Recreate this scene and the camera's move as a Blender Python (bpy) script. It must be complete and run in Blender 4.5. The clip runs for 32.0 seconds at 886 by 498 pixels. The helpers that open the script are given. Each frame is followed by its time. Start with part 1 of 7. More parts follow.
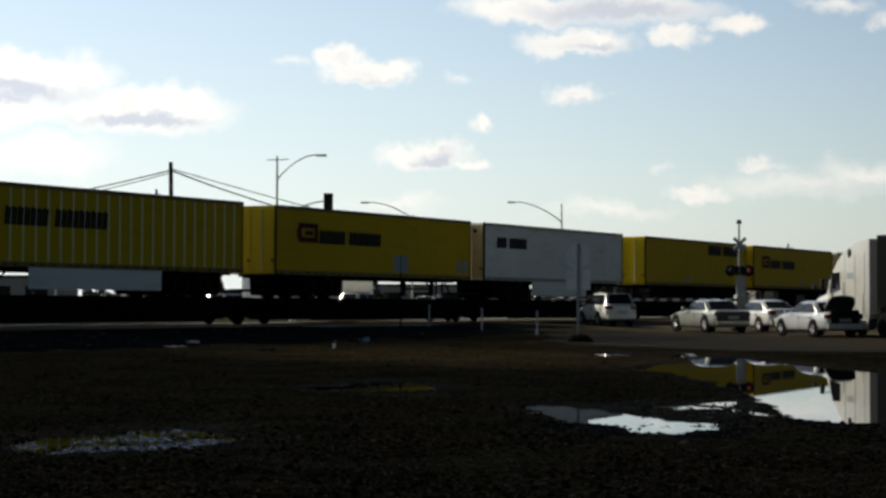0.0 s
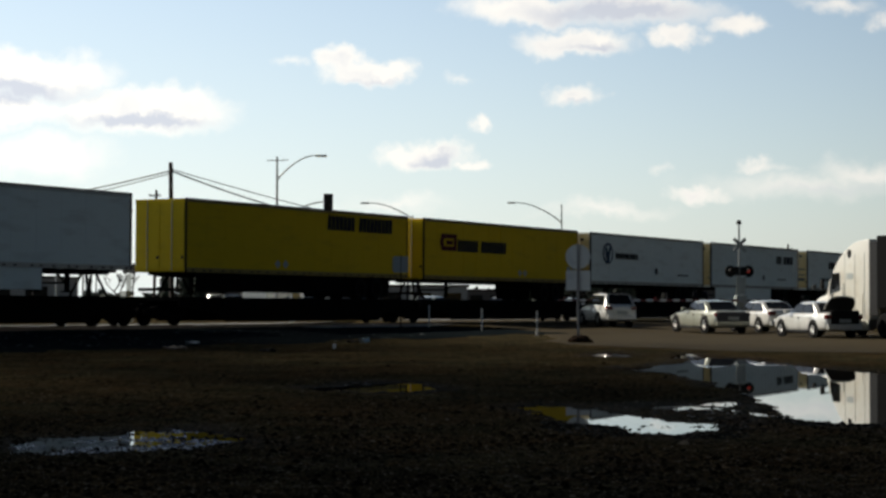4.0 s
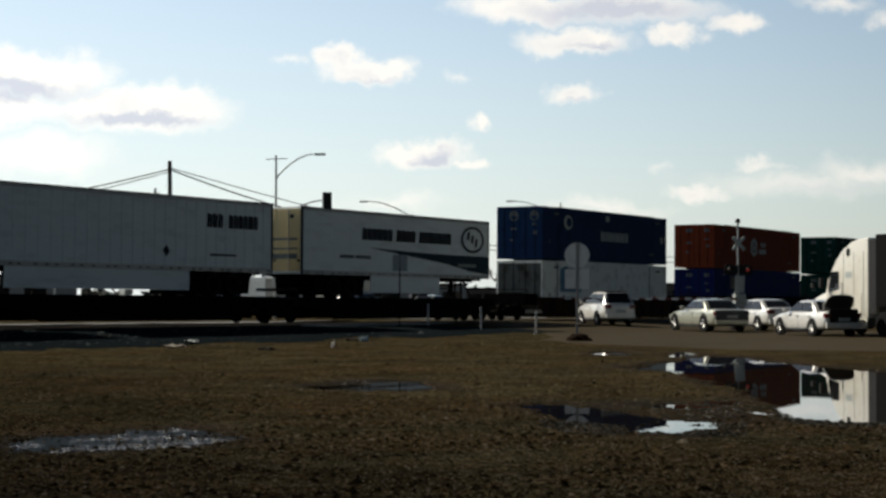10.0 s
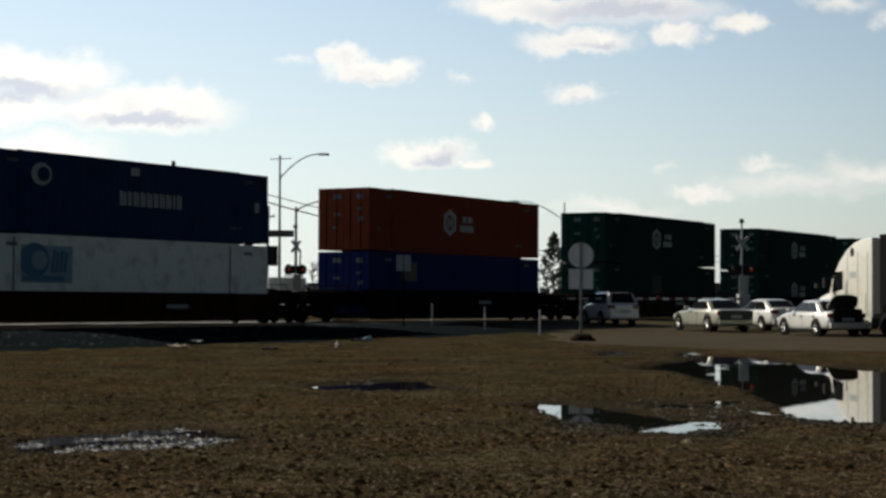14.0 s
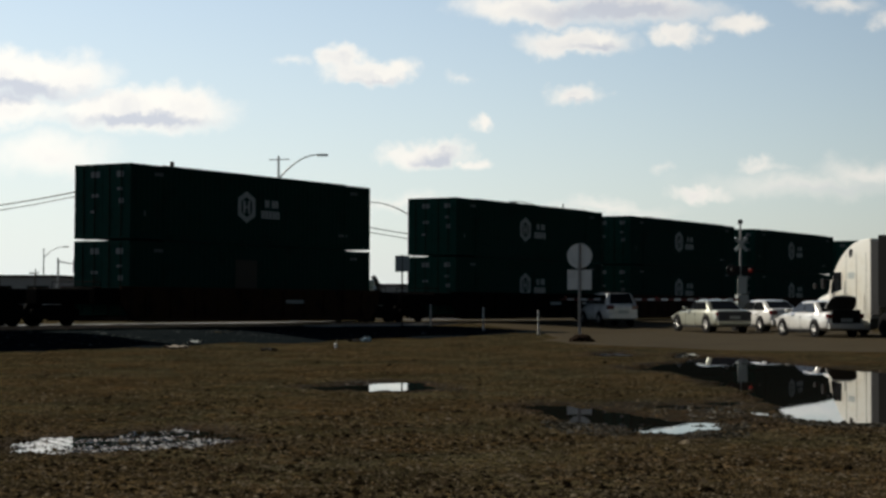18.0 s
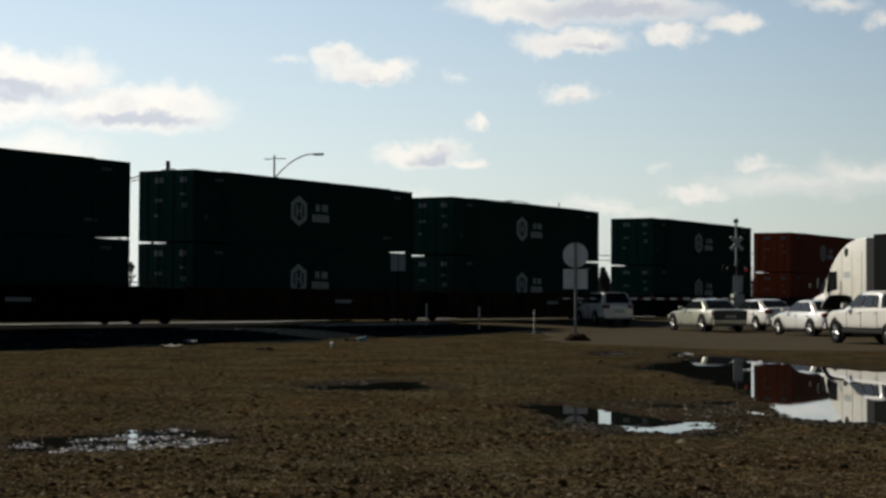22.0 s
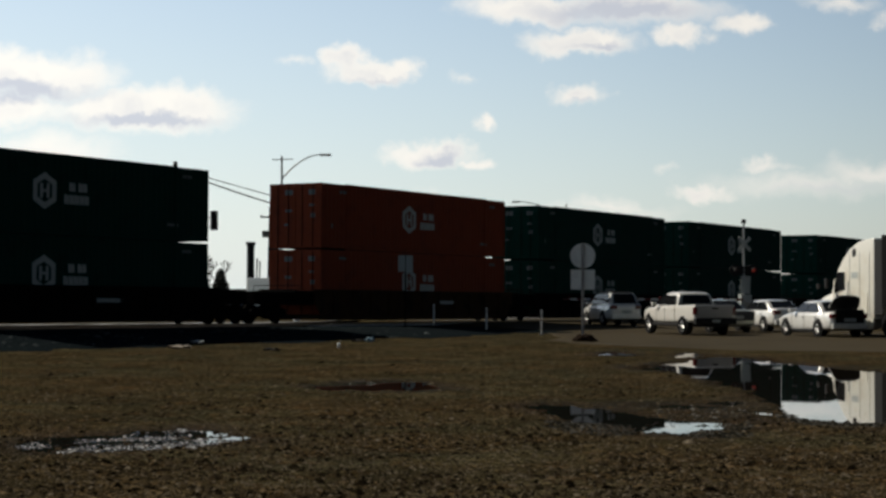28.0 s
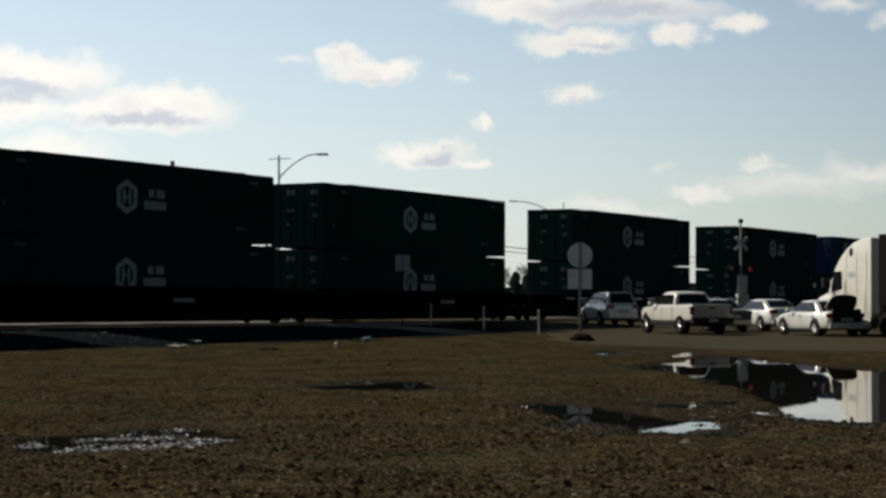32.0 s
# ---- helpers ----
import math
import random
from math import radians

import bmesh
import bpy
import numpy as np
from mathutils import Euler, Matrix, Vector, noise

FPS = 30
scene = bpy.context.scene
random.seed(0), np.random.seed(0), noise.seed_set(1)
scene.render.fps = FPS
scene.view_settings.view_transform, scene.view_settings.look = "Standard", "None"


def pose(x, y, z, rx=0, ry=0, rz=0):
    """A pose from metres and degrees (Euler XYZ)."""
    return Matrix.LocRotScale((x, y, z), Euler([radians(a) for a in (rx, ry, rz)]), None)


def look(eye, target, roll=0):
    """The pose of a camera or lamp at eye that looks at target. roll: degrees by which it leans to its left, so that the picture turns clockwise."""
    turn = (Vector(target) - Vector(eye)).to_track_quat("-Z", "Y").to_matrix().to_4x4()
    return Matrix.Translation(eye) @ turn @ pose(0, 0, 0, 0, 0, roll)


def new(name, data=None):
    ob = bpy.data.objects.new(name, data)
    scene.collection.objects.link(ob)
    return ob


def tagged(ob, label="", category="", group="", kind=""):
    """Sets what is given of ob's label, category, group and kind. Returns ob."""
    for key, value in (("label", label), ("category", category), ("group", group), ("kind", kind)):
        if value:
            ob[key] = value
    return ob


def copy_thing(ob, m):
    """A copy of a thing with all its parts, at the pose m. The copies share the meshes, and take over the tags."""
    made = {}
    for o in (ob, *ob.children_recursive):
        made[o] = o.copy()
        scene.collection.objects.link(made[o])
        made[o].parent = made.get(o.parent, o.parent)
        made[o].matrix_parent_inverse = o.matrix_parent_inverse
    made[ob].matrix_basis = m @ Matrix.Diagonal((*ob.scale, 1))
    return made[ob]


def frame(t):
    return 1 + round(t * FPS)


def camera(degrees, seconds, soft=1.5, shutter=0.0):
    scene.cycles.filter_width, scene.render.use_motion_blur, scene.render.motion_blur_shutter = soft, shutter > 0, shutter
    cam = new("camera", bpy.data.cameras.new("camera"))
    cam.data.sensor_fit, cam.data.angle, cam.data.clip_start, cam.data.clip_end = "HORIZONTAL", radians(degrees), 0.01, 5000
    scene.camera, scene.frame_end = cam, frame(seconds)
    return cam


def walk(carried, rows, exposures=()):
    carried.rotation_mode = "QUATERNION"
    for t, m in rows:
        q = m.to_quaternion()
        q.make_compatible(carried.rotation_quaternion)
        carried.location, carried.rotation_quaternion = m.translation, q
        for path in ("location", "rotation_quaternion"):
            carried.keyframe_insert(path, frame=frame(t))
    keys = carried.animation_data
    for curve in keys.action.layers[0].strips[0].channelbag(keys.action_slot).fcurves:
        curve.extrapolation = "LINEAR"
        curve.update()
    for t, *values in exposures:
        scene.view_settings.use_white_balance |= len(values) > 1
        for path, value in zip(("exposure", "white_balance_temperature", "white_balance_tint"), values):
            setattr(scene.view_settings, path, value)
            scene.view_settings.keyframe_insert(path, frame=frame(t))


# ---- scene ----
cam = camera(28.2955, 32.0, soft=2.85)
F = 3110.26                      # focal length
EYE = 1.62


def view(dx, dy):
    """A hand-held look along +y: small turns to the left and up, with a slight lean."""
    return pose(0, 0, EYE, 91.5010 + math.degrees(dy / F), 0, math.degrees(dx / F)) @ pose(0, 0, 0, 0, 0, 0.15)


walk(cam, [
    (0, view(-3.0, 1.7)), (0.5, view(-3.0, 1.7)), (1, view(-3.0, 2.3)), (1.5, view(-3.0, 2.0)), (2, view(-3.0, 1.3)),
    (2.5, view(-4.3, 1.7)), (3, view(-5.0, 1.7)), (3.5, view(-3.0, 3.0)), (5.5, view(-3.7, 0.7)), (6, view(-2.3, 0.7)),
    (6.5, view(-2.0, 0.7)), (7, view(-2.3, 0.0)), (7.5, view(-3.7, 0.7)), (8, view(-3.0, 0.7)), (8.5, view(-3.0, 0.7)),
    (9, view(-3.0, 0.7)), (9.5, view(-5.0, 0.7)), (10, view(-5.0, 0.0)), (10.5, view(-5.7, 1.0)),
    (11, view(-3.0, 0.7)), (11.5, view(-2.3, 1.0)), (12, view(-2.7, 1.0)), (12.5, view(-3.0, 0.7)),
    (13, view(0.0, 0.0)), (13.5, view(1.7, 0.7)), (14, view(1.7, 0.0)), (14.5, view(1.3, 1.0)),
    (16.5, view(-3.0, 3.0)), (17, view(1.7, 1.0)), (17.5, view(-9.3, 1.3)), (18, view(-0.7, 1.3)),
    (18.5, view(-2.7, 0.3)), (19, view(-11.0, 0.7)), (19.5, view(-18.3, -1.7)), (20, view(-12.0, 1.0)),
    (20.5, view(-10.3, -0.7)), (21, view(-7.3, -1.7)), (21.5, view(-15.0, -2.3)), (22, view(-8.0, 0.0)),
    (22.5, view(-11.7, -0.7)), (23, view(-11.0, -0.7)), (23.5, view(-11.0, 0.0)), (24, view(-12.0, 0.0)),
    (24.5, view(-8.0, 0.0)), (25, view(-6.0, -1.7)), (25.5, view(-5.0, 0.0)), (27.5, view(4.5, 0.5)),
    (28, view(5.0, 1.0)), (28.5, view(4.0, 1.0)), (29, view(1.0, 0.0)), (29.5, view(8.0, 0.5)), (30, view(1.5, 2.0)),
    (30.5, view(8.0, 0.5)), (31, view(6.0, 0.0)), (31.5, view(5.0, -1.0)), (32, view(0.0, 0.0)),
], exposures=[(0.0, 0.02), (3.0, 0.01), (6.0, 0.0), (9.0, 0.0), (14.0, -0.02), (18.0, -0.13), (32.0, -0.15)])

# ---- world, sun ----
SUN = Vector((-0.868, 0.496, 0.74)).normalized()      # the way to the sun
SUN_EL = math.asin(SUN.z)


def sky_world():
    w = bpy.data.worlds.new("world")
    w.use_nodes = True
    scene.world = w
    nt = w.node_tree
    N, L = nt.nodes, nt.links
    N.clear()

    def math_node(op, a, b=None, c=None):
        m = N.new("ShaderNodeMath")
        m.operation = op
        for i, v in enumerate((a, b, c)):
            if v is None:
                continue
            if isinstance(v, (int, float)):
                m.inputs[i].default_value = v
            else:
                L.new(v, m.inputs[i])
        return m.outputs[0]

    sky = N.new("ShaderNodeTexSky")
    sky.sky_type = "NISHITA"
    sky.sun_disc = False
    sky.sun_elevation = SUN_EL
    sky.sun_rotation = math.atan2(SUN.x, SUN.y)
    sky.air_density, sky.dust_density, sky.ozone_density = 1.0, 1.0, 1.4
    tc = N.new("ShaderNodeTexCoord")
    sep = N.new("ShaderNodeSeparateXYZ")
    L.new(tc.outputs["Generated"], sep.inputs[0])
    y = math_node("MAXIMUM", sep.outputs[1], 0.05)
    u = math_node("DIVIDE", sep.outputs[0], y)
    v = math_node("DIVIDE", sep.outputs[2], y)
    plane = N.new("ShaderNodeCombineXYZ")
    L.new(u, plane.inputs[0])
    L.new(v, plane.inputs[1])
    # billows push the cloud outlines about
    n1 = N.new("ShaderNodeTexNoise")
    n1.inputs["Scale"].default_value, n1.inputs["Detail"].default_value = 38, 5
    n1.inputs["Roughness"].default_value = 0.62
    L.new(plane.outputs[0], n1.inputs["Vector"])
    off = N.new("ShaderNodeVectorMath")
    off.operation = "MULTIPLY_ADD"
    off.inputs[1].default_value = (0.042, 0.026, 0)
    off.inputs[2].default_value = (-0.021, -0.013, 0)
    L.new(n1.outputs["Color"], off.inputs[0])
    moved = N.new("ShaderNodeVectorMath")
    moved.operation = "ADD"
    L.new(plane.outputs[0], moved.inputs[0])
    L.new(off.outputs[0], moved.inputs[1])

    def blob(u0, v0, ru, rv, strength, vec):
        mp = N.new("ShaderNodeMapping")
        mp.vector_type = "POINT"
        mp.inputs["Scale"].default_value = (1 / ru, 1 / rv, 1)
        mp.inputs["Location"].default_value = (-u0 / ru, -v0 / rv, 0)
        L.new(vec, mp.inputs["Vector"])
        g = N.new("ShaderNodeTexGradient")
        g.gradient_type = "SPHERICAL"
        L.new(mp.outputs[0], g.inputs["Vector"])
        return math_node("MULTIPLY", g.outputs["Fac"], strength)

    # clouds: centre and radii on the plane one unit ahead
    clouds = (
        (-0.235, 0.124, 0.062, 0.020, 2.6), (-0.172, 0.106, 0.070, 0.017, 2.6), (-0.250, 0.106, 0.055, 0.014, 2.2),
        (-0.150, 0.108, 0.034, 0.016, 2.2), (-0.225, 0.081, 0.055, 0.020, 1.5), (-0.262, 0.136, 0.034, 0.014, 1.8),
        (-0.045, 0.1285, 0.033, 0.0105, 2.4), (-0.060, 0.135, 0.018, 0.010, 2.2), (-0.026, 0.129, 0.018, 0.009, 2.0),
        (-0.010, 0.081, 0.033, 0.0110, 2.4), (0.019, 0.0765, 0.014, 0.005, 1.6),
        (0.020, 0.0975, 0.0105, 0.0062, 1.8), (0.078, 0.1455, 0.045, 0.0110, 2.4), (0.050, 0.164, 0.055, 0.013, 2.4),
        (0.108, 0.164, 0.075, 0.014, 1.9), (0.077, 0.1155, 0.025, 0.0085, 1.8), (0.137, 0.1495, 0.020, 0.0105, 2.2),
        (0.169, 0.156, 0.022, 0.010, 2.0), (0.224, 0.168, 0.032, 0.008, 1.2), (0.254, 0.160, 0.016, 0.009, 1.2),
        (0.205, 0.064, 0.100, 0.013, 1.0), (0.147, 0.0602, 0.028, 0.007, 1.7), (0.183, 0.0745, 0.022, 0.006, 1.2),
        (0.240, 0.071, 0.050, 0.013, 1.1), (0.095, 0.050, 0.062, 0.008, 1.0), (-0.025, 0.053, 0.045, 0.009, 0.9),
        (-0.085, 0.131, 0.016, 0.006, 0.9), (0.010, 0.1255, 0.010, 0.005, 0.9), (0.128, 0.071, 0.012, 0.005, 0.8),
        (0.360, 0.120, 0.085, 0.030, 1.4), (-0.360, 0.150, 0.090, 0.040, 2.2), (-0.420, 0.080, 0.120, 0.025, 2.0),
    )
    cover = None
    for c in clouds:
        b = blob(*c, moved.outputs[0])
        cover = b if cover is None else math_node("MAXIMUM", cover, b)
    # the rest of the sky, out of view, carries scattered cloud as well
    n2 = N.new("ShaderNodeTexNoise")
    n2.inputs["Scale"].default_value, n2.inputs["Detail"].default_value = 3.2, 6
    L.new(tc.outputs["Generated"], n2.inputs["Vector"])
    rest = math_node("MULTIPLY", math_node("SUBTRACT", n2.outputs["Fac"], 0.80), 6.0)
    r = math_node("ADD", math_node("ABSOLUTE", u), math_node("MULTIPLY", v, 1.0))
    away = N.new("ShaderNodeMapRange")
    L.new(r, away.inputs["Value"])
    away.inputs["From Min"].default_value, away.inputs["From Max"].default_value = 0.48, 0.75
    rest = math_node("MULTIPLY", rest, away.outputs[0])
    cover = math_node("MAXIMUM", cover, rest)
    soft = N.new("ShaderNodeMapRange")
    soft.interpolation_type = "SMOOTHSTEP"
    L.new(cover, soft.inputs["Value"])
    soft.inputs["From Min"].default_value, soft.inputs["From Max"].default_value = 0.10, 1.45
    # grey bases: the same blobs, lower, with finer billows
    n3 = N.new("ShaderNodeTexNoise")
    n3.inputs["Scale"].default_value, n3.inputs["Detail"].default_value = 24, 4
    L.new(moved.outputs[0], n3.inputs["Vector"])
    shade = N.new("ShaderNodeMapRange")
    L.new(n3.outputs["Fac"], shade.inputs["Value"])
    shade.inputs["From Min"].default_value, shade.inputs["From Max"].default_value = 0.42, 0.60
    shade.inputs["To Min"].default_value, shade.inputs["To Max"].default_value = 0.0, 0.45
    inner = N.new("ShaderNodeMapRange")
    L.new(cover, inner.inputs["Value"])
    inner.inputs["From Min"].default_value, inner.inputs["From Max"].default_value = 0.9, 2.0
    grey = math_node("MULTIPLY", shade.outputs[0], inner.outputs[0])
    # flat grey undersides of the larger clouds
    for c in ((-0.245, 0.115, 0.062, 0.0085, 1.6), (-0.172, 0.1005, 0.060, 0.0055, 1.4), (-0.003, 0.079, 0.017, 0.008, 1.6), (0.100, 0.162, 0.075, 0.009, 1.3), (0.088, 0.1425, 0.028, 0.004, 1.0),
              (0.236, 0.062, 0.060, 0.005, 1.0), (-0.040, 0.1235, 0.030, 0.004, 0.7), (0.080, 0.1115, 0.020, 0.003, 0.8)):
        grey = math_node("MAXIMUM", grey, math_node("MULTIPLY", math_node("MINIMUM", blob(*c, moved.outputs[0]), 0.9), soft.outputs[0]))
    cloud_col = N.new("ShaderNodeMix")
    cloud_col.data_type = "RGBA"
    cloud_col.inputs["A"].default_value = (9.2, 9.0, 8.5, 1)
    cloud_col.inputs["B"].default_value = (5.2, 5.6, 6.5, 1)
    L.new(grey, cloud_col.inputs["Factor"])
    mix = N.new("ShaderNodeMix")
    mix.data_type = "RGBA"
    L.new(math_node("MULTIPLY", soft.outputs[0], 0.93), mix.inputs["Factor"])
    # bright haze low down, strongest towards the sun
    toward = N.new("ShaderNodeVectorMath")
    toward.operation = "DOT_PRODUCT"
    toward.inputs[1].default_value = Vector((SUN.x, SUN.y, 0)).normalized()
    L.new(tc.outputs["Generated"], toward.inputs[0])
    tw = N.new("ShaderNodeMapRange")
    tw.interpolation_type = "SMOOTHSTEP"
    tw.inputs["From Min"].default_value, tw.inputs["From Max"].default_value = -0.26, 1.0
    L.new(toward.outputs["Value"], tw.inputs["Value"])
    low = math_node("POWER", 2.718, math_node("MULTIPLY", math_node("MAXIMUM", sep.outputs[2], 0.0), -5.0))
    haze = N.new("ShaderNodeMix")
    haze.data_type = "RGBA"
    haze.inputs["B"].default_value = (7.5, 8.15, 8.2, 1)
    L.new(math_node("MULTIPLY", low, tw.outputs[0]), haze.inputs["Factor"])
    # clear air away from the sun is deeper and darker
    deep = N.new("ShaderNodeMapRange")
    deep.interpolation_type = "SMOOTHSTEP"
    deep.inputs["From Min"].default_value, deep.inputs["From Max"].default_value = -0.5, 0.72
    deep.inputs["To Min"].default_value, deep.inputs["To Max"].default_value = 0.22, 1.0
    L.new(toward.outputs["Value"], deep.inputs["Value"])
    dim = N.new("ShaderNodeVectorMath")
    dim.operation = "SCALE"
    tint = N.new("ShaderNodeVectorMath")
    tint.operation = "MULTIPLY"
    tint.inputs[1].default_value = (0.97, 1.02, 1.06)
    L.new(sky.outputs[0], tint.inputs[0])
    L.new(tint.outputs[0], dim.inputs[0])
    high = N.new("ShaderNodeMapRange")
    high.interpolation_type = "SMOOTHSTEP"
    high.inputs["From Min"].default_value, high.inputs["From Max"].default_value = 0.18, 0.7
    high.inputs["To Min"].default_value, high.inputs["To Max"].default_value = 1.0, 0.28
    L.new(sep.outputs[2], high.inputs["Value"])
    L.new(math_node("MULTIPLY", deep.outputs[0], high.outputs[0]), dim.inputs["Scale"])
    L.new(dim.outputs[0], haze.inputs["A"])
    L.new(haze.outputs["Result"], mix.inputs["A"])
    # cloud away from the sun is dimmer and warmer
    lit = N.new("ShaderNodeMapRange")
    lit.inputs["From Min"].default_value, lit.inputs["From Max"].default_value = -0.3, 0.95
    L.new(toward.outputs["Value"], lit.inputs["Value"])
    tone = N.new("ShaderNodeMix")
    tone.data_type = "RGBA"
    tone.inputs["A"].default_value, tone.inputs["B"].default_value = (0.60, 0.565, 0.54, 1), (1.14, 1.13, 1.11, 1)
    L.new(lit.outputs[0], tone.inputs["Factor"])
    toned = N.new("ShaderNodeMix")
    toned.data_type, toned.blend_type = "RGBA", "MULTIPLY"
    toned.inputs["Factor"].default_value = 1.0
    L.new(cloud_col.outputs["Result"], toned.inputs["A"])
    L.new(tone.outputs["Result"], toned.inputs["B"])
    L.new(toned.outputs["Result"], mix.inputs["B"])
    bg = N.new("ShaderNodeBackground")
    bg.inputs["Strength"].default_value = 0.125
    L.new(mix.outputs["Result"], bg.inputs["Color"])
    out = N.new("ShaderNodeOutputWorld")
    L.new(bg.outputs[0], out.inputs[0])


sky_world()
sun_data = bpy.data.lights.new("sun", "SUN")
sun_data.energy, sun_data.angle, sun_data.color = 5.8, radians(0.6), (1.0, 0.925, 0.80)
sun = new("sun", sun_data)
sun.matrix_world = look((-60, 20, 60), Vector((-60, 20, 60)) - SUN)

# ---- materials ----


def mat(name, col, rough=0.6, metal=0.0, var=0.25, scale=2.0, fine=30.0, bump=0.0, dirt=None, dirt_amount=0.35, coat=0.0,
        random_per_piece=0.0, spec=0.5, stretch=(1, 1, 1)):
    m = bpy.data.materials.new(name)
    m.use_nodes = True
    nt = m.node_tree
    N, L = nt.nodes, nt.links
    p = N["Principled BSDF"]
    p.inputs["Roughness"].default_value, p.inputs["Metallic"].default_value = rough, metal
    p.inputs["Specular IOR Level"].default_value = spec
    p.inputs["Coat Weight"].default_value = coat
    p.inputs["Coat Roughness"].default_value = 0.12
    tc = N.new("ShaderNodeTexCoord")
    mp = N.new("ShaderNodeMapping")
    mp.inputs["Scale"].default_value = stretch
    L.new(tc.outputs["Object"], mp.inputs[0])
    big, small = N.new("ShaderNodeTexNoise"), N.new("ShaderNodeTexNoise")
    for n, s, d in ((big, scale, 4), (small, fine, 3)):
        n.inputs["Scale"].default_value, n.inputs["Detail"].default_value = s, d
        L.new(mp.outputs[0], n.inputs["Vector"])
    dark = [c * (1 - var) for c in col]
    light = [min(1, c * (1 + var)) for c in col]
    a = N.new("ShaderNodeMix")
    a.data_type = "RGBA"
    a.inputs["A"].default_value, a.inputs["B"].default_value = (*dark, 1), (*light, 1)
    add = N.new("ShaderNodeMath")
    add.operation = "MULTIPLY_ADD"
    add.inputs[1].default_value, add.inputs[2].default_value = 0.45, 0.05
    L.new(small.outputs["Fac"], add.inputs[0])
    add2 = N.new("ShaderNodeMath")
    add2.operation = "MULTIPLY_ADD"
    add2.inputs[1].default_value = 0.5
    L.new(big.outputs["Fac"], add2.inputs[0])
    L.new(add.outputs[0], add2.inputs[2])
    L.new(add2.outputs[0], a.inputs["Factor"])
    last = a.outputs["Result"]
    if dirt:
        d = N.new("ShaderNodeMix")
        d.data_type = "RGBA"
        d.inputs["B"].default_value = (*dirt, 1)
        mr = N.new("ShaderNodeMapRange")
        mr.inputs["From Min"].default_value, mr.inputs["From Max"].default_value = 0.5, 0.72
        mr.inputs["To Max"].default_value = dirt_amount * 2
        L.new(big.outputs["Fac"], mr.inputs["Value"])
        L.new(mr.outputs[0], d.inputs["Factor"])
        L.new(last, d.inputs["A"])
        last = d.outputs["Result"]
    if random_per_piece:
        oi = N.new("ShaderNodeObjectInfo")
        hs = N.new("ShaderNodeHueSaturation")
        mr = N.new("ShaderNodeMapRange")
        mr.inputs["To Min"].default_value, mr.inputs["To Max"].default_value = 1 - random_per_piece, 1 + random_per_piece
        L.new(oi.outputs["Random"], mr.inputs["Value"])
        L.new(mr.outputs[0], hs.inputs["Value"])
        L.new(last, hs.inputs["Color"])
        last = hs.outputs[0]
    L.new(last, p.inputs["Base Color"])
    rr = N.new("ShaderNodeMapRange")
    rr.inputs["To Min"].default_value, rr.inputs["To Max"].default_value = max(0.02, rough * 0.8), min(1, rough * 1.2)
    L.new(small.outputs["Fac"], rr.inputs["Value"])
    L.new(rr.outputs[0], p.inputs["Roughness"])
    if bump:
        b = N.new("ShaderNodeBump")
        b.inputs["Strength"].default_value, b.inputs["Distance"].default_value = 0.6, bump
        L.new(small.outputs["Fac"], b.inputs["Height"])
        L.new(b.outputs[0], p.inputs["Normal"])
    return m


def glow(name, col, strength):
    m = bpy.data.materials.new(name)
    m.use_nodes = True
    p = m.node_tree.nodes["Principled BSDF"]
    p.inputs["Base Color"].default_value = (*[c * 0.5 for c in col], 1)
    p.inputs["Emission Color"].default_value = (*col, 1)
    p.inputs["Emission Strength"].default_value = strength
    return m


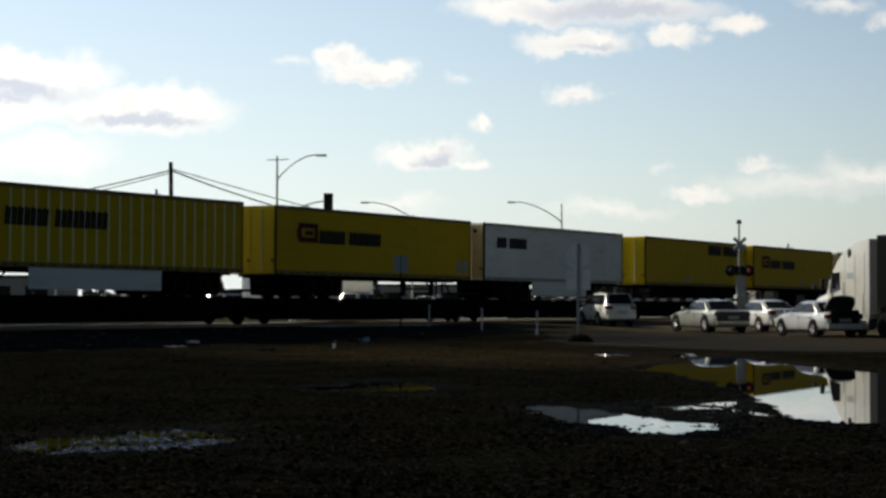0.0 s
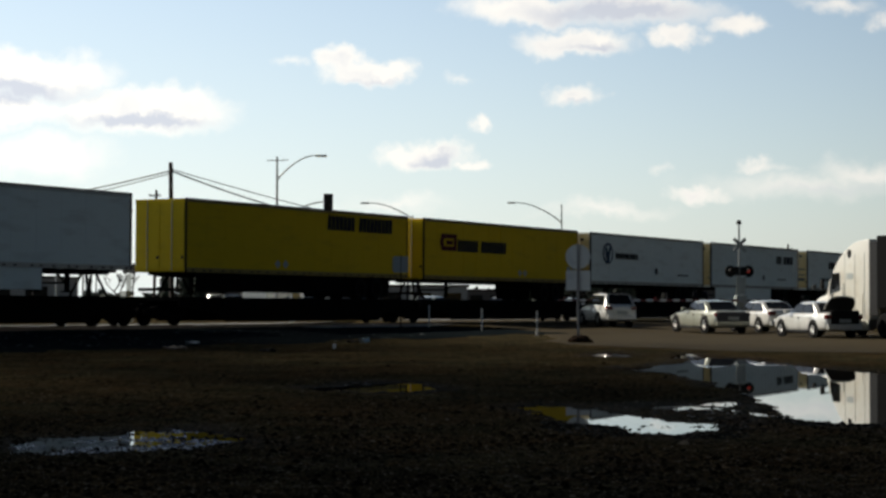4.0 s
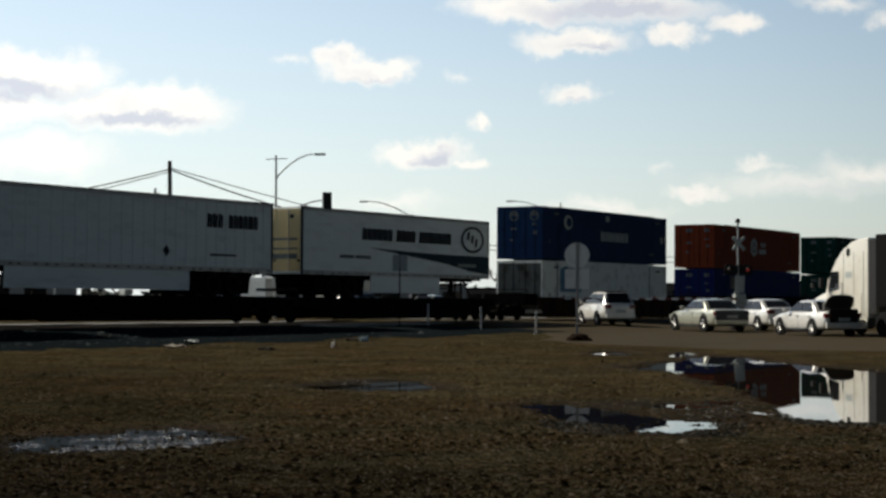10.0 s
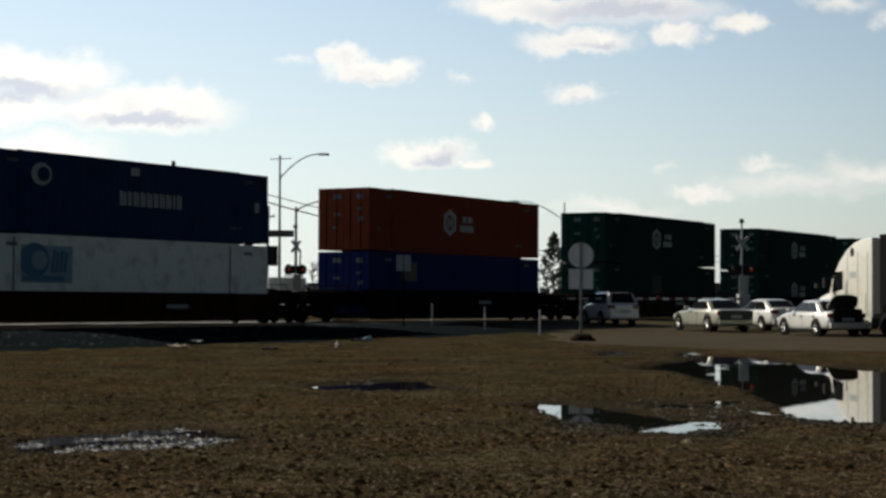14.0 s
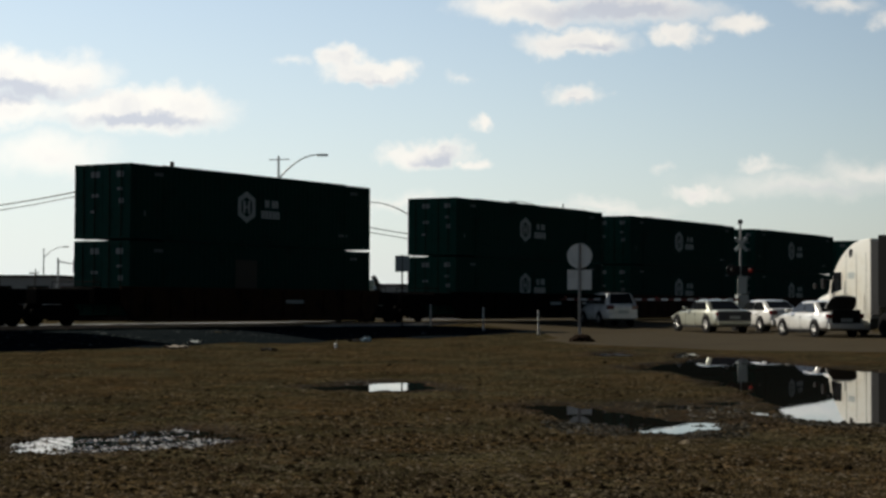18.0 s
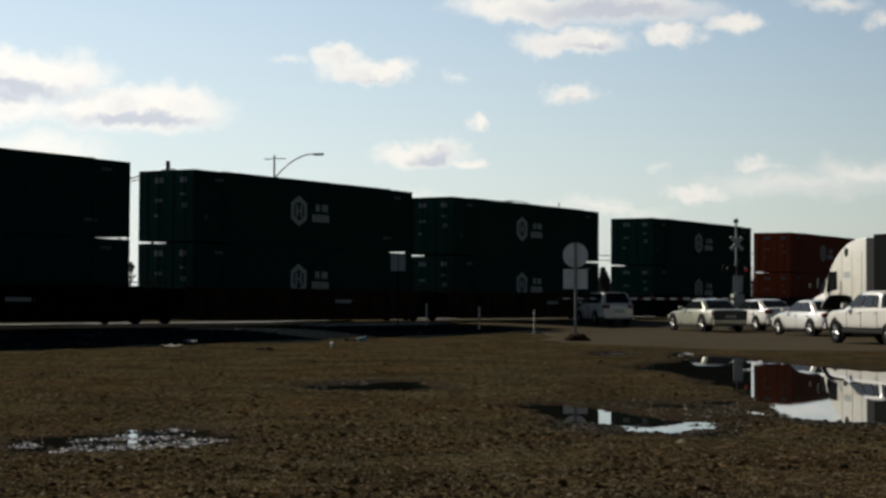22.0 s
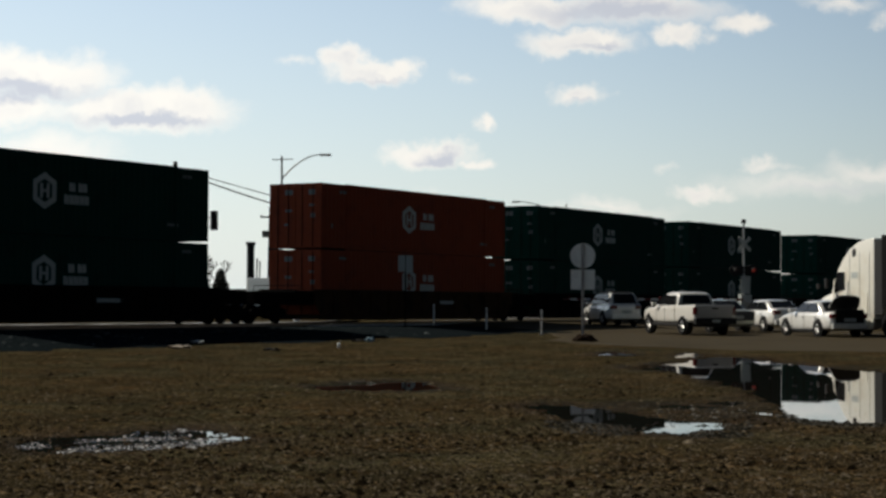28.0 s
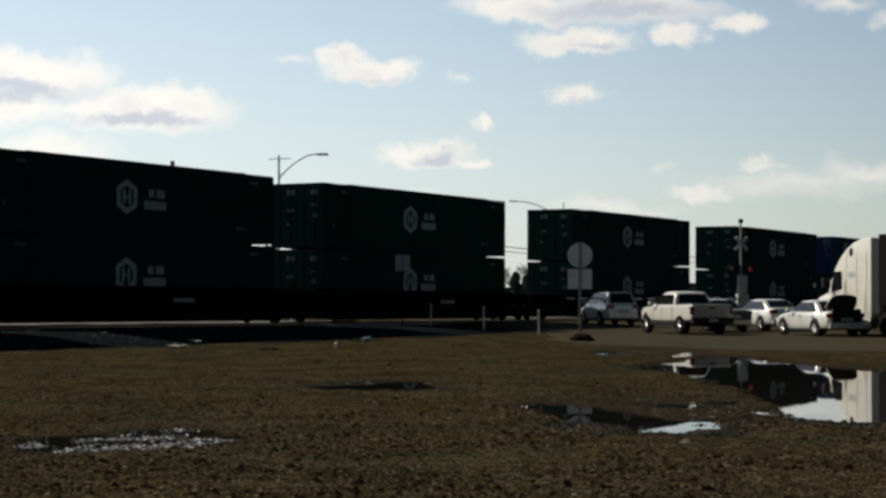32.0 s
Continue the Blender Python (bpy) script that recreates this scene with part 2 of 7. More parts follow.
M = {
    "yellow": mat("yellow_trailer_paint", (0.66, 0.440, 0.001), 0.55, var=0.1, dirt=(0.30, 0.20, 0.01), dirt_amount=0.12, spec=0.12, stretch=(0.4, 1, 1.6)),
    "yellow_rib": mat("pale_yellow_rib_paint", (0.85, 0.76, 0.34), 0.45, var=0.1),
    "white": mat("white_trailer_panel", (0.82, 0.87, 0.84), 0.4, var=0.05, dirt=(0.4, 0.38, 0.33), dirt_amount=0.14, stretch=(0.4, 1, 1.6)),
    "cream": mat("cream_door_paint", (0.66, 0.50, 0.22), 0.45, var=0.1, dirt=(0.4, 0.3, 0.16), dirt_amount=0.15),
    "green": mat("dark_green_container_paint", (0.0014, 0.0290, 0.0212), 0.65, var=0.3, dirt=(0.004, 0.008, 0.006), dirt_amount=0.2, spec=0.05),
    "red": mat("red_brown_container_paint", (0.172, 0.0290, 0.0078), 0.65, var=0.2, dirt=(0.06, 0.012, 0.006), dirt_amount=0.2, spec=0.1),
    "navy": mat("navy_container_paint", (0.006, 0.0300, 0.086), 0.65, var=0.25, dirt=(0.005, 0.006, 0.018), dirt_amount=0.2, spec=0.1),
    "royal": mat("royal_blue_container_paint", (0.003, 0.011, 0.085), 0.65, var=0.2, dirt=(0.004, 0.005, 0.02), dirt_amount=0.2, spec=0.1),
    "offwhite": mat("off_white_container_paint", (0.82, 0.82, 0.74), 0.5, var=0.1, dirt=(0.40, 0.37, 0.30), dirt_amount=0.3),
    "rust": mat("rusty_brown_wagon_steel", (0.030, 0.014, 0.006), 0.75, var=0.4, scale=1.2, dirt=(0.006, 0.004, 0.003), dirt_amount=0.4, bump=0.004, spec=0.05),
    "black": mat("grimy_black_wagon_steel", (0.004, 0.0035, 0.003), 0.85, var=0.4, bump=0.004, spec=0.03),
    "rubber": mat("black_rubber", (0.007, 0.007, 0.007), 0.85, var=0.3, spec=0.08),
    "steel": mat("galvanised_steel", (0.36, 0.36, 0.35), 0.45, 0.7, var=0.2),
    "rail": mat("worn_rail_steel", (0.20, 0.16, 0.13), 0.35, 0.9, var=0.3),
    "tie": mat("dark_timber", (0.04, 0.028, 0.02), 0.85, var=0.4, bump=0.004, random_per_piece=0.3),
    "wood": mat("weathered_pole_timber", (0.035, 0.026, 0.02), 0.85, var=0.3, bump=0.004, stretch=(4, 4, 0.3)),
    "ink": mat("dark_lettering_paint", (0.012, 0.014, 0.02), 0.5, var=0.2, spec=0.08),
    "maroon": mat("maroon_logo_paint", (0.075, 0.010, 0.010), 0.5, var=0.2, spec=0.08),
    "teal": mat("blue_logo_paint", (0.015, 0.045, 0.10), 0.5, var=0.2, spec=0.08),
    "skyblue": mat("faded_blue_logo_paint", (0.03, 0.13, 0.22), 0.5, var=0.3),
    "palesky": mat("washed_out_blue_panel", (0.20, 0.31, 0.36), 0.55, var=0.35, scale=1.2, fine=9),
    "deepgreen": mat("deep_green_band_paint", (0.012, 0.035, 0.045), 0.5, var=0.2, spec=0.08),
    "decal": mat("pale_grey_decal", (0.31, 0.335, 0.32), 0.5, var=0.2),
    "mottled_grey": mat("dirty_door_paint", (0.12, 0.12, 0.105), 0.7, var=0.5, scale=1.4, dirt=(0.02, 0.018, 0.014), dirt_amount=0.5, spec=0.05),
    "faded": mat("worn_stencil_paint", (0.075, 0.09, 0.09), 0.6, var=0.4, fine=12),
    "pearl": mat("warm_white_pickup_paint", (0.56, 0.545, 0.50), 0.32, var=0.06, coat=0.8, dirt=(0.42, 0.38, 0.30), dirt_amount=0.15),
    "carwhite": mat("white_car_paint", (0.64, 0.635, 0.595), 0.27, 0.16, var=0.06, coat=1.0, dirt=(0.5, 0.47, 0.4), dirt_amount=0.08),
    "champagne": mat("pale_gold_car_paint", (0.40, 0.41, 0.335), 0.30, 0.35, var=0.05, coat=1.0, dirt=(0.35, 0.32, 0.25), dirt_amount=0.08),
    "truckwhite": mat("cream_truck_paint", (0.54, 0.525, 0.46), 0.4, var=0.12, coat=0.3, dirt=(0.42, 0.37, 0.28), dirt_amount=0.25),
    "glass": mat("tinted_car_glass", (0.008, 0.009, 0.010), 0.06, var=0.1, spec=0.25),
    "chrome": mat("chrome", (0.6, 0.6, 0.6), 0.12, 1.0, var=0.05),
    "alloy": mat("silver_alloy", (0.34, 0.34, 0.33), 0.42, 0.7, var=0.1),
    "tail": mat("red_tail_lens", (0.10, 0.012, 0.014), 0.2, var=0.1, coat=0.5),
    "lens": mat("clear_lamp_lens", (0.55, 0.55, 0.53), 0.15, var=0.05, coat=0.5),
    "plastic": mat("black_plastic", (0.009, 0.009, 0.009), 0.6, var=0.2, spec=0.2),
    "signback": mat("bare_aluminium_sign_back", (0.72, 0.71, 0.66), 0.55, 0.0, var=0.12, dirt=(0.2, 0.19, 0.17), dirt_amount=0.2),
    "paintwhite": mat("chipped_white_post_paint", (0.62, 0.60, 0.55), 0.6, var=0.15, dirt=(0.3, 0.26, 0.2), dirt_amount=0.3),
    "paintred": mat("red_stripe_paint", (0.10, 0.008, 0.008), 0.5, var=0.15),
    "cardboard": mat("weathered_cardboard", (0.17, 0.145, 0.11), 0.8, var=0.2),
    "armwhite": mat("reflective_white_arm_paint", (0.80, 0.80, 0.78), 0.5, var=0.08),
    "lamp_red": glow("lit_red_flasher_lens", (1.0, 0.08, 0.05), 0.05),
    "dull_red": mat("unlit_dark_red_flasher_lens", (0.03, 0.004, 0.004), 0.3, var=0.1),
    "concrete": mat("stained_concrete", (0.30, 0.29, 0.27), 0.85, var=0.2, bump=0.004),
    "brick": mat("dark_building_wall", (0.10, 0.085, 0.075), 0.85, var=0.3),
    "twig": mat("bare_twigs", (0.05, 0.04, 0.03), 0.9, var=0.3),
    "evergreen": mat("dark_evergreen_leaf", (0.02, 0.03, 0.018), 0.8, var=0.4),
    "soil": mat("dark_damp_soil", (0.010, 0.006, 0.0035), 0.95, var=0.4, bump=0.02, fine=18, spec=0.02),
    "ballast": mat("grey_track_ballast", (0.0080, 0.0108, 0.0120), 1.0, var=0.6, fine=9, bump=0.03, spec=0.0),
}

# ---- shape helpers ----


def part(name, bm, material, parent, label="", loc=None):
    me = bpy.data.meshes.new(name)
    bm.to_mesh(me)
    bm.free()
    me.materials.append(material)
    ob = new(name, me)
    ob.parent = parent
    if loc is not None:
        ob.location = loc
    if label:
        ob["label"] = label
    return ob


def again(ob, loc=None, rz=0.0):
    """Another piece on the same mesh under the same thing."""
    o = new(ob.name.split(".")[0], ob.data)
    o.parent = ob.parent
    o.location = loc if loc is not None else ob.location
    o.rotation_euler = (0, 0, rz)
    if "label" in ob:
        o["label"] = ob["label"]
    return o


def rounded(ob, levels=2):
    """Smooth a coarse cage into a curved shell."""
    md = ob.modifiers.new("round", "SUBSURF")
    md.levels = md.render_levels = levels
    ob.data.polygons.foreach_set("use_smooth", [True] * len(ob.data.polygons))
    return ob


def eased(ob, width=0.05):
    md = ob.modifiers.new("ease", "BEVEL")
    md.width, md.segments, md.limit_method, md.angle_limit = width, 3, "ANGLE", radians(28)
    ob.data.polygons.foreach_set("use_smooth", [True] * len(ob.data.polygons))
    return ob


def smooth(ob, angle=40):
    me = ob.data
    me.polygons.foreach_set("use_smooth", [True] * len(me.polygons))
    me.set_sharp_from_angle(angle=radians(angle))
    return ob


def B():
    return bmesh.new()


def box(bm, x0, x1, y0, y1, z0, z1, bevel=0.0):
    r = bmesh.ops.create_cube(bm, size=1)
    vs = r["verts"]
    bmesh.ops.scale(bm, verts=vs, vec=(x1 - x0, y1 - y0, z1 - z0))
    bmesh.ops.translate(bm, verts=vs, vec=((x0 + x1) / 2, (y0 + y1) / 2, (z0 + z1) / 2))
    if bevel:
        es = list({e for v in vs for e in v.link_edges})
        bmesh.ops.bevel(bm, geom=es, offset=bevel, segments=2, affect="EDGES", profile=0.7)
    return bm


def tube(bm, p0, p1, r0, r1=None, n=12, caps=True):
    """A tapered round bar from p0 to p1."""
    r1 = r0 if r1 is None else r1
    p0, p1 = Vector(p0), Vector(p1)
    q = (p1 - p0).to_track_quat("Z", "Y")
    rings = []
    for p, r in ((p0, r0), (p1, r1)):
        rings.append([bm.verts.new(p + q @ Vector((r * math.cos(6.28319 * i / n), r * math.sin(6.28319 * i / n), 0))) for i in range(n)])
    for i in range(n):
        bm.faces.new((rings[0][i], rings[0][(i + 1) % n], rings[1][(i + 1) % n], rings[1][i]))
    if caps:
        bm.faces.new(rings[0][::-1])
        bm.faces.new(rings[1])
    return bm


def pipe(bm, pts, r, n=8, r_end=None):
    """A bent bar through points."""
    pts = [Vector(p) for p in pts]
    rings = []
    for k, p in enumerate(pts):
        d = (pts[min(k + 1, len(pts) - 1)] - pts[max(k - 1, 0)]).normalized()
        q = d.to_track_quat("Z", "Y")
        rr = r if r_end is None else r + (r_end - r) * k / (len(pts) - 1)
        rings.append([bm.verts.new(p + q @ Vector((rr * math.cos(6.28319 * i / n), rr * math.sin(6.28319 * i / n), 0))) for i in range(n)])
    for a, b in zip(rings, rings[1:]):
        for i in range(n):
            bm.faces.new((a[i], a[(i + 1) % n], b[(i + 1) % n], b[i]))
    bm.faces.new(rings[0][::-1])
    bm.faces.new(rings[-1])
    return bm


def wheel_shape(bm, r, width, y, x=0.0, z=None, n=28, inner=0.0, rim=0.0):
    """A disc about the y axis with rounded shoulders; inner > 0 leaves a hole, rim dishes the face."""
    z = r if z is None else z
    prof = [(inner, -width / 2), (r * 0.9, -width / 2), (r, -width * 0.3), (r, width * 0.3), (r * 0.9, width / 2), (inner, width / 2)]
    rings = []
    for pr, py in prof:
        rings.append([bm.verts.new((x + pr * math.cos(6.28319 * i / n), y + py, z + pr * math.sin(6.28319 * i / n))) for i in range(n)] if pr > 0 else None)
    for a, b in zip(rings, rings[1:]):
        if a is None or b is None:
            continue
        for i in range(n):
            bm.faces.new((a[i], a[(i + 1) % n], b[(i + 1) % n], b[i]))
    for k in (0, -1):
        if rings[k] is None:
            ring = rings[1] if k == 0 else rings[-2]
            bm.faces.new(ring if k == 0 else ring[::-1])
    if inner > 0:
        for i in range(n):
            bm.faces.new((rings[-1][i], rings[-1][(i + 1) % n], rings[0][(i + 1) % n], rings[0][i]))
    bmesh.ops.recalc_face_normals(bm, faces=bm.faces)
    return bm


def plate(bm, pts, y, thick=0.012, axis="y"):
    """A flat plate with the given outline in x and z, facing -y at the depth y."""
    a = [bm.verts.new((px, y, pz)) for px, pz in pts]
    b = [bm.verts.new((px, y + thick, pz)) for px, pz in pts]
    bm.faces.new(a)
    bm.faces.new(b[::-1])
    for i in range(len(pts)):
        j = (i + 1) % len(pts)
        bm.faces.new((a[i], b[i], b[j], a[j]))
    bmesh.ops.recalc_face_normals(bm, faces=bm.faces)
    return bm


def disc_pts(cx, cz, rx, rz, n=28):
    return [(cx + rx * math.cos(6.28319 * i / n), cz + rz * math.sin(6.28319 * i / n)) for i in range(n)]


def ring_plate(bm, outer, inner, y, thick=0.012):
    n = len(outer)
    vs = [[bm.verts.new((p[0], y + dy, p[1])) for p in loop] for loop in (outer, inner) for dy in (0, thick)]
    of, ob_, inf, inb = vs
    for i in range(n):
        j = (i + 1) % n
        bm.faces.new((of[i], of[j], inf[j], inf[i]))
        bm.faces.new((of[i], ob_[i], ob_[j], of[j]))
        bm.faces.new((inf[i], inf[j], inb[j], inb[i]))
    bmesh.ops.recalc_face_normals(bm, faces=bm.faces)
    return bm


def word_bars(bm, x, z, height, widths, y, gap=0.22, slant=0.0):
    """A row of plain upright bars, one for a letter; a negative width is a space."""
    for w in widths:
        if w > 0:
            for a, b, h in ((0.0, 0.46, 1.0), (0.56, 1.0, 0.92)):
                plate(bm, [(x + w * a, z), (x + w * b, z), (x + w * b + slant * h, z + height * h), (x + w * a + slant * h, z + height * h)], y, 0.006)
        x += abs(w) + height * gap * 0.5
    return bm


def words(name, parent, material, label, x, z, height, widths, y, gap=0.22, slant=0.0):
    """Letter bars, one part for each word."""
    word, start = [], x
    for w in list(widths) + [-0.01]:
        if w > 0:
            word.append(w)
            x += w + height * gap * 0.5
        else:
            if word:
                part(name, word_bars(B(), start, z, height, word, y, gap, slant), material, parent, label)
            word = []
            x += -w + height * gap * 0.5
            start = x


# ---- the plan: track, road and ground levels ----
A_TRACK = 0.547232
U = Vector((math.sin(A_TRACK), math.cos(A_TRACK), 0))       # along the track, away from the viewer
NRM = Vector((-math.cos(A_TRACK), math.sin(A_TRACK), 0))    # across the track, to its far side
FACE = 44.185                                               # to the near side of the wagons
R0, KS = 0.417, 0.00523                                     # rail height at 60 m, fall along the track
HEAD = Vector((-0.29, 0.957, 0))                            # the way the queue on the road faces
SIDE = Vector((0.957, 0.29, 0))                             # across the road


def rail_z(s):
    return R0 - KS * (np.clip(s, -200, 130) - 60)


def track_pose(s, y=1.3):
    p = U * s + NRM * (FACE + y)
    return Matrix.Translation((p.x, p.y, float(R0 - KS * (s - 60)))) @ pose(0, 0, 0, 0, math.degrees(math.atan(KS)), math.degrees(math.atan2(U.y, U.x)))


def step(a, b, x):
    t = np.clip((x - a) / (b - a), 0, 1)
    return t * t * (3 - 2 * t)


def road_edge(along):
    """How far the broken near edge of the paving lies across the road from the viewer."""
    return np.interp(along, (44.0, 45.5, 48.0, 52.0, 56.0, 60.0, 64.0, 70.0), (28.5, 27.1, 23.8, 22.1, 21.3, 21.8, 24.0, 25.5))


def level(x, y):
    """Ground height without puddles or grain."""
    d = FACE - (x * NRM.x + y * NRM.y)
    s = x * U.x + y * U.y
    w = x * SIDE.x + y * SIDE.y
    r = rail_z(s)
    gravel = (r - 0.16) * (1 - step(4.5, 9.8, d))
    road = (r - 0.04) * (1 - step(0.5, 12.5, d))
    k = step(20.5, 25.5, w)
    z = gravel * (1 - k) + road * k
    return np.where(d < 1.0, np.where(k > 0.5, r - 0.04, r - 0.16), z)


PUDDLES = (
    ((4.31, 39.72), (5.12, 41.32), (6.37, 44.96), (7.35, 47.91), (7.94, 47.03), (8.24, 44.57), (8.58, 42), (8.94, 40.03), (9.48, 38.81), (10.2, 37.12), (6.17, 21.97), (5.6, 22.26), (5.2, 22.65), (4.93, 23.06), (4.80, 23.5), (4.66, 24.4), (4.95, 26.95), (5.25, 29.43), (5.33, 32.21), (5.21, 34.84), (4.99, 37.39)),
    ((1.16, 25.63), (1.49, 26.43), (1.82, 26.29), (2.09, 25.5), (2.43, 24.76), (2.68, 24.17), (3.14, 23.5), (3.56, 23.29), (3.73, 22.87), (3.53, 21.98), (3.2, 21.43), (2.78, 20.82), (2.46, 20.99), (2.23, 21.61), (1.98, 22.37), (1.72, 22.77), (1.51, 23.95), (1.29, 24.88)),
    ((-2.18, 31.07), (-1.7, 32.25), (-1, 33.09), (-0.46, 32.67), (-0.19, 31.07), (-0.52, 29.97), (-1.3, 30.15), (-1.79, 30.33)),
    ((-4.56, 19.13), (-4.3, 19.87), (-3.75, 20.03), (-3.57, 20.85), (-3.13, 21.02), (-2.43, 19.72), (-2.52, 18.98), (-2.88, 18.57), (-3.43, 18.3), (-4.09, 18.37)),
    ((4.15, 49.48), (4.84, 50.97), (5.52, 49), (5.29, 47.62), (4.22, 47.62)),
    ((6.31, 48.07), (6.92, 49.96), (7.21, 49), (6.79, 47.18), (6.24, 46.74)),
    ((2.82, 26.13), (3.58, 26.81), (4.56, 27.54), (4.85, 26.81), (4.37, 24.26), (3.9, 24.03), (3.54, 24.73)),
)
DEPTHS = (0.085, 0.050, 0.044, 0.0225, 0.042, 0.045, 0.032)


def inside(poly, x, y):
    """Signed distance to an outline, positive within."""
    best = np.full(x.shape, 1e9)
    sign = np.zeros(x.shape, dtype=bool)
    for (ax, ay), (bx, by) in zip(poly, poly[1:] + poly[:1]):
        ex, ey = bx - ax, by - ay
        t = np.clip(((x - ax) * ex + (y - ay) * ey) / (ex * ex + ey * ey), 0, 1)
        best = np.minimum(best, np.hypot(x - ax - t * ex, (y - ay - t * ey) * 0.5))
        c = ((ay > y) != (by > y)) & (x < ex * (y - ay) / (ey if abs(ey) > 1e-9 else 1e-9) + ax)
        sign ^= c
    return np.where(sign, best, -best)


def value_noise(x, y, cell, seed):
    rng = np.random.RandomState(seed)
    tab = rng.rand(256, 256)
    gx, gy = x / cell, y / cell
    ix, iy = np.floor(gx).astype(int), np.floor(gy).astype(int)
    fx, fy = gx - ix, gy - iy
    fx, fy = fx * fx * (3 - 2 * fx), fy * fy * (3 - 2 * fy)
    g = lambda i, j: tab[i % 256, j % 256]
    return (g(ix, iy) * (1 - fx) + g(ix + 1, iy) * fx) * (1 - fy) + (g(ix, iy + 1) * (1 - fx) + g(ix + 1, iy + 1) * fx) * fy - 0.5


def ground_z(x, y):
    z = level(x, y)
    w = x * SIDE.x + y * SIDE.y
    w = w - road_edge(x * HEAD.x + y * HEAD.y) + 21.0
    near = (1 - step(60, 80, y)) * (1 - step(20.0, 21.5, w)) * step(-40, -30, -np.abs(x))
    grain = value_noise(x, y, 2.3, 1) * 0.030 + value_noise(x, y, 0.8, 2) * 0.020 + value_noise(x, y, 0.33, 3) * 0.018 + value_noise(x, y, 0.16, 4) * 0.012
    z = z + grain * near + 0.014 * near
    wob = value_noise(x, y, 1.1, 5) * 0.30 + value_noise(x, y, 0.4, 6) * 0.30 + value_noise(x, y, 0.2, 8) * 0.26
    for poly, dep in zip(PUDDLES, DEPTHS):
        z = z - dep * step(-0.34, 0.26, inside(poly, x, y) + wob)
    # a low heap of soil round the foot of the round sign
    z = z + 0.05 * np.exp(-(((x - 4.85) / 0.5) ** 2 + ((y - 62.6) / 1.1) ** 2)) * (1 + value_noise(x, y, 0.3, 7))
    z = z + 0.05 * np.exp(-(((x - 3.6) / 1.6) ** 2 + ((y - 61.5) / 2.0) ** 2))
    # the road bed is cut away a little under the paving
    return z - 0.05 * step(20.9, 21.6, w) * (y < 400) * (np.abs(x) < 120)


def spread(lo, hi, stepsize, far, growth=1.25):
    core = list(np.arange(lo, hi, stepsize)) + [hi]
    left, right, d = [], [], stepsize
    a, b = lo, hi
    while a > -far or b < far:
        d *= growth
        if a > -far:
            a = max(-far, a - d)
            left.append(a)
        if b < far:
            b = min(far, b + d)
            right.append(b)
    return np.array(left[::-1] + core + right)


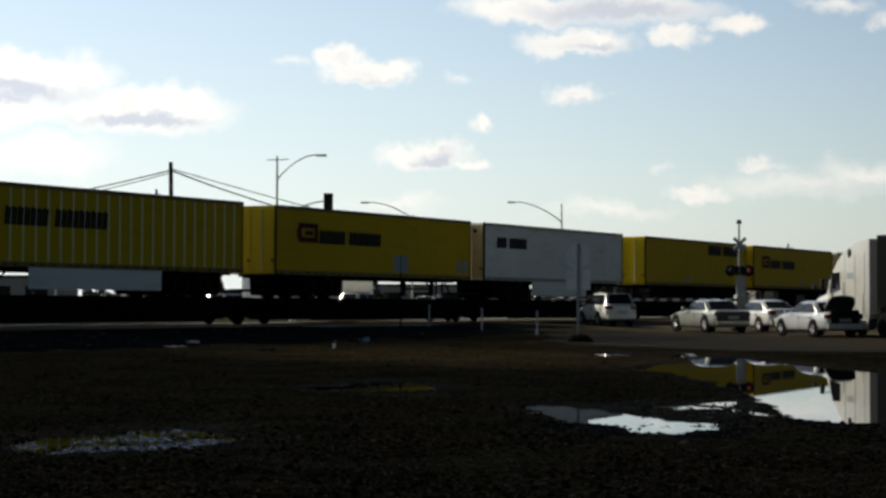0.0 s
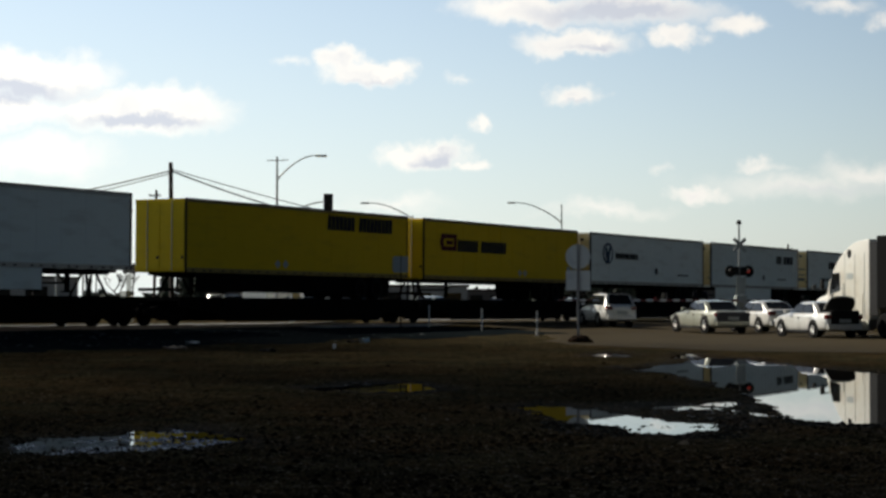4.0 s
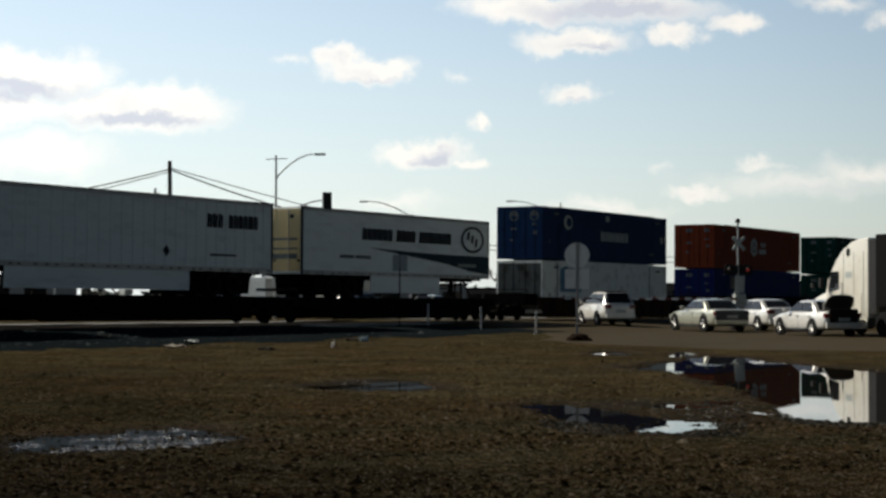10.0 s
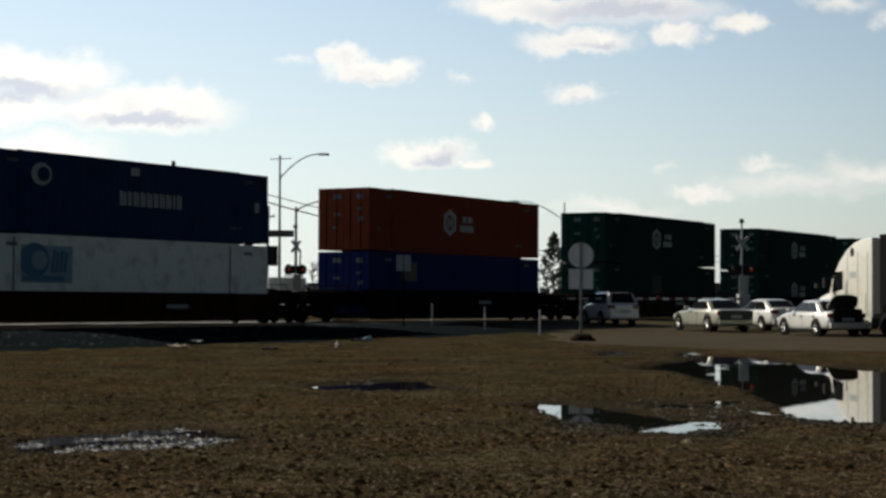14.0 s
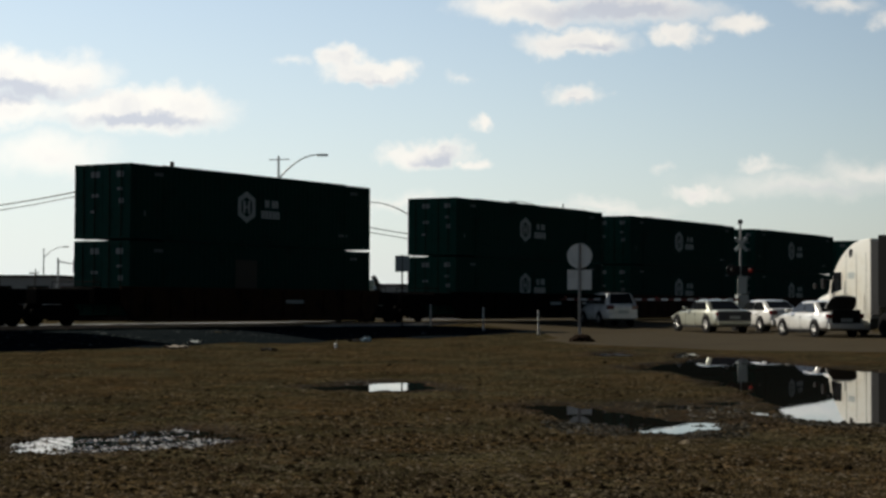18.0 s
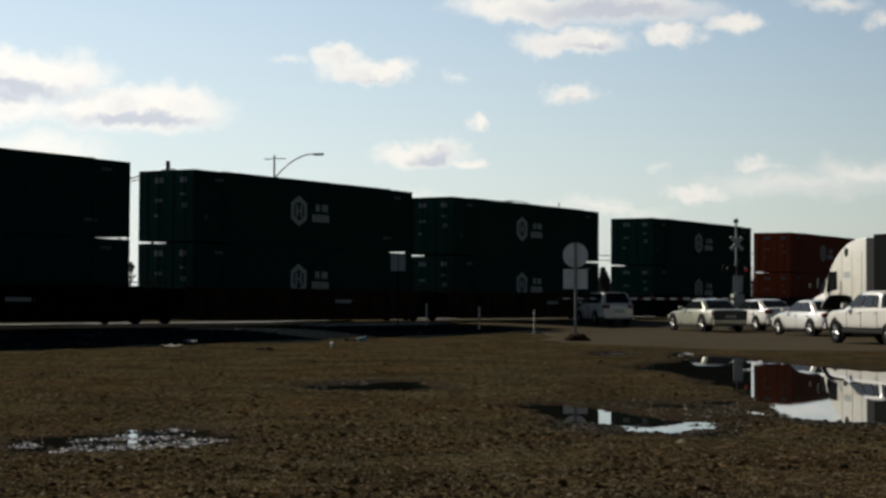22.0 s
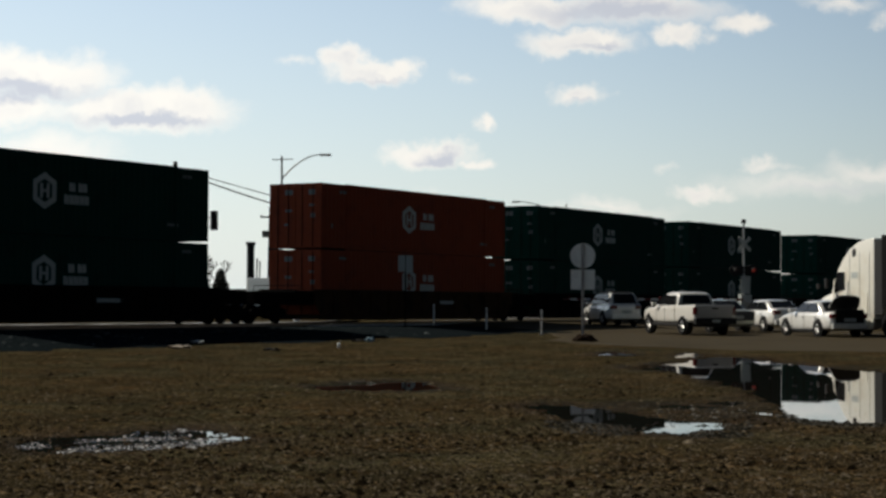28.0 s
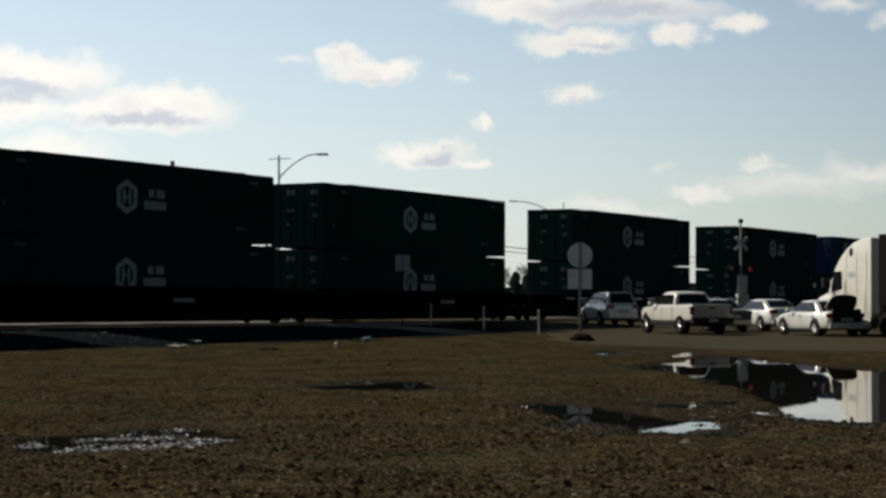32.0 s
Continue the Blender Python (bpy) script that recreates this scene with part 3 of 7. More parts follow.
def ground_material():
    m = bpy.data.materials.new("damp_gravelly_soil")
    m.use_nodes = True
    nt = m.node_tree
    N, L = nt.nodes, nt.links
    p = N["Principled BSDF"]
    tc = N.new("ShaderNodeTexCoord")

    def noise_tex(scale, detail=5, rough=0.6):
        n = N.new("ShaderNodeTexNoise")
        n.inputs["Scale"].default_value, n.inputs["Detail"].default_value, n.inputs["Roughness"].default_value = scale, detail, rough
        L.new(tc.outputs["Object"], n.inputs["Vector"])
        return n.outputs["Fac"]

    def ramp(fac, stops):
        r = N.new("ShaderNodeValToRGB")
        e = r.color_ramp.elements
        while len(e) < len(stops):
            e.new(0.5)
        for el, (pos, c) in zip(e, stops):
            el.position, el.color = pos, (*c, 1)
        L.new(fac, r.inputs[0])
        return r.outputs[0]

    def mixc(f, a, b):
        x = N.new("ShaderNodeMix")
        x.data_type = "RGBA"
        L.new(f, x.inputs["Factor"])
        L.new(a, x.inputs["A"])
        L.new(b, x.inputs["B"])
        return x.outputs["Result"]

    patch, mid, fine = noise_tex(0.22, 5), noise_tex(5.5, 6, 0.72), noise_tex(13, 5, 0.8)
    brown = ramp(mid, ((0.3, (0.0150, 0.0103, 0.0058)), (0.55, (0.0560, 0.0402, 0.0235)), (0.75, (0.130, 0.096, 0.058))))
    grey = ramp(mid, ((0.3, (0.0150, 0.0132, 0.0086)), (0.6, (0.0520, 0.0455, 0.0300)), (0.8, (0.115, 0.102, 0.068))))
    straw = ramp(mid, ((0.3, (0.0240, 0.0190, 0.0098)), (0.6, (0.0800, 0.0635, 0.0335)), (0.8, (0.165, 0.134, 0.074))))
    base = mixc(ramp(patch, ((0.42, (0, 0, 0)), (0.58, (1, 1, 1)))), brown, grey)
    rusty = ramp(mid, ((0.3, (0.0150, 0.0088, 0.0044)), (0.6, (0.0620, 0.0365, 0.0180)), (0.8, (0.125, 0.080, 0.042))))
    base = mixc(ramp(noise_tex(1.7, 4, 0.65), ((0.50, (0, 0, 0)), (0.64, (0.85, 0.85, 0.85)))), base, rusty)
    base = mixc(ramp(noise_tex(0.45, 5, 0.7), ((0.46, (0, 0, 0)), (0.72, (0.7, 0.7, 0.7)))), base, straw)
    specks = ramp(fine, ((0.36, (0.08, 0.08, 0.08)), (0.47, (0.75, 0.75, 0.75)), (0.56, (1.1, 1.08, 1.0)), (0.68, (2.9, 2.75, 2.4))))
    mul = N.new("ShaderNodeMix")
    mul.data_type, mul.blend_type = "RGBA", "MULTIPLY"
    mul.inputs["Factor"].default_value = 1.0
    L.new(base, mul.inputs["A"])
    L.new(specks, mul.inputs["B"])
    wide = ramp(noise_tex(0.55, 4, 0.7), ((0.32, (0.60, 0.63, 0.60)), (0.50, (0.96, 1.0, 0.93)), (0.66, (1.34, 1.37, 1.23))))
    mul2 = N.new("ShaderNodeMix")
    mul2.data_type, mul2.blend_type = "RGBA", "MULTIPLY"
    mul2.inputs["Factor"].default_value = 1.0
    L.new(mul.outputs["Result"], mul2.inputs["A"])
    L.new(wide, mul2.inputs["B"])
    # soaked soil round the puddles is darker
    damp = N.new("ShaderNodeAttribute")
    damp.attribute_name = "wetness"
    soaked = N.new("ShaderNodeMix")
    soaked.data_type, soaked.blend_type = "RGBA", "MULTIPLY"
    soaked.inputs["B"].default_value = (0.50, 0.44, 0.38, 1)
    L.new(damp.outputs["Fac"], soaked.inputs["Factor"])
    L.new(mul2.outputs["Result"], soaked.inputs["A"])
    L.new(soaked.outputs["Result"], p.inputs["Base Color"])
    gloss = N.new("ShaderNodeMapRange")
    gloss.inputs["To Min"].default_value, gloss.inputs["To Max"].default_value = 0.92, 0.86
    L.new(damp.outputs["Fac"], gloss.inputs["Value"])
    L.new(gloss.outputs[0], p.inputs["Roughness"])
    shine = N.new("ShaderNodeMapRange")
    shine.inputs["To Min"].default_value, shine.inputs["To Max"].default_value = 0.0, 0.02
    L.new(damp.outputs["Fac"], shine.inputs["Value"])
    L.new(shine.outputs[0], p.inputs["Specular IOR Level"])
    b = N.new("ShaderNodeBump")
    b.inputs["Strength"].default_value, b.inputs["Distance"].default_value = 0.9, 0.05
    L.new(fine, b.inputs["Height"])
    L.new(b.outputs[0], p.inputs["Normal"])
    return m


def grid_mesh(name, X, Y, Z, material):
    ny, nx = X.shape
    me = bpy.data.meshes.new(name)
    co = np.stack([X, Y, Z], -1).reshape(-1, 3)
    i = np.arange(ny * nx).reshape(ny, nx)
    f = np.stack([i[:-1, :-1], i[:-1, 1:], i[1:, 1:], i[1:, :-1]], -1).reshape(-1, 4)
    me.vertices.add(len(co))
    me.vertices.foreach_set("co", co.ravel())
    me.loops.add(f.size)
    me.loops.foreach_set("vertex_index", f.ravel())
    me.polygons.add(len(f))
    me.polygons.foreach_set("loop_start", np.arange(0, f.size, 4))
    me.polygons.foreach_set("use_smooth", [True] * len(f))
    me.update(calc_edges=True)
    me.materials.append(material)
    return new(name, me)


def build_ground():
    xs = spread(-15, 15, 0.09, 4000, 1.3)
    ys = np.concatenate([[-4000, -1500, -500, -150, -50, -15, 0, 6, 10], np.arange(12.5, 34, 0.10), np.arange(34, 64, 0.22), np.arange(64, 120, 0.7),
                         120 * 1.22 ** np.arange(0, 18)])
    X, Y = np.meshgrid(xs, ys)
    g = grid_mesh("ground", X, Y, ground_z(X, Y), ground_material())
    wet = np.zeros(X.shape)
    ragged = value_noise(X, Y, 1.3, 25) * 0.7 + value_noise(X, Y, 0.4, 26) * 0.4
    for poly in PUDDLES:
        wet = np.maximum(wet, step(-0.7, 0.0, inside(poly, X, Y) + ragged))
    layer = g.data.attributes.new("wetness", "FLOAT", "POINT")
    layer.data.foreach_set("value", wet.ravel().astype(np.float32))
    tagged(g, "damp brown gravelly soil with wet patches", "ground", kind="structure")


def asphalt_material():
    return mat("sun_bleached_damp_asphalt", (0.046, 0.0370, 0.0225), 0.85, var=0.32, scale=0.35, fine=25, bump=0.006, dirt=(0.036, 0.0280, 0.0160), dirt_amount=0.6, spec=0.02)


def build_road():
    """Paving that runs up to the crossing and on beyond it."""
    mt = asphalt_material()
    ws = np.concatenate([np.linspace(21.0, 24, 16), np.linspace(24.5, 43, 30)])
    ls = np.concatenate([np.arange(-60, 20, 4.0), np.arange(20, 110, 0.8), np.arange(110, 400, 10)])
    W, Ln = np.meshgrid(ws, ls)
    jag = (value_noise(Ln, Ln * 0 + 3, 1.4, 11) * 0.7 + value_noise(Ln, Ln * 0 + 9, 0.4, 12) * 0.3) * (W < 21.01)
    edge = road_edge(Ln)
    Wj = edge + (W - 21.0) * (43.0 - edge) / 22.0 + jag
    X = SIDE.x * Wj + HEAD.x * Ln
    Y = SIDE.y * Wj + HEAD.y * Ln
    Z = level(X, Y) + 0.012 - 0.07 * (W < 21.01) + value_noise(X, Y, 3.0, 13) * 0.012
    road = grid_mesh("road", X, Y, Z, mt)
    tagged(road, "damp grey-brown asphalt road leading to the crossing", "road", kind="structure")
    # the street that runs beyond the tracks
    s = np.arange(-260, 420, 10.0)
    Wf, S = np.meshgrid(np.linspace(9, 13, 3), s)
    X = U.x * S + NRM.x * (FACE + Wf)
    Y = U.y * S + NRM.y * (FACE + Wf)
    Z = level(X, Y) + 0.02
    far = grid_mesh("far_street", X, Y, Z, mat("pale_dry_concrete_paving", (0.075, 0.072, 0.066), 0.85, var=0.4, scale=0.3, fine=12))
    tagged(far, "pale concrete street beyond the tracks", "road", kind="structure")


def build_puddles():
    m = bpy.data.materials.new("still_puddle_water")
    m.use_nodes = True
    p = m.node_tree.nodes["Principled BSDF"]
    p.inputs["Base Color"].default_value = (0.010, 0.008, 0.006, 1)
    p.inputs["Roughness"].default_value = 0.010
    p.inputs["IOR"].default_value = 1.31
    n = m.node_tree.nodes.new("ShaderNodeTexNoise")
    n.inputs["Scale"].default_value = 4.5
    bp = m.node_tree.nodes.new("ShaderNodeBump")
    bp.inputs["Strength"].default_value, bp.inputs["Distance"].default_value = 0.008, 0.016
    m.node_tree.links.new(n.outputs["Fac"], bp.inputs["Height"])
    m.node_tree.links.new(bp.outputs[0], p.inputs["Normal"])
    tc = m.node_tree.nodes.new("ShaderNodeTexCoord")
    m.node_tree.links.new(tc.outputs["Object"], n.inputs["Vector"])
    for poly, lev in zip(PUDDLES, (-0.018, -0.012, -0.010, -0.008, -0.008, -0.008, -0.010)):
        cx = sum(q[0] for q in poly) / len(poly)
        cy = sum(q[1] for q in poly) / len(poly)
        me = bpy.data.meshes.new("puddle")
        pts = []
        for qx, qy in poly:
            d = Vector((qx - cx, qy - cy))
            d *= (d.length + 0.5) / d.length
            pts.append((cx + d.x, cy + d.y, lev))
        me.from_pydata([(a - cx, b - cy, c) for a, b, c in pts], [], [tuple(range(len(pts)))][::1])
        me.materials.append(m)
        ob = new("puddle", me)
        ob.location = (cx, cy, 0)
        if me.polygons[0].normal.z < 0:
            me.flip_normals()
        tagged(ob, "still shallow rain puddle on the gravel", "puddle", kind="structure")


def build_ballast_bed():
    """Dark broken stone spread along the near side of the track, with a ragged edge."""
    ss = np.arange(-60, 67, 0.5)
    dd = np.concatenate([[-9.0, -4.5, -1.0], np.linspace(0.0, 1.0, 13)])
    D, S = np.meshgrid(dd, ss)
    rag = 9.6 + value_noise(S, S * 0 + 2, 3.0, 14) * 1.8 + value_noise(S, S * 0 + 5, 0.9, 15) * 1.0
    Dm = np.where(D <= 0, D, D * rag)
    X = U.x * S + NRM.x * (FACE - Dm)
    Y = U.y * S + NRM.y * (FACE - Dm)
    Z = level(X, Y) + 0.045 + value_noise(X, Y, 0.7, 16) * 0.04 - 0.09 * (D > 0.99)
    bed = grid_mesh("ballast_bed", X, Y, Z, M["ballast"])
    tagged(bed, "dark grey broken stone bed along the track", "ballast", kind="structure")


def build_track():
    """Two rails on ties over a ballast bed; the ties nearest the viewer are pieces."""
    root = new("railway_track")
    tagged(root, "steel railway track on dark timber ties and grey ballast", "railway track", kind="structure")
    for y in (1.3 - 0.75, 1.3 + 0.75):
        bm = B()
        for s0 in range(-150, 420, 10):
            a, b = (U * (s0 + e) + NRM * (FACE + y) for e in (0, 10))
            za, zb = (R0 - KS * (s0 + e - 60) for e in (0, 10))
            for w, h0, h1 in ((0.035, -0.05, 0.0), (0.07, -0.16, -0.13), (0.012, -0.13, -0.05)):
                q = [bm.verts.new((p.x + NRM.x * o, p.y + NRM.y * o, z + h)) for p, z in ((a, za), (b, zb)) for o in (-w, w) for h in (h0, h1)]
                for f in ((0, 1, 3, 2), (4, 6, 7, 5), (1, 5, 7, 3), (0, 4, 5, 1), (2, 3, 7, 6)):
                    bm.faces.new([q[i] for i in f])
        part("rail", bm, M["rail"], root)
    first = None
    for k in range(230):
        s = 20 + k * 0.55
        m = track_pose(s)
        if first is None:
            bm = box(B(), -0.11, 0.11, -1.3, 1.3, -0.26, -0.155)
            first = part("tie", bm, M["tie"], root)
            o = first
        else:
            o = new("tie", first.data)
            o.parent = root
        o.matrix_basis = m


build_ground()
build_road()
build_puddles()
build_ballast_bed()
build_track()

# ---- a cloud that drifts off the sun ----
CLOUD_FAR = 900.0                                           # from the ground to the cloud, along the sunbeam
DRIFT = Vector((-0.7071, -0.7071, 0))                       # the way its shadow moves over the ground
CLOUD_SPEED = 4.5
CLOUD_EDGE, CLOUD_FRINGE = -66.0, 32.0                      # where the shadow's edge lies at the start, and its ragged width


def cloud_material():
    m = bpy.data.materials.new("white_cloud_vapour")
    m.use_nodes = True
    N, L = m.node_tree.nodes, m.node_tree.links
    N.clear()
    a, b, mx, out = (N.new("ShaderNode" + k) for k in ("BsdfDiffuse", "BsdfTranslucent", "MixShader", "OutputMaterial"))
    a.inputs[0].default_value = b.inputs[0].default_value = (0.9, 0.9, 0.9, 1)
    mx.inputs[0].default_value = 0.6
    L.new(a.outputs[0], mx.inputs[1])
    L.new(b.outputs[0], mx.inputs[2])
    L.new(mx.outputs[0], out.inputs[0])
    return m


def build_cloud():
    """A fair-weather cloud of many puffs, dense at heart and breaking up into wisps along its trailing edge."""
    rng = random.Random(17)
    base = B()
    bmesh.ops.create_icosphere(base, subdivisions=2, radius=1.0)
    unit = np.array([v.co[:] for v in base.verts])
    tris = np.array([[v.index for v in f.verts] for f in base.faces])
    base.free()
    side = Vector((-DRIFT.y, DRIFT.x, 0))
    puffs = []
    for k in range(420):                                    # the heart
        a, w = rng.uniform(CLOUD_EDGE + 42, CLOUD_EDGE + 200), rng.uniform(-170, 170)
        r = rng.uniform(13, 24)
        puffs.append((a + r * 0.4, w, rng.uniform(-4, 16), r))
    for k in range(1500):                                   # the fringe: thinner and thinner
        f = 1 - math.sqrt(rng.random())
        a = CLOUD_EDGE + CLOUD_FRINGE * (1 - f) + rng.uniform(-1, 1)
        puffs.append((a, rng.uniform(-150, 150), rng.uniform(-7, 7), rng.uniform(0.9, 2.3)))
    co, fa = [], []
    for i, (a, w, z, r) in enumerate(puffs):
        c = DRIFT * a + side * w
        jag = 1 + 0.18 * np.sin(unit @ np.array((5.0, 7.0, 3.0)) + i)
        co.append(unit * jag[:, None] * np.array((r, r, r * 0.8)) + np.array((c.x, c.y, z)))
        fa.append(tris + i * len(unit))
    co, fa = np.concatenate(co), np.concatenate(fa)
    me = bpy.data.meshes.new("passing_cloud")
    me.from_pydata(co.tolist(), [], fa.tolist())
    me.materials.append(cloud_material())
    ob = new("passing_cloud", me)
    tagged(ob, "white fair-weather cloud drifting clear of the sun", "cloud", kind="stuff")
    return ob


def cloud_pose(t):
    p = SUN * CLOUD_FAR + DRIFT * (CLOUD_SPEED * t)
    return pose(p.x, p.y, p.z)


cloud = build_cloud()

# ---- the train ----
TRAVEL = ((0, 0.0), (2, 21.32), (4, 42.58), (6, 63.76), (8, 84.85), (10, 105.67), (12, 126.17), (14, 146.40), (16, 166.49), (18, 186.46),
          (20, 206.32), (22, 226.13), (24, 245.88), (26, 265.59), (28, 285.25), (30, 304.85), (32, 324.40))
ROLLING = []                     # (thing, place along the track at the start)
LEN = 16.15


def rolling(ob, s, label, category, group=""):
    tagged(ob, label, category, group)
    ob.matrix_basis = track_pose(s)
    ROLLING.append((ob, s))
    return ob


def corrugated(L, z0, z1, y, pitch, depth, out=-1):
    """A pressed side panel, in trapezoid waves along x."""
    bm = B()
    n = int(L / pitch)
    xs, ys = [], []
    for i in range(n):
        a = -L / 2 + L * i / n
        w = L / n
        for fx, d in ((0.0, 0), (0.3, 0), (0.42, depth), (0.88, depth)):
            xs.append(a + fx * w)
            ys.append(y - out * d)
    xs.append(L / 2)
    ys.append(y)
    lo = [bm.verts.new((a, b, z0)) for a, b in zip(xs, ys)]
    hi = [bm.verts.new((a, b, z1)) for a, b in zip(xs, ys)]
    for i in range(len(xs) - 1):
        f = (lo[i], lo[i + 1], hi[i + 1], hi[i])
        bm.faces.new(f if out < 0 else f[::-1])
    return bm


def hexagon(bm, x, z, w, h, y, frac=0.72):
    o = [(x, z + h / 2), (x - w / 2, z + h * 0.27), (x - w / 2, z - h * 0.27), (x, z - h / 2), (x + w / 2, z - h * 0.27), (x + w / 2, z + h * 0.27)]
    i = [(x + (a - x) * frac, z + (b - z) * frac) for a, b in o]
    ring_plate(bm, o, i, y)
    for sx in (-0.14, 0.14):
        plate(bm, [(x + sx * w - 0.06 * w, z - h * 0.2), (x + sx * w + 0.06 * w, z - h * 0.2), (x + sx * w + 0.06 * w, z + h * 0.2), (x + sx * w - 0.06 * w, z + h * 0.2)], y)
    plate(bm, [(x - 0.14 * w, z - h * 0.035), (x + 0.14 * w, z - h * 0.035), (x + 0.14 * w, z + h * 0.035), (x - 0.14 * w, z + h * 0.035)], y)
    return bm


def container(paint, style, height=2.89):
    """A long stacking container; its origin is at the middle of its floor."""
    root = new("shipping_container")
    L, H, W = LEN, height, 1.3
    F = W + 0.2
    m = M[paint]
    bm = B()
    # the frame rests on posts forty feet apart; its overhanging ends stand clear of the box below
    for x, lo, hi in ((-L / 2, 0.035, H - 0.03), (L / 2 - 0.14, 0.035, H - 0.03), (-6.17, 0.0, H), (6.03, 0.0, H)):
        for y0, y1 in ((-W, -W + 0.09), (F - 0.09, F)):
            box(bm, x, x + 0.14, y0, y1, lo, hi, 0.008)
    for y0, y1 in ((-W, -W + 0.08), (F - 0.08, F)):
        box(bm, -6.1, 6.1, y0 + 0.004, y1 - 0.004, 0.004, 0.16, 0.006)
        box(bm, -6.1, 6.1, y0 + 0.004, y1 - 0.004, H - 0.10, H - 0.004, 0.006)
        for xa, xb in ((-L / 2, -6.1), (6.1, L / 2)):
            box(bm, xa, xb, y0 + 0.006, y1 - 0.006, 0.038, 0.2, 0.006)
            box(bm, xa, xb, y0 + 0.006, y1 - 0.006, H - 0.17, H - 0.033, 0.006)
    for x in (-L / 2, L / 2 - 0.1):
        box(bm, x + 0.004, x + 0.096, -W, F, 0.04, 0.2, 0.006)
        box(bm, x + 0.004, x + 0.096, -W, F, H - 0.18, H - 0.034, 0.006)
    part("frame", bm, m, root)
    for y, out in ((-W + 0.016, -1), (F - 0.016, 1)):
        part("side_panel", corrugated(L - 0.1, 0.17, H - 0.11, y, 0.31, 0.014, out), m, root)
    part("roof", box(B(), -L / 2 + 0.02, L / 2 - 0.02, -W + 0.03, F - 0.03, H - 0.11, H - 0.036), m, root)
    part("floor", box(B(), -L / 2 + 0.05, L / 2 - 0.05, -W + 0.05, F - 0.05, 0.044, 0.17), M["black"], root)
    part("front_panel", box(B(), L / 2 - 0.06, L / 2 - 0.02, -W + 0.08, F - 0.08, 0.12, H - 0.1), m, root)
    # off-white boxes get mottled doors much darker than their sides
    for y0, y1 in ((-W + 0.09, 0.09), (0.11, F - 0.09)):
        d = part("door", box(B(), -L / 2 + 0.02, -L / 2 + 0.07, y0, y1, 0.19, H - 0.17, 0.01), M["mottled_grey"] if paint == "offwhite" else m, root)
        for f in (0.28, 0.72):
            yy = y0 + (y1 - y0) * f
            part("lock_rod", tube(B(), (-L / 2 - 0.005, yy, 0.1), (-L / 2 - 0.005, yy, H - 0.1), 0.018, n=8), M["black"], d)
    # small markings on the door end and beside the corner post
    for yy, zz, w, h in ((-0.95, 2.35, 0.34, 0.22), (0.25, 2.35, 0.42, 0.22), (-0.9, 1.85, 0.26, 0.1), (0.3, 1.6, 0.34, 0.12), (-0.95, 1.35, 0.22, 0.2), (0.5, 1.0, 0.2, 0.1)):
        part("marking", box(B(), -L / 2 + 0.005, -L / 2 + 0.019, yy, yy + w, zz, zz + h), M["faded"], root)
    Y = -W + 0.002
    if style in ("hexagon", "hexagon_red"):
        bm = hexagon(B(), -0.98, 1.54, 1.14, 1.30, Y, 0.64)
        part("logo", bm, M["decal"], root, "pale hexagonal emblem")
        words("lettering", root, M["decal"], "pale letter bars", 0.25, 1.58, 0.32, (0.16, 0.1, -0.1, 0.22, 0.18), Y)
        words("lettering", root, M["decal"], "pale letter bars", 0.0, 1.12, 0.34, (0.24, 0.2, 0.24, 0.2, 0.22), Y)
    elif style == "stack":
        words("lettering", root, M["decal"], "pale letter bars", -0.98, 1.20, 0.55, (0.36, 0.22, 0.3, 0.28, 0.28, 0.26, 0.28, 0.3, 0.14, 0.28), Y, gap=0.34)
        bm = ring_plate(B(), disc_pts(-5.05, 2.1, 0.5, 0.4), disc_pts(-4.95, 2.1, 0.32, 0.26), Y)
        part("logo", bm, M["decal"], root, "pale round emblem")
        bm = plate(B(), [(-0.37, 2.34), (0.1, 2.34), (0.1, 2.64), (-0.37, 2.64)], Y)
        part("placard", bm, M["decal"], root)
        part("placard", plate(B(), [(7.2, 1.3), (7.5, 1.3), (7.5, 1.7), (7.2, 1.7)], Y), M["decal"], root)
        for yy in (-0.78, 0.45):
            part("end_emblem", ring_emblem(-L / 2 + 0.004, yy, 2.36, 0.28), M["faded"], root, "pale ring emblem on the door")
    elif style == "blue_panel":
        part("logo_panel", plate(B(), [(-6.0, 1.18), (-3.45, 1.18), (-3.45, 2.5), (-6.0, 2.5)], Y + 0.004), M["palesky"], root, "faded pale blue panel")
        bm = ring_plate(B(), disc_pts(-5.35, 1.98, 0.74, 0.60), disc_pts(-5.1, 1.98, 0.40, 0.34), Y)
        word_bars(bm, -4.55, 1.55, 0.8, (0.34, 0.40), Y, gap=0.1, slant=0.12)
        word_bars(bm, -5.9, 1.24, 0.2, (0.2,) * 9, Y, gap=0.3)
        part("logo", bm, M["skyblue"], root, "faded blue round emblem and letter bars")
        for x in (-6.35, 5.6):
            part("panel_joint", box(B(), x - 0.03, x + 0.03, -W - 0.004, -W + 0.02, 0.2, H - 0.12), M["mottled_grey"], root)
    elif style == "box":
        bm = plate(B(), [(-5.3, 1.55), (-4.0, 1.55), (-4.0, 2.45), (-5.3, 2.45)], Y)
        part("logo", bm, M["brick"], root, "faint brownish square")
    elif style == "amber":
        bm = plate(B(), [(-1.69, 0.8), (-0.25, 0.8), (-0.25, 2.28), (-1.69, 2.28)], Y)
        part("logo", bm, mat("faded_amber_decal", (0.018, 0.012, 0.002), 0.7), root, "faded amber square")
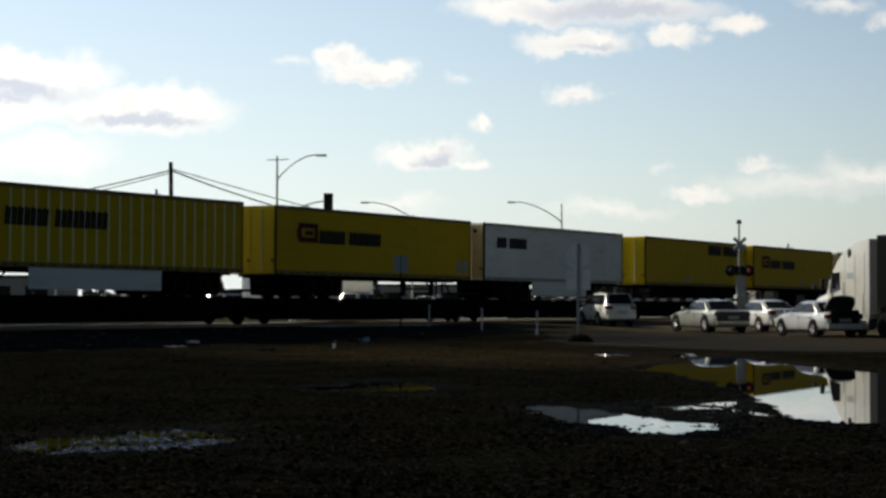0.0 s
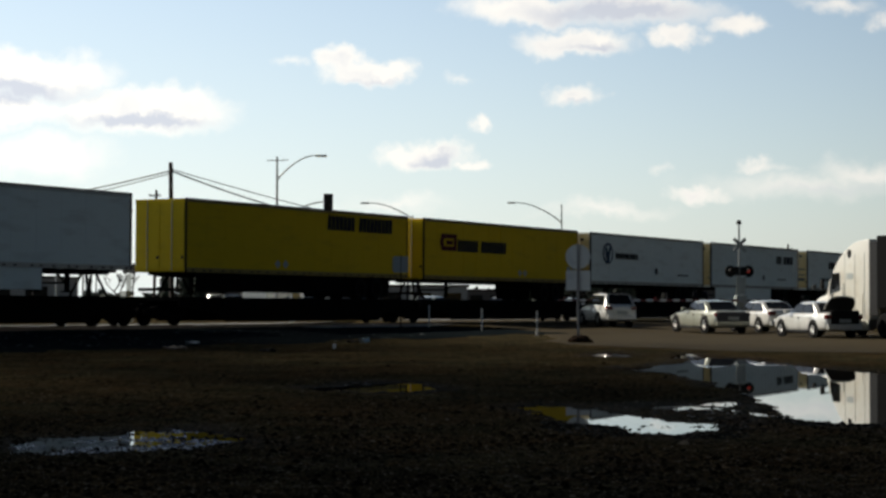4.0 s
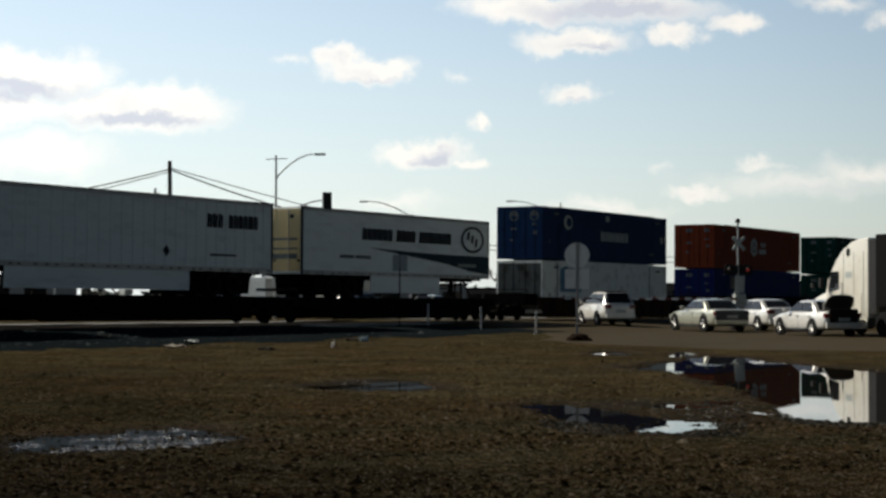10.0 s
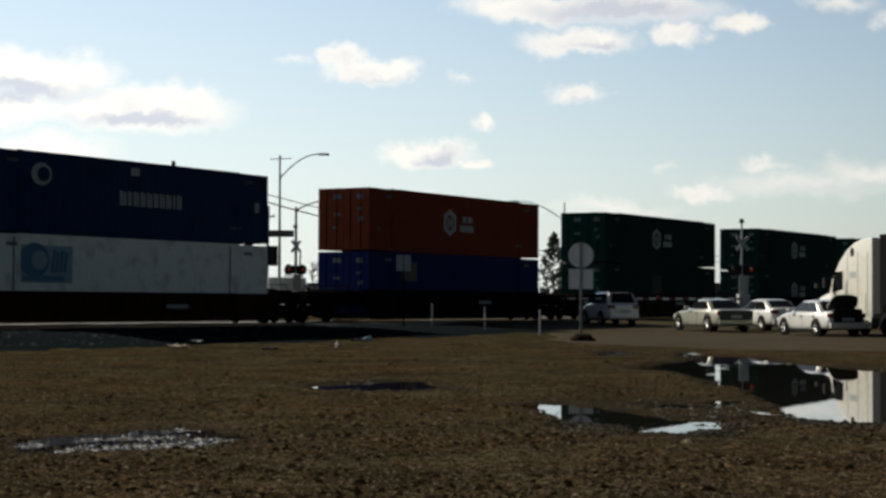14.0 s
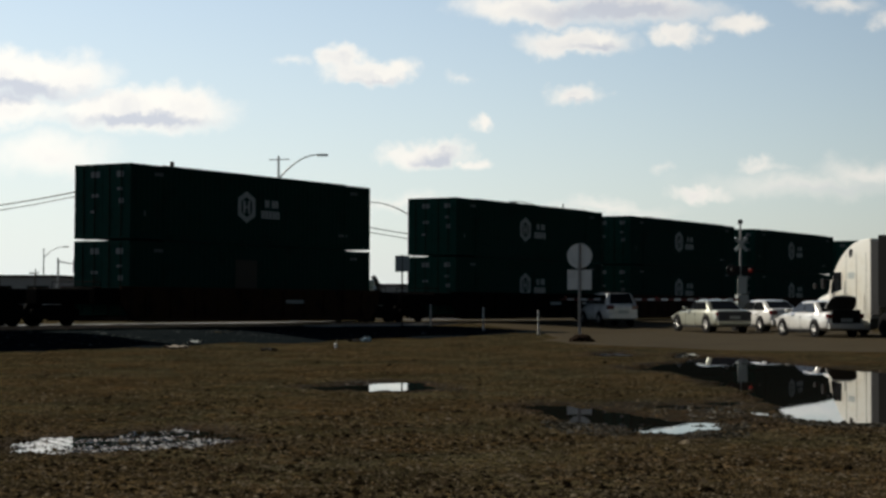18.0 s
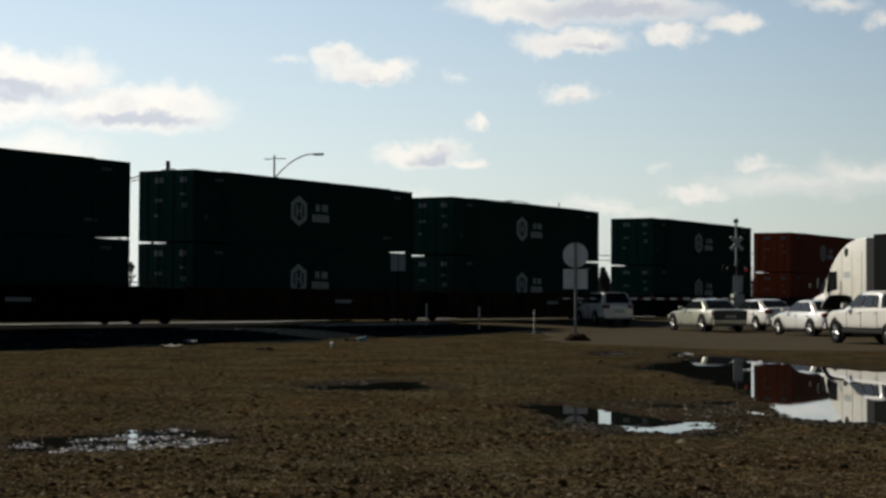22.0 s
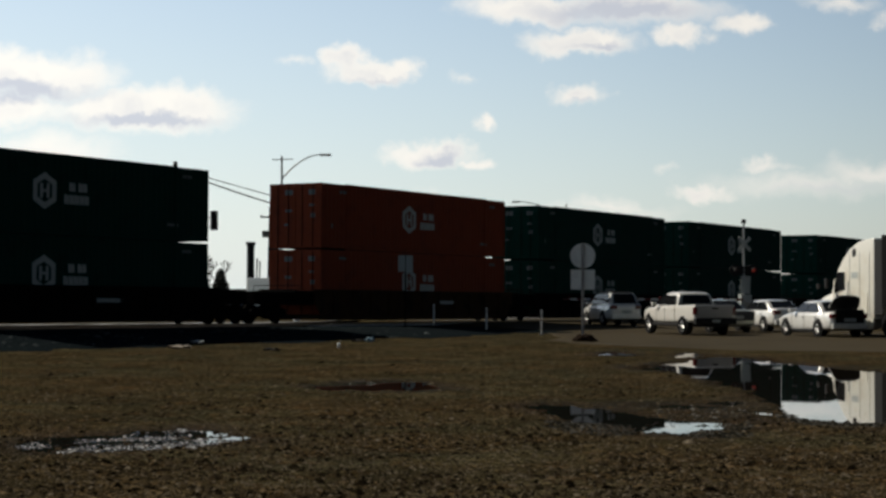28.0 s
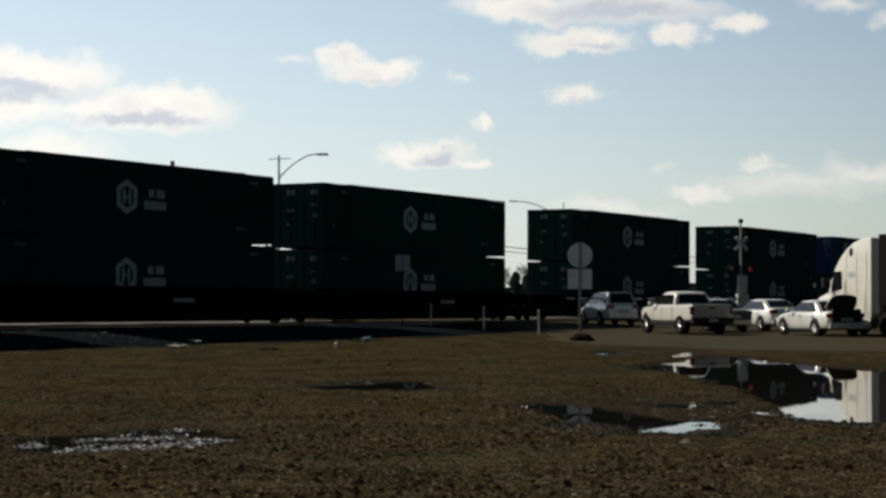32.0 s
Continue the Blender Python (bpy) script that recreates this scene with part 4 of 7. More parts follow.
    for x, z, h, n in ((-6.7, 2.45, 0.13, 5), (6.5, 2.45, 0.13, 5), (-7.3, 0.9, 0.2, 1), (5.6, 0.55, 0.12, 6)):
        part("stencil", word_bars(B(), x, z, h, (0.1,) * n, Y), M["faded"], root)
    return root


def bogie(parent, x, name="bogie"):
    """A two-axle railway truck: side frames, springs and wheels."""
    bm = B()
    for y in (-1.02, 1.02):
        plate(bm, [(x - 1.25, 0.42), (x - 0.95, 0.3), (x - 0.45, 0.28), (x - 0.3, 0.2), (x + 0.3, 0.2), (x + 0.45, 0.28), (x + 0.95, 0.3), (x + 1.25, 0.42),
                   (x + 1.2, 0.6), (x + 0.4, 0.78), (x - 0.4, 0.78), (x - 1.2, 0.6)], y - 0.06, 0.12)
    box(bm, x - 0.22, x + 0.22, -1.0, 1.0, 0.45, 0.75, 0.02)
    b = part(name, bm, M["black"], parent)
    for dx in (-0.88, 0.88):
        bm = B()
        for y in (-0.76, 0.76):
            wheel_shape(bm, 0.44, 0.13, y, x + dx, 0.44, 24)
        tube(bm, (x + dx, -0.95, 0.44), (x + dx, 0.95, 0.44), 0.08)
        smooth(part("wheelset", bm, M["black"], b))
    return b


def well_car(rust, top=1.44):
    """One unit of an articulated well wagon: its container sits low between the bogies."""
    root = new("well_wagon")
    m = M["rust"] if rust else M["black"]
    L = 17.3
    for y in (-1.42, 1.54):
        bm = B()
        plate(bm, [(-L / 2, 0.85), (-L / 2 + 0.7, 0.15), (L / 2 - 0.7, 0.15), (L / 2, 0.85), (L / 2, top), (-L / 2, top)], y, 0.06)
        box(bm, -L / 2, L / 2, y - 0.05, y + 0.09, top - 0.08, top + 0.03, 0.01)
        box(bm, -L / 2 + 1.0, L / 2 - 1.0, y - 0.04, y + 0.08, 0.13, 0.26, 0.01)
        sill = part("side_sill", bm, m, root)
        if y < 0:
            for i in range(11):
                x = -L / 2 + 1.4 + i * (L - 2.8) / 10
                part("rib", box(B(), x - 0.05, x + 0.05, y - 0.045, y + 0.01, 0.26, top - 0.07), m, sill)
            bm = word_bars(B(), 1.6, top - 0.58, 0.16, (0.14,) * 9, y - 0.012)
            part("stencil", bm, M["decal"], sill)
    part("floor", box(B(), -L / 2 + 0.5, L / 2 - 0.5, -1.36, 1.54, 0.16, 0.33), M["black"], root)
    for sgn in (-1, 1):
        bm = B()
        x0, x1 = sorted((sgn * (L / 2 - 0.15), sgn * (L / 2 + 1.25)))
        box(bm, x0, x1, -1.25, 1.25, 0.80, 1.40, 0.03)
        box(bm, x0 + 0.2, x1 - 0.2, -0.5, 0.5, 1.38, 1.46, 0.03)
        e = part("end_platform", bm, M["black"], root)
        bm = B()
        xx = sgn * (L / 2 + 0.9)
        pipe(bm, [(xx, -1.2, 1.38), (xx, -1.2, 1.62), (xx, 1.2, 1.62), (xx, 1.2, 1.38)], 0.02, 6)
        part("handrail", bm, M["black"], e)
    return root


def flat_unit(L):
    """A spine wagon unit: a deep centre beam with a deck, outriggers and a hitch stand."""
    root = new("flat_wagon")
    m = M["black"]
    for y in (-1.38, 1.28):
        bm = plate(B(), [(-L / 2, 0.72), (-L / 2 + 2.2, 0.52), (-L / 2 + 3.0, 0.15), (L / 2 - 3.0, 0.15), (L / 2 - 2.2, 0.52), (L / 2, 0.72), (L / 2, 1.12), (-L / 2, 1.12)], y, 0.1)
        part("side_sill", bm, m, root)
    d = part("deck", box(B(), -L / 2, L / 2, -1.3, 1.3, 0.98, 1.08), m, root)
    for i in range(10):
        x = -L / 2 + 1 + i * (L - 2) / 9
        part("stake_pocket", box(B(), x - 0.09, x + 0.09, -1.44, -1.37, 0.8, 1.1, 0.01), m, d)
    return root


def trailer(paint, tandem, marks, skirt, end_paint=None, ribs=0.62, kind="van"):
    """A road trailer riding on a flat wagon. tandem: -1 when its wheels are at the -x end."""
    root = new("semi_trailer")
    L, W, z0, z1 = LEN, 1.3, 2.12, 4.99
    m = M[paint]
    body = part("body", box(B(), -L / 2, L / 2, -W + 0.012, W - 0.012, z0, z1, 0.03), m, root)
    bm = B()
    for y0, y1 in ((-W, -W + 0.05), (W - 0.05, W)):
        box(bm, -L / 2, L / 2, y0 - 0.012, y1, z1 - 0.14, z1 + 0.01, 0.01)
        box(bm, -L / 2, L / 2, y0 - 0.012, y1, z0 - 0.02, z0 + 0.16, 0.01)
    part("rail_trim", bm, M["steel"] if paint != "yellow" else mat("grimy_yellow_rail_paint", (0.22, 0.15, 0.02), 0.6, var=0.3), root)
    for xx in (-L / 2 - 0.004, L / 2 - 0.096):
        post_w = 0.05 if paint == "yellow" else 0.09
        part("corner_post", box(B(), xx, xx + post_w, -W - 0.02, -W + 0.05, z0 - 0.02, z1, 0.008), M["ink"], root, "dark corner post")
    part("top_rail", box(B(), -L / 2, L / 2, -W - 0.018, -W + 0.04, z1 - 0.045, z1 + 0.02, 0.008), M["ink"], root, "dark top rail")
    n = int(L / ribs)
    proto = None
    for i in range(1, n):
        x = -L / 2 + i * L / n
        if proto is None:
            wide, proud = (0.05, 0.016) if ribs < 1 else (0.012, -0.006)
            proto = part("side_post", box(B(), -wide, wide, -W - proud, -W + 0.014, z0 + 0.16, z1 - 0.14), m, body, loc=(x, 0, 0))
            proto.data.materials[0] = M["yellow_rib"] if ribs < 1 and paint == "yellow" else m
        else:
            again(proto, (x, 0, 0))
    # dark lashing slots along the bottom rail
    proto = None
    for i in range(26):
        x = -L / 2 + 0.4 + i * (L - 0.8) / 25 + 0.12 * math.sin(i * 2.3)
        if proto is None:
            proto = part("rail_slot", box(B(), -0.07, 0.07, -W - 0.03, -W - 0.01, z0 + 0.03, z0 + 0.09), M["ink"], root, loc=(x, 0, 0))
        else:
            again(proto, (x, 0, 0))
    e = M[end_paint or paint]
    for y0, y1 in ((-W + 0.06, -0.012), (0.012, W - 0.06)):
        d = part("door", box(B(), -L / 2 - 0.035, -L / 2 - 0.003, y0, y1, z0 + 0.1, z1 - 0.1, 0.01), e, root)
        part("lock_rod", tube(B(), (-L / 2 - 0.05, (y0 + y1) / 2, z0 + 0.05), (-L / 2 - 0.05, (y0 + y1) / 2, z1 - 0.05), 0.016, n=8), M["steel"], d)
        part("hinge", box(B(), -L / 2 - 0.05, -L / 2 - 0.036, y0 + 0.02, y0 + 0.14, z0 + 0.5, z0 + 0.62), M["plastic"], d)
    part("bumper_guard", box(B(), -L / 2 - 0.02, -L / 2 + 0.06, -1.1, 1.1, 1.35, 1.48, 0.01), M["black"], root)
    # running gear
    tx = tandem * (L / 2 - 3.2)
    bm = box(B(), tx - 2.0, tx + 2.0, -0.95, 0.95, 1.72, 2.1, 0.02)
    gear = part("running_gear", bm, M["black"], root)
    for dx in (-0.65, 0.65):
        for y in (-1.02, 1.02):
            w = smooth(part("tyre", wheel_shape(B(), 0.51, 0.5, y, tx + dx, 1.08 + 0.51, 26), M["rubber"], gear))
            part("rim", wheel_shape(B(), 0.27, 0.06, y + (-0.24 if y < 0 else 0.24), tx + dx, 1.59, 20), M["black"], w)
    bm = B()
    for y in (-1.12, 1.02):
        plate(bm, [(tx - 1.8, 1.2), (tx + 1.8, 1.2), (tx + 1.95, 2.1), (tx - 1.95, 2.1)], y, 0.05)
    part("mud_panel", bm, M["black"], gear)
    bm = B()
    for y in (-0.55, 0.45):
        box(bm, -L / 2 + 0.4, L / 2 - 0.4, y, y + 0.1, 1.93, 2.11)
    for k in range(15):
        x = -L / 2 + 0.8 + k * (L - 1.6) / 14
        box(bm, x - 0.04, x + 0.04, -1.24, 1.24, 2.0, 2.11)
    part("underframe", bm, M["black"], root)
    lx = -tandem * (L / 2 - 2.9)
    bm = B()
    for y in (-0.8, 0.8):
        box(bm, lx - 0.07, lx + 0.07, y - 0.07, y + 0.07, 1.3, 2.1)
        box(bm, lx - 0.18, lx + 0.18, y - 0.14, y + 0.14, 1.25, 1.31)
    pipe(bm, [(lx, -0.8, 1.6), (lx, 0.8, 1.6)], 0.04)
    pipe(bm, [(lx, -0.8, 1.5), (lx + 0.7 * tandem, -0.8, 2.1)], 0.035)
    part("landing_gear", bm, M["black"], root)
    kx = -tandem * (L / 2 - 0.9)
    bm = B()
    for sx in (-0.5, 0.5):
        for y in (-0.5, 0.5):
            pipe(bm, [(kx + sx, y, 1.08), (kx + sx * 0.15, y * 0.4, 2.1)], 0.05)
    box(bm, kx - 0.4, kx + 0.4, -0.5, 0.5, 2.0, 2.1)
    part("hitch_stand", bm, M["black"], root)
    if skirt:
        a, b = skirt
        bm = plate(B(), [(a, 1.34), (b, 1.34), (b, 2.1), (a, 2.1)], -W + 0.03, 0.03)
        # on a smooth yellow trailer this is a black panel filling the open gap
        dark = paint == "yellow" and ribs > 1
        part("side_skirt", bm, M["black"] if dark else M["white"], root, "black panel below the trailer side" if dark else "pale side skirt")
    Y = -W - 0.022
    if marks == "central_word":
        x_word, z_word = (-5.25, 3.55) if ribs < 1 else (1.5, 4.12)
        words("lettering", root, M["ink"], "black letter bars", x_word, z_word, 0.66, (0.25,) * 7 + (-0.25,) + (0.25,) * 9, Y, slant=0.06, gap=0.17)
    elif marks == "central":
        bm = ring_plate(B(), [(-6.45, 3.5), (-5.05, 3.5), (-5.05, 4.32), (-6.45, 4.32), (-6.6, 3.9)], [(-6.2, 3.72), (-5.3, 3.72), (-5.3, 4.1), (-6.2, 4.1), (-6.3, 3.9)], Y)
        plate(bm, [(-6.0, 3.8), (-5.4, 3.8), (-5.4, 4.0), (-6.0, 4.0)], Y + 0.004)
        part("logo", bm, M["maroon"], root, "maroon emblem")
        words("lettering", root, M["ink"], "black letter bars", -4.95, 3.48, 0.6, (0.235,) * 7 + (-0.25,) + (0.235,) * 9, Y, slant=0.05, gap=0.17)
    elif marks == "lease":
        words("lettering", root, M["ink"], "black letter bars", -6.75, 3.76, 0.56, (0.28, 0.26, 0.28, -0.25, 0.24, 0.24, 0.24, 0.26, 0.3, 0.26), Y, slant=0.03, gap=0.2)
    elif marks == "lease_right":
        words("lettering", root, M["ink"], "black letter bars", 3.7, 3.85, 0.56, (0.3, 0.28, 0.28, -0.3, 0.24, 0.26, 0.26, 0.26, 0.3, 0.26), Y, slant=0.03)
    elif marks == "round":
        bm = ring_plate(B(), disc_pts(-5.85, 3.86, 0.66, 0.6), disc_pts(-5.85, 3.86, 0.54, 0.48), Y)
        plate(bm, [(-6.22, 4.2), (-6.02, 4.2), (-5.85, 3.85), (-5.68, 4.2), (-5.48, 4.2), (-5.74, 3.38), (-5.96, 3.38)], Y)
        part("logo", bm, M["teal"], root, "dark blue round emblem")
        words("lettering", root, M["ink"], "dark letter bars", -4.85, 3.58, 0.34, (0.5, 0.2, 0.5, 0.5, 0.5, 0.55), Y, gap=0.3)
        bm = plate(B(), [(0.55, 2.95), (0.8, 2.7), (1.05, 2.95), (0.8, 3.2)], Y)
        part("placard", bm, M["ink"], root)
    elif marks == "frozen":
        words("lettering", root, M["ink"], "dark letter bars", -3.45, 3.72, 0.55, (0.36,) * 6 + (-0.25,) + (0.36,) * 4 + (-0.25,) + (0.36,) * 7, Y, slant=0.06, gap=0.22)
        bm = ring_plate(B(), disc_pts(6.4, 4.03, 1.1, 0.66), disc_pts(6.4, 4.03, 0.95, 0.54), Y)
        for k in range(3):
            x, z = 5.85 + k * 0.38, 4.22 - k * 0.17
            plate(bm, [(x, z - 0.2), (x + 0.2, z - 0.2), (x + 0.28, z + 0.2), (x + 0.08, z + 0.2)], Y)
        part("logo", bm, M["ink"], root, "dark oval emblem")
        bm = plate(B(), [(8.05, 3.22), (4.0, 3.22), (0.5, 3.28), (-3.0, 3.38), (0.8, 3.05), (3.9, 2.78), (6.2, 2.45), (8.05, 2.32)], Y + 0.004)
        part("swoosh", bm, M["deepgreen"], root, "dark green sweeping band")
    if paint == "yellow" and ribs > 1:
        for x in (6.75, 7.3):
            part("placard", plate(B(), [(x, 2.42), (x + 0.36, 2.42), (x + 0.36, 3.0), (x, 3.0)], Y), M["decal"], root, "pale upright placard")
        for x in (-2.3, -1.75) if marks == "central_word" else (1.2, 1.75):
            part("placard", plate(B(), [(x, 2.55), (x + 0.2, 2.72), (x + 0.4, 2.55), (x + 0.2, 2.36)] [::-1], Y), M["decal"], root, "small pale diamond placard")
    if marks == "frozen":
        words("lettering", root, M["decal"], "pale letter bars", 5.0, 2.66, 0.16, (0.14,) * 11, Y - 0.004)
        words("lettering", root, M["faded"], "faded letter bars", -5.2, 2.86, 0.15, (0.12,) * 8 + (-0.1,) + (0.12,) * 9, Y)
        part("emblem", ring_emblem(-L / 2 - 0.04, 0.62, 4.35, 0.30), M["ink"], root, "dark ring emblem on the end door")
        for z, h in ((3.55, 0.10), (3.15, 0.08), (2.75, 0.22)):
            part("end_marking", box(B(), -L / 2 - 0.044, -L / 2 - 0.036, -1.1, 1.1, z, z + h), M["faded"], root)
    if end_paint == "cream":
        part("end_placard", box(B(), -L / 2 - 0.044, -L / 2 - 0.036, 0.2, 0.85, 2.3, 2.62), M["ink"], root, "dark placard on the end door")
        part("end_lamp", box(B(), -L / 2 - 0.05, -L / 2 - 0.036, -0.9, -0.7, 4.5, 4.66), M["ink"], root)
    if marks == "lease_right":
        part("placard", plate(B(), [(1.05, 2.85), (1.25, 2.62), (1.45, 2.85), (1.25, 3.08)], Y), M["ink"], root)
    if marks in ("round", "lease_right"):
        bm = plate(B(), [(3.9, 2.72), (5.6, 2.72), (5.6, 2.8), (3.9, 2.8)], Y)
        part("stencil", bm, M["ink"], root)
    return root


def ring_emblem(x, y, z, r):
    """A thin upright ring that faces -x."""
    bm = ring_plate(B(), disc_pts(0, 0, r, r), disc_pts(0, 0, r * 0.72, r * 0.72), 0, 0.006)
    bmesh.ops.rotate(bm, verts=bm.verts, cent=(0, 0, 0), matrix=Matrix.Rotation(radians(-90), 3, "Z"))
    bmesh.ops.translate(bm, verts=bm.verts, vec=(x, y, z))
    return bm


def build_train():
    # road trailers on flat wagons: centre along the track, paint, wheel end, marks, skirt, door paint, label
    vans = (
        (48.9, "yellow", 1, "central_word", (-4.0, 3.05), None, "yellow ribbed road trailer with black lettering and pale side skirt"),
        (67.25, "yellow", -1, "central", None, None, "yellow road trailer with maroon emblem and black lettering"),
        (84.7, "white", -1, "lease", (-2.9, 3.4), "cream", "white road trailer with black lettering and cream end doors"),
        (104.0, "yellow", 1, "central_word", (-7.4, 2.9), None, "bright yellow road trailer with black lettering"),
        (121.55, "yellow", 1, "central", None, None, "yellow road trailer with maroon emblem beside black lettering"),
        (139.25, "white", 1, "round", None, "cream", "white road trailer with dark blue round emblem"),
        (156.65, "white", 1, "lease_right", (-7.2, 2.7), "cream", "white road trailer with side skirt and dark lettering"),
        (174.85, "white", -1, "frozen", (-2.66, 3.3), "cream", "white refrigerated road trailer with dark green sweeping band"),
    )
    for i, (s, paint, tandem, marks, skirt, endp, label) in enumerate(vans):
        t = trailer(paint, tandem, marks, skirt, endp, 0.62 if i in (0, 6) else 1.22)
        rolling(t, s, label, "trailer", "road trailers on the train")
        u = flat_unit(17.0)
        rolling(u, s, "grimy black flat wagon carrying a road trailer", "rail wagon", "flat wagons of the train")
        bogie(u, -9.0)
        if i in (2, 7):
            bogie(u, 7.4)
    greens = container("green", "hexagon")
    plain_low = container("green", "amber")
    reds = container("red", "hexagon_red")
    boxes = {
        196.75: (container("navy", "stack"), container("offwhite", "blue_panel"), True, "navy blue shipping container with pale letter bars", "off-white shipping container with faded blue emblem"),
        220.45: (None, container("royal", "box"), False, "", "royal blue shipping container low in its wagon"),
    }
    stacks = ((196.75, ""), (220.45, "rb"), (244.55, "ga"), (268.3, "g"), (288.15, "g"), (308.05, "g"), (331.6, "g"), (355.45, "r"), (375.2, "g"), (394.95, "g"),
              (418.6, "g"), (442.2, "g"), (462.0, "bg"))
    used = set()
    GR, RD = "dark green shipping container with pale hexagonal emblem", "rust-red shipping container with pale hexagonal emblem"

    def take(proto):
        if proto in used:
            return copy_thing(proto, Matrix())
        used.add(proto)
        return proto

    rusty, plainw, shallow = well_car(True), well_car(False), well_car(True, 1.2)
    for s, code in stacks:
        if code == "":
            top, low, _, lt, ll = boxes[s]
        elif code == "rb":
            top, low, lt, ll = take(reds), boxes[s][1], RD, boxes[s][4]
        elif code == "ga":
            top, low, lt, ll = take(greens), take(plain_low), GR, "dark green shipping container with a faded amber square"
        elif code == "r":
            top, low, lt, ll = take(reds), take(reds), RD, RD
        elif code == "bg":
            top, low, lt, ll = copy_thing(boxes[196.75][0], Matrix()), take(greens), "navy blue shipping container with pale letter bars", GR
        else:
            top, low, lt, ll = take(greens), take(greens), GR, GR
        for c, h, lab in ((low, 0.34, ll), (top, 3.25, lt)):
            tagged(c, lab, "shipping container", "stacked containers on the train")
            c.matrix_basis = track_pose(s) @ Matrix.Translation((0, 0, h))
            ROLLING.append((c, (s, h)))
        w = take(shallow if code == "" else rusty if code in ("r", "ga") or s in (288.15, 308.05) else plainw)
        rolling(w, s, "rust-brown well wagon carrying stacked containers" if w.children and w.children[0].data.materials[0] == M["rust"] else "grimy black well wagon carrying stacked containers", "rail wagon", "well wagons of the train")
    # bogies of the well wagons stand at the joints
    for s, joint in ((186.0, 1), (207.6, 2), (231.5, 2), (255.4, 2), (278.2, 1), (298.1, 1), (318.9, 2), (342.6, 2), (365.3, 1), (385.1, 1), (405.9, 2), (429.5, 2), (452.1, 1)):
        for off in ((0,) if joint == 1 else (-1.35, 1.35)):
            r = new("rail_bogie")
            bogie(r, 0.0, "truck_frame")
            if off:
                # the wagon's end deck rides over the bogie, short of the coupler
                x0, x1 = (-0.6, 1.1) if off < 0 else (-1.1, 1.6)
                part("end_deck", box(B(), x0, x1, -1.2, 1.2, 0.80, 1.34, 0.03), M["black"], r)
                part("coupler", box(B(), x1 - 0.05, x1 + 0.3, -0.15, 0.15, 0.82, 1.02, 0.03) if off < 0 else box(B(), x0 - 0.24, x0 + 0.05, -0.15, 0.15, 0.83, 1.01, 0.03), M["black"], r)
            rolling(r, s + off, "black two-axle railway bogie under a wagon end", "rail bogie", "bogies of the train")


build_train()


# ---- vehicles ----


def on_ground(x, y, lift=0.012):
    return float(level(np.array([float(x)]), np.array([float(y)]))[0]) + lift


def loft(bm, rings):
    """Skin closed rings of equal length, capped at both ends."""
    vs = [[bm.verts.new(p) for p in r] for r in rings]
    n = len(vs[0])
    for a, b in zip(vs, vs[1:]):
        for i in range(n):
            bm.faces.new((a[i], a[(i + 1) % n], b[(i + 1) % n], b[i]))
    bm.faces.new(vs[0])
    bm.faces.new(vs[-1][::-1])
    bmesh.ops.recalc_face_normals(bm, faces=bm.faces)
    return bm


def section(x, hw, zb, zs, zt, tumble=0.93, lean=0.985):
    """A car body's cross-section at x: sill, belly side, shoulder and deck."""
    half = [(hw * 0.84, zb), (hw * 0.97, zb + 0.10), (hw, (zb + zs) * 0.5 + 0.04), (hw * lean, zs), (hw * tumble, zt - 0.02), (hw * tumble * 0.8, zt)]
    return [(x, y, z) for y, z in half] + [(x, -y, z) for y, z in half[::-1]]


def quad_panel(bm, c, s0, s1, t0, t1, out, thick=0.012, cuts=None):
    """A thin panel over part of the four-cornered face c (lower rear, lower front, upper front, upper rear)."""
    c = [Vector(p) for p in c]

    def at(s, t):
        return (c[0].lerp(c[1], s)).lerp(c[3].lerp(c[2], s), t)

    nrm = (c[1] - c[0]).cross(c[3] - c[0]).normalized()
    if nrm.dot(Vector(out)) < 0:
        nrm = -nrm
    pts = [at(s0, t0), at(s1, t0), at(s1, t1), at(s0, t1)]
    a = [bm.verts.new(p + nrm * thick) for p in pts]
    b = [bm.verts.new(p - nrm * 0.004) for p in pts]
    bm.faces.new(a)
    for i in range(4):
        j = (i + 1) % 4
        bm.faces.new((a[i], b[i], b[j], a[j]))
    bmesh.ops.recalc_face_normals(bm, faces=bm.faces)
    return bm


def car_wheel(root, x, y, r, width=0.21):
    """A wheel that turns about its own centre, in a dark arch."""
    s = 1 if y > 0 else -1
    part("wheel_arch", wheel_shape(B(), r + 0.075, 0.03, y + s * 0.078, x, r + 0.03, 28), M["plastic"], root)
    w = part("wheel", wheel_shape(B(), r * 0.97, width * 0.5, 0, 0, 0, 28), M["rubber"], root, loc=(x, y, r))
    smooth(part("tyre", wheel_shape(B(), r, width, s * 0.02, 0, 0, 30, inner=r * 0.62), M["rubber"], w))
    bm = wheel_shape(B(), r * 0.63, 0.05, s * 0.09, 0, 0, 24, inner=r * 0.52)
    for k in range(5):
        a = k * 1.2566
        tube(bm, (0, s * 0.095, 0), (r * 0.58 * math.cos(a), s * 0.10, r * 0.58 * math.sin(a)), r * 0.10, r * 0.09, 6)
    tube(bm, (0, s * 0.06, 0), (0, s * 0.115, 0), r * 0.2, r * 0.17, 12)
    part("rim", bm, M["alloy"], w)
    return w


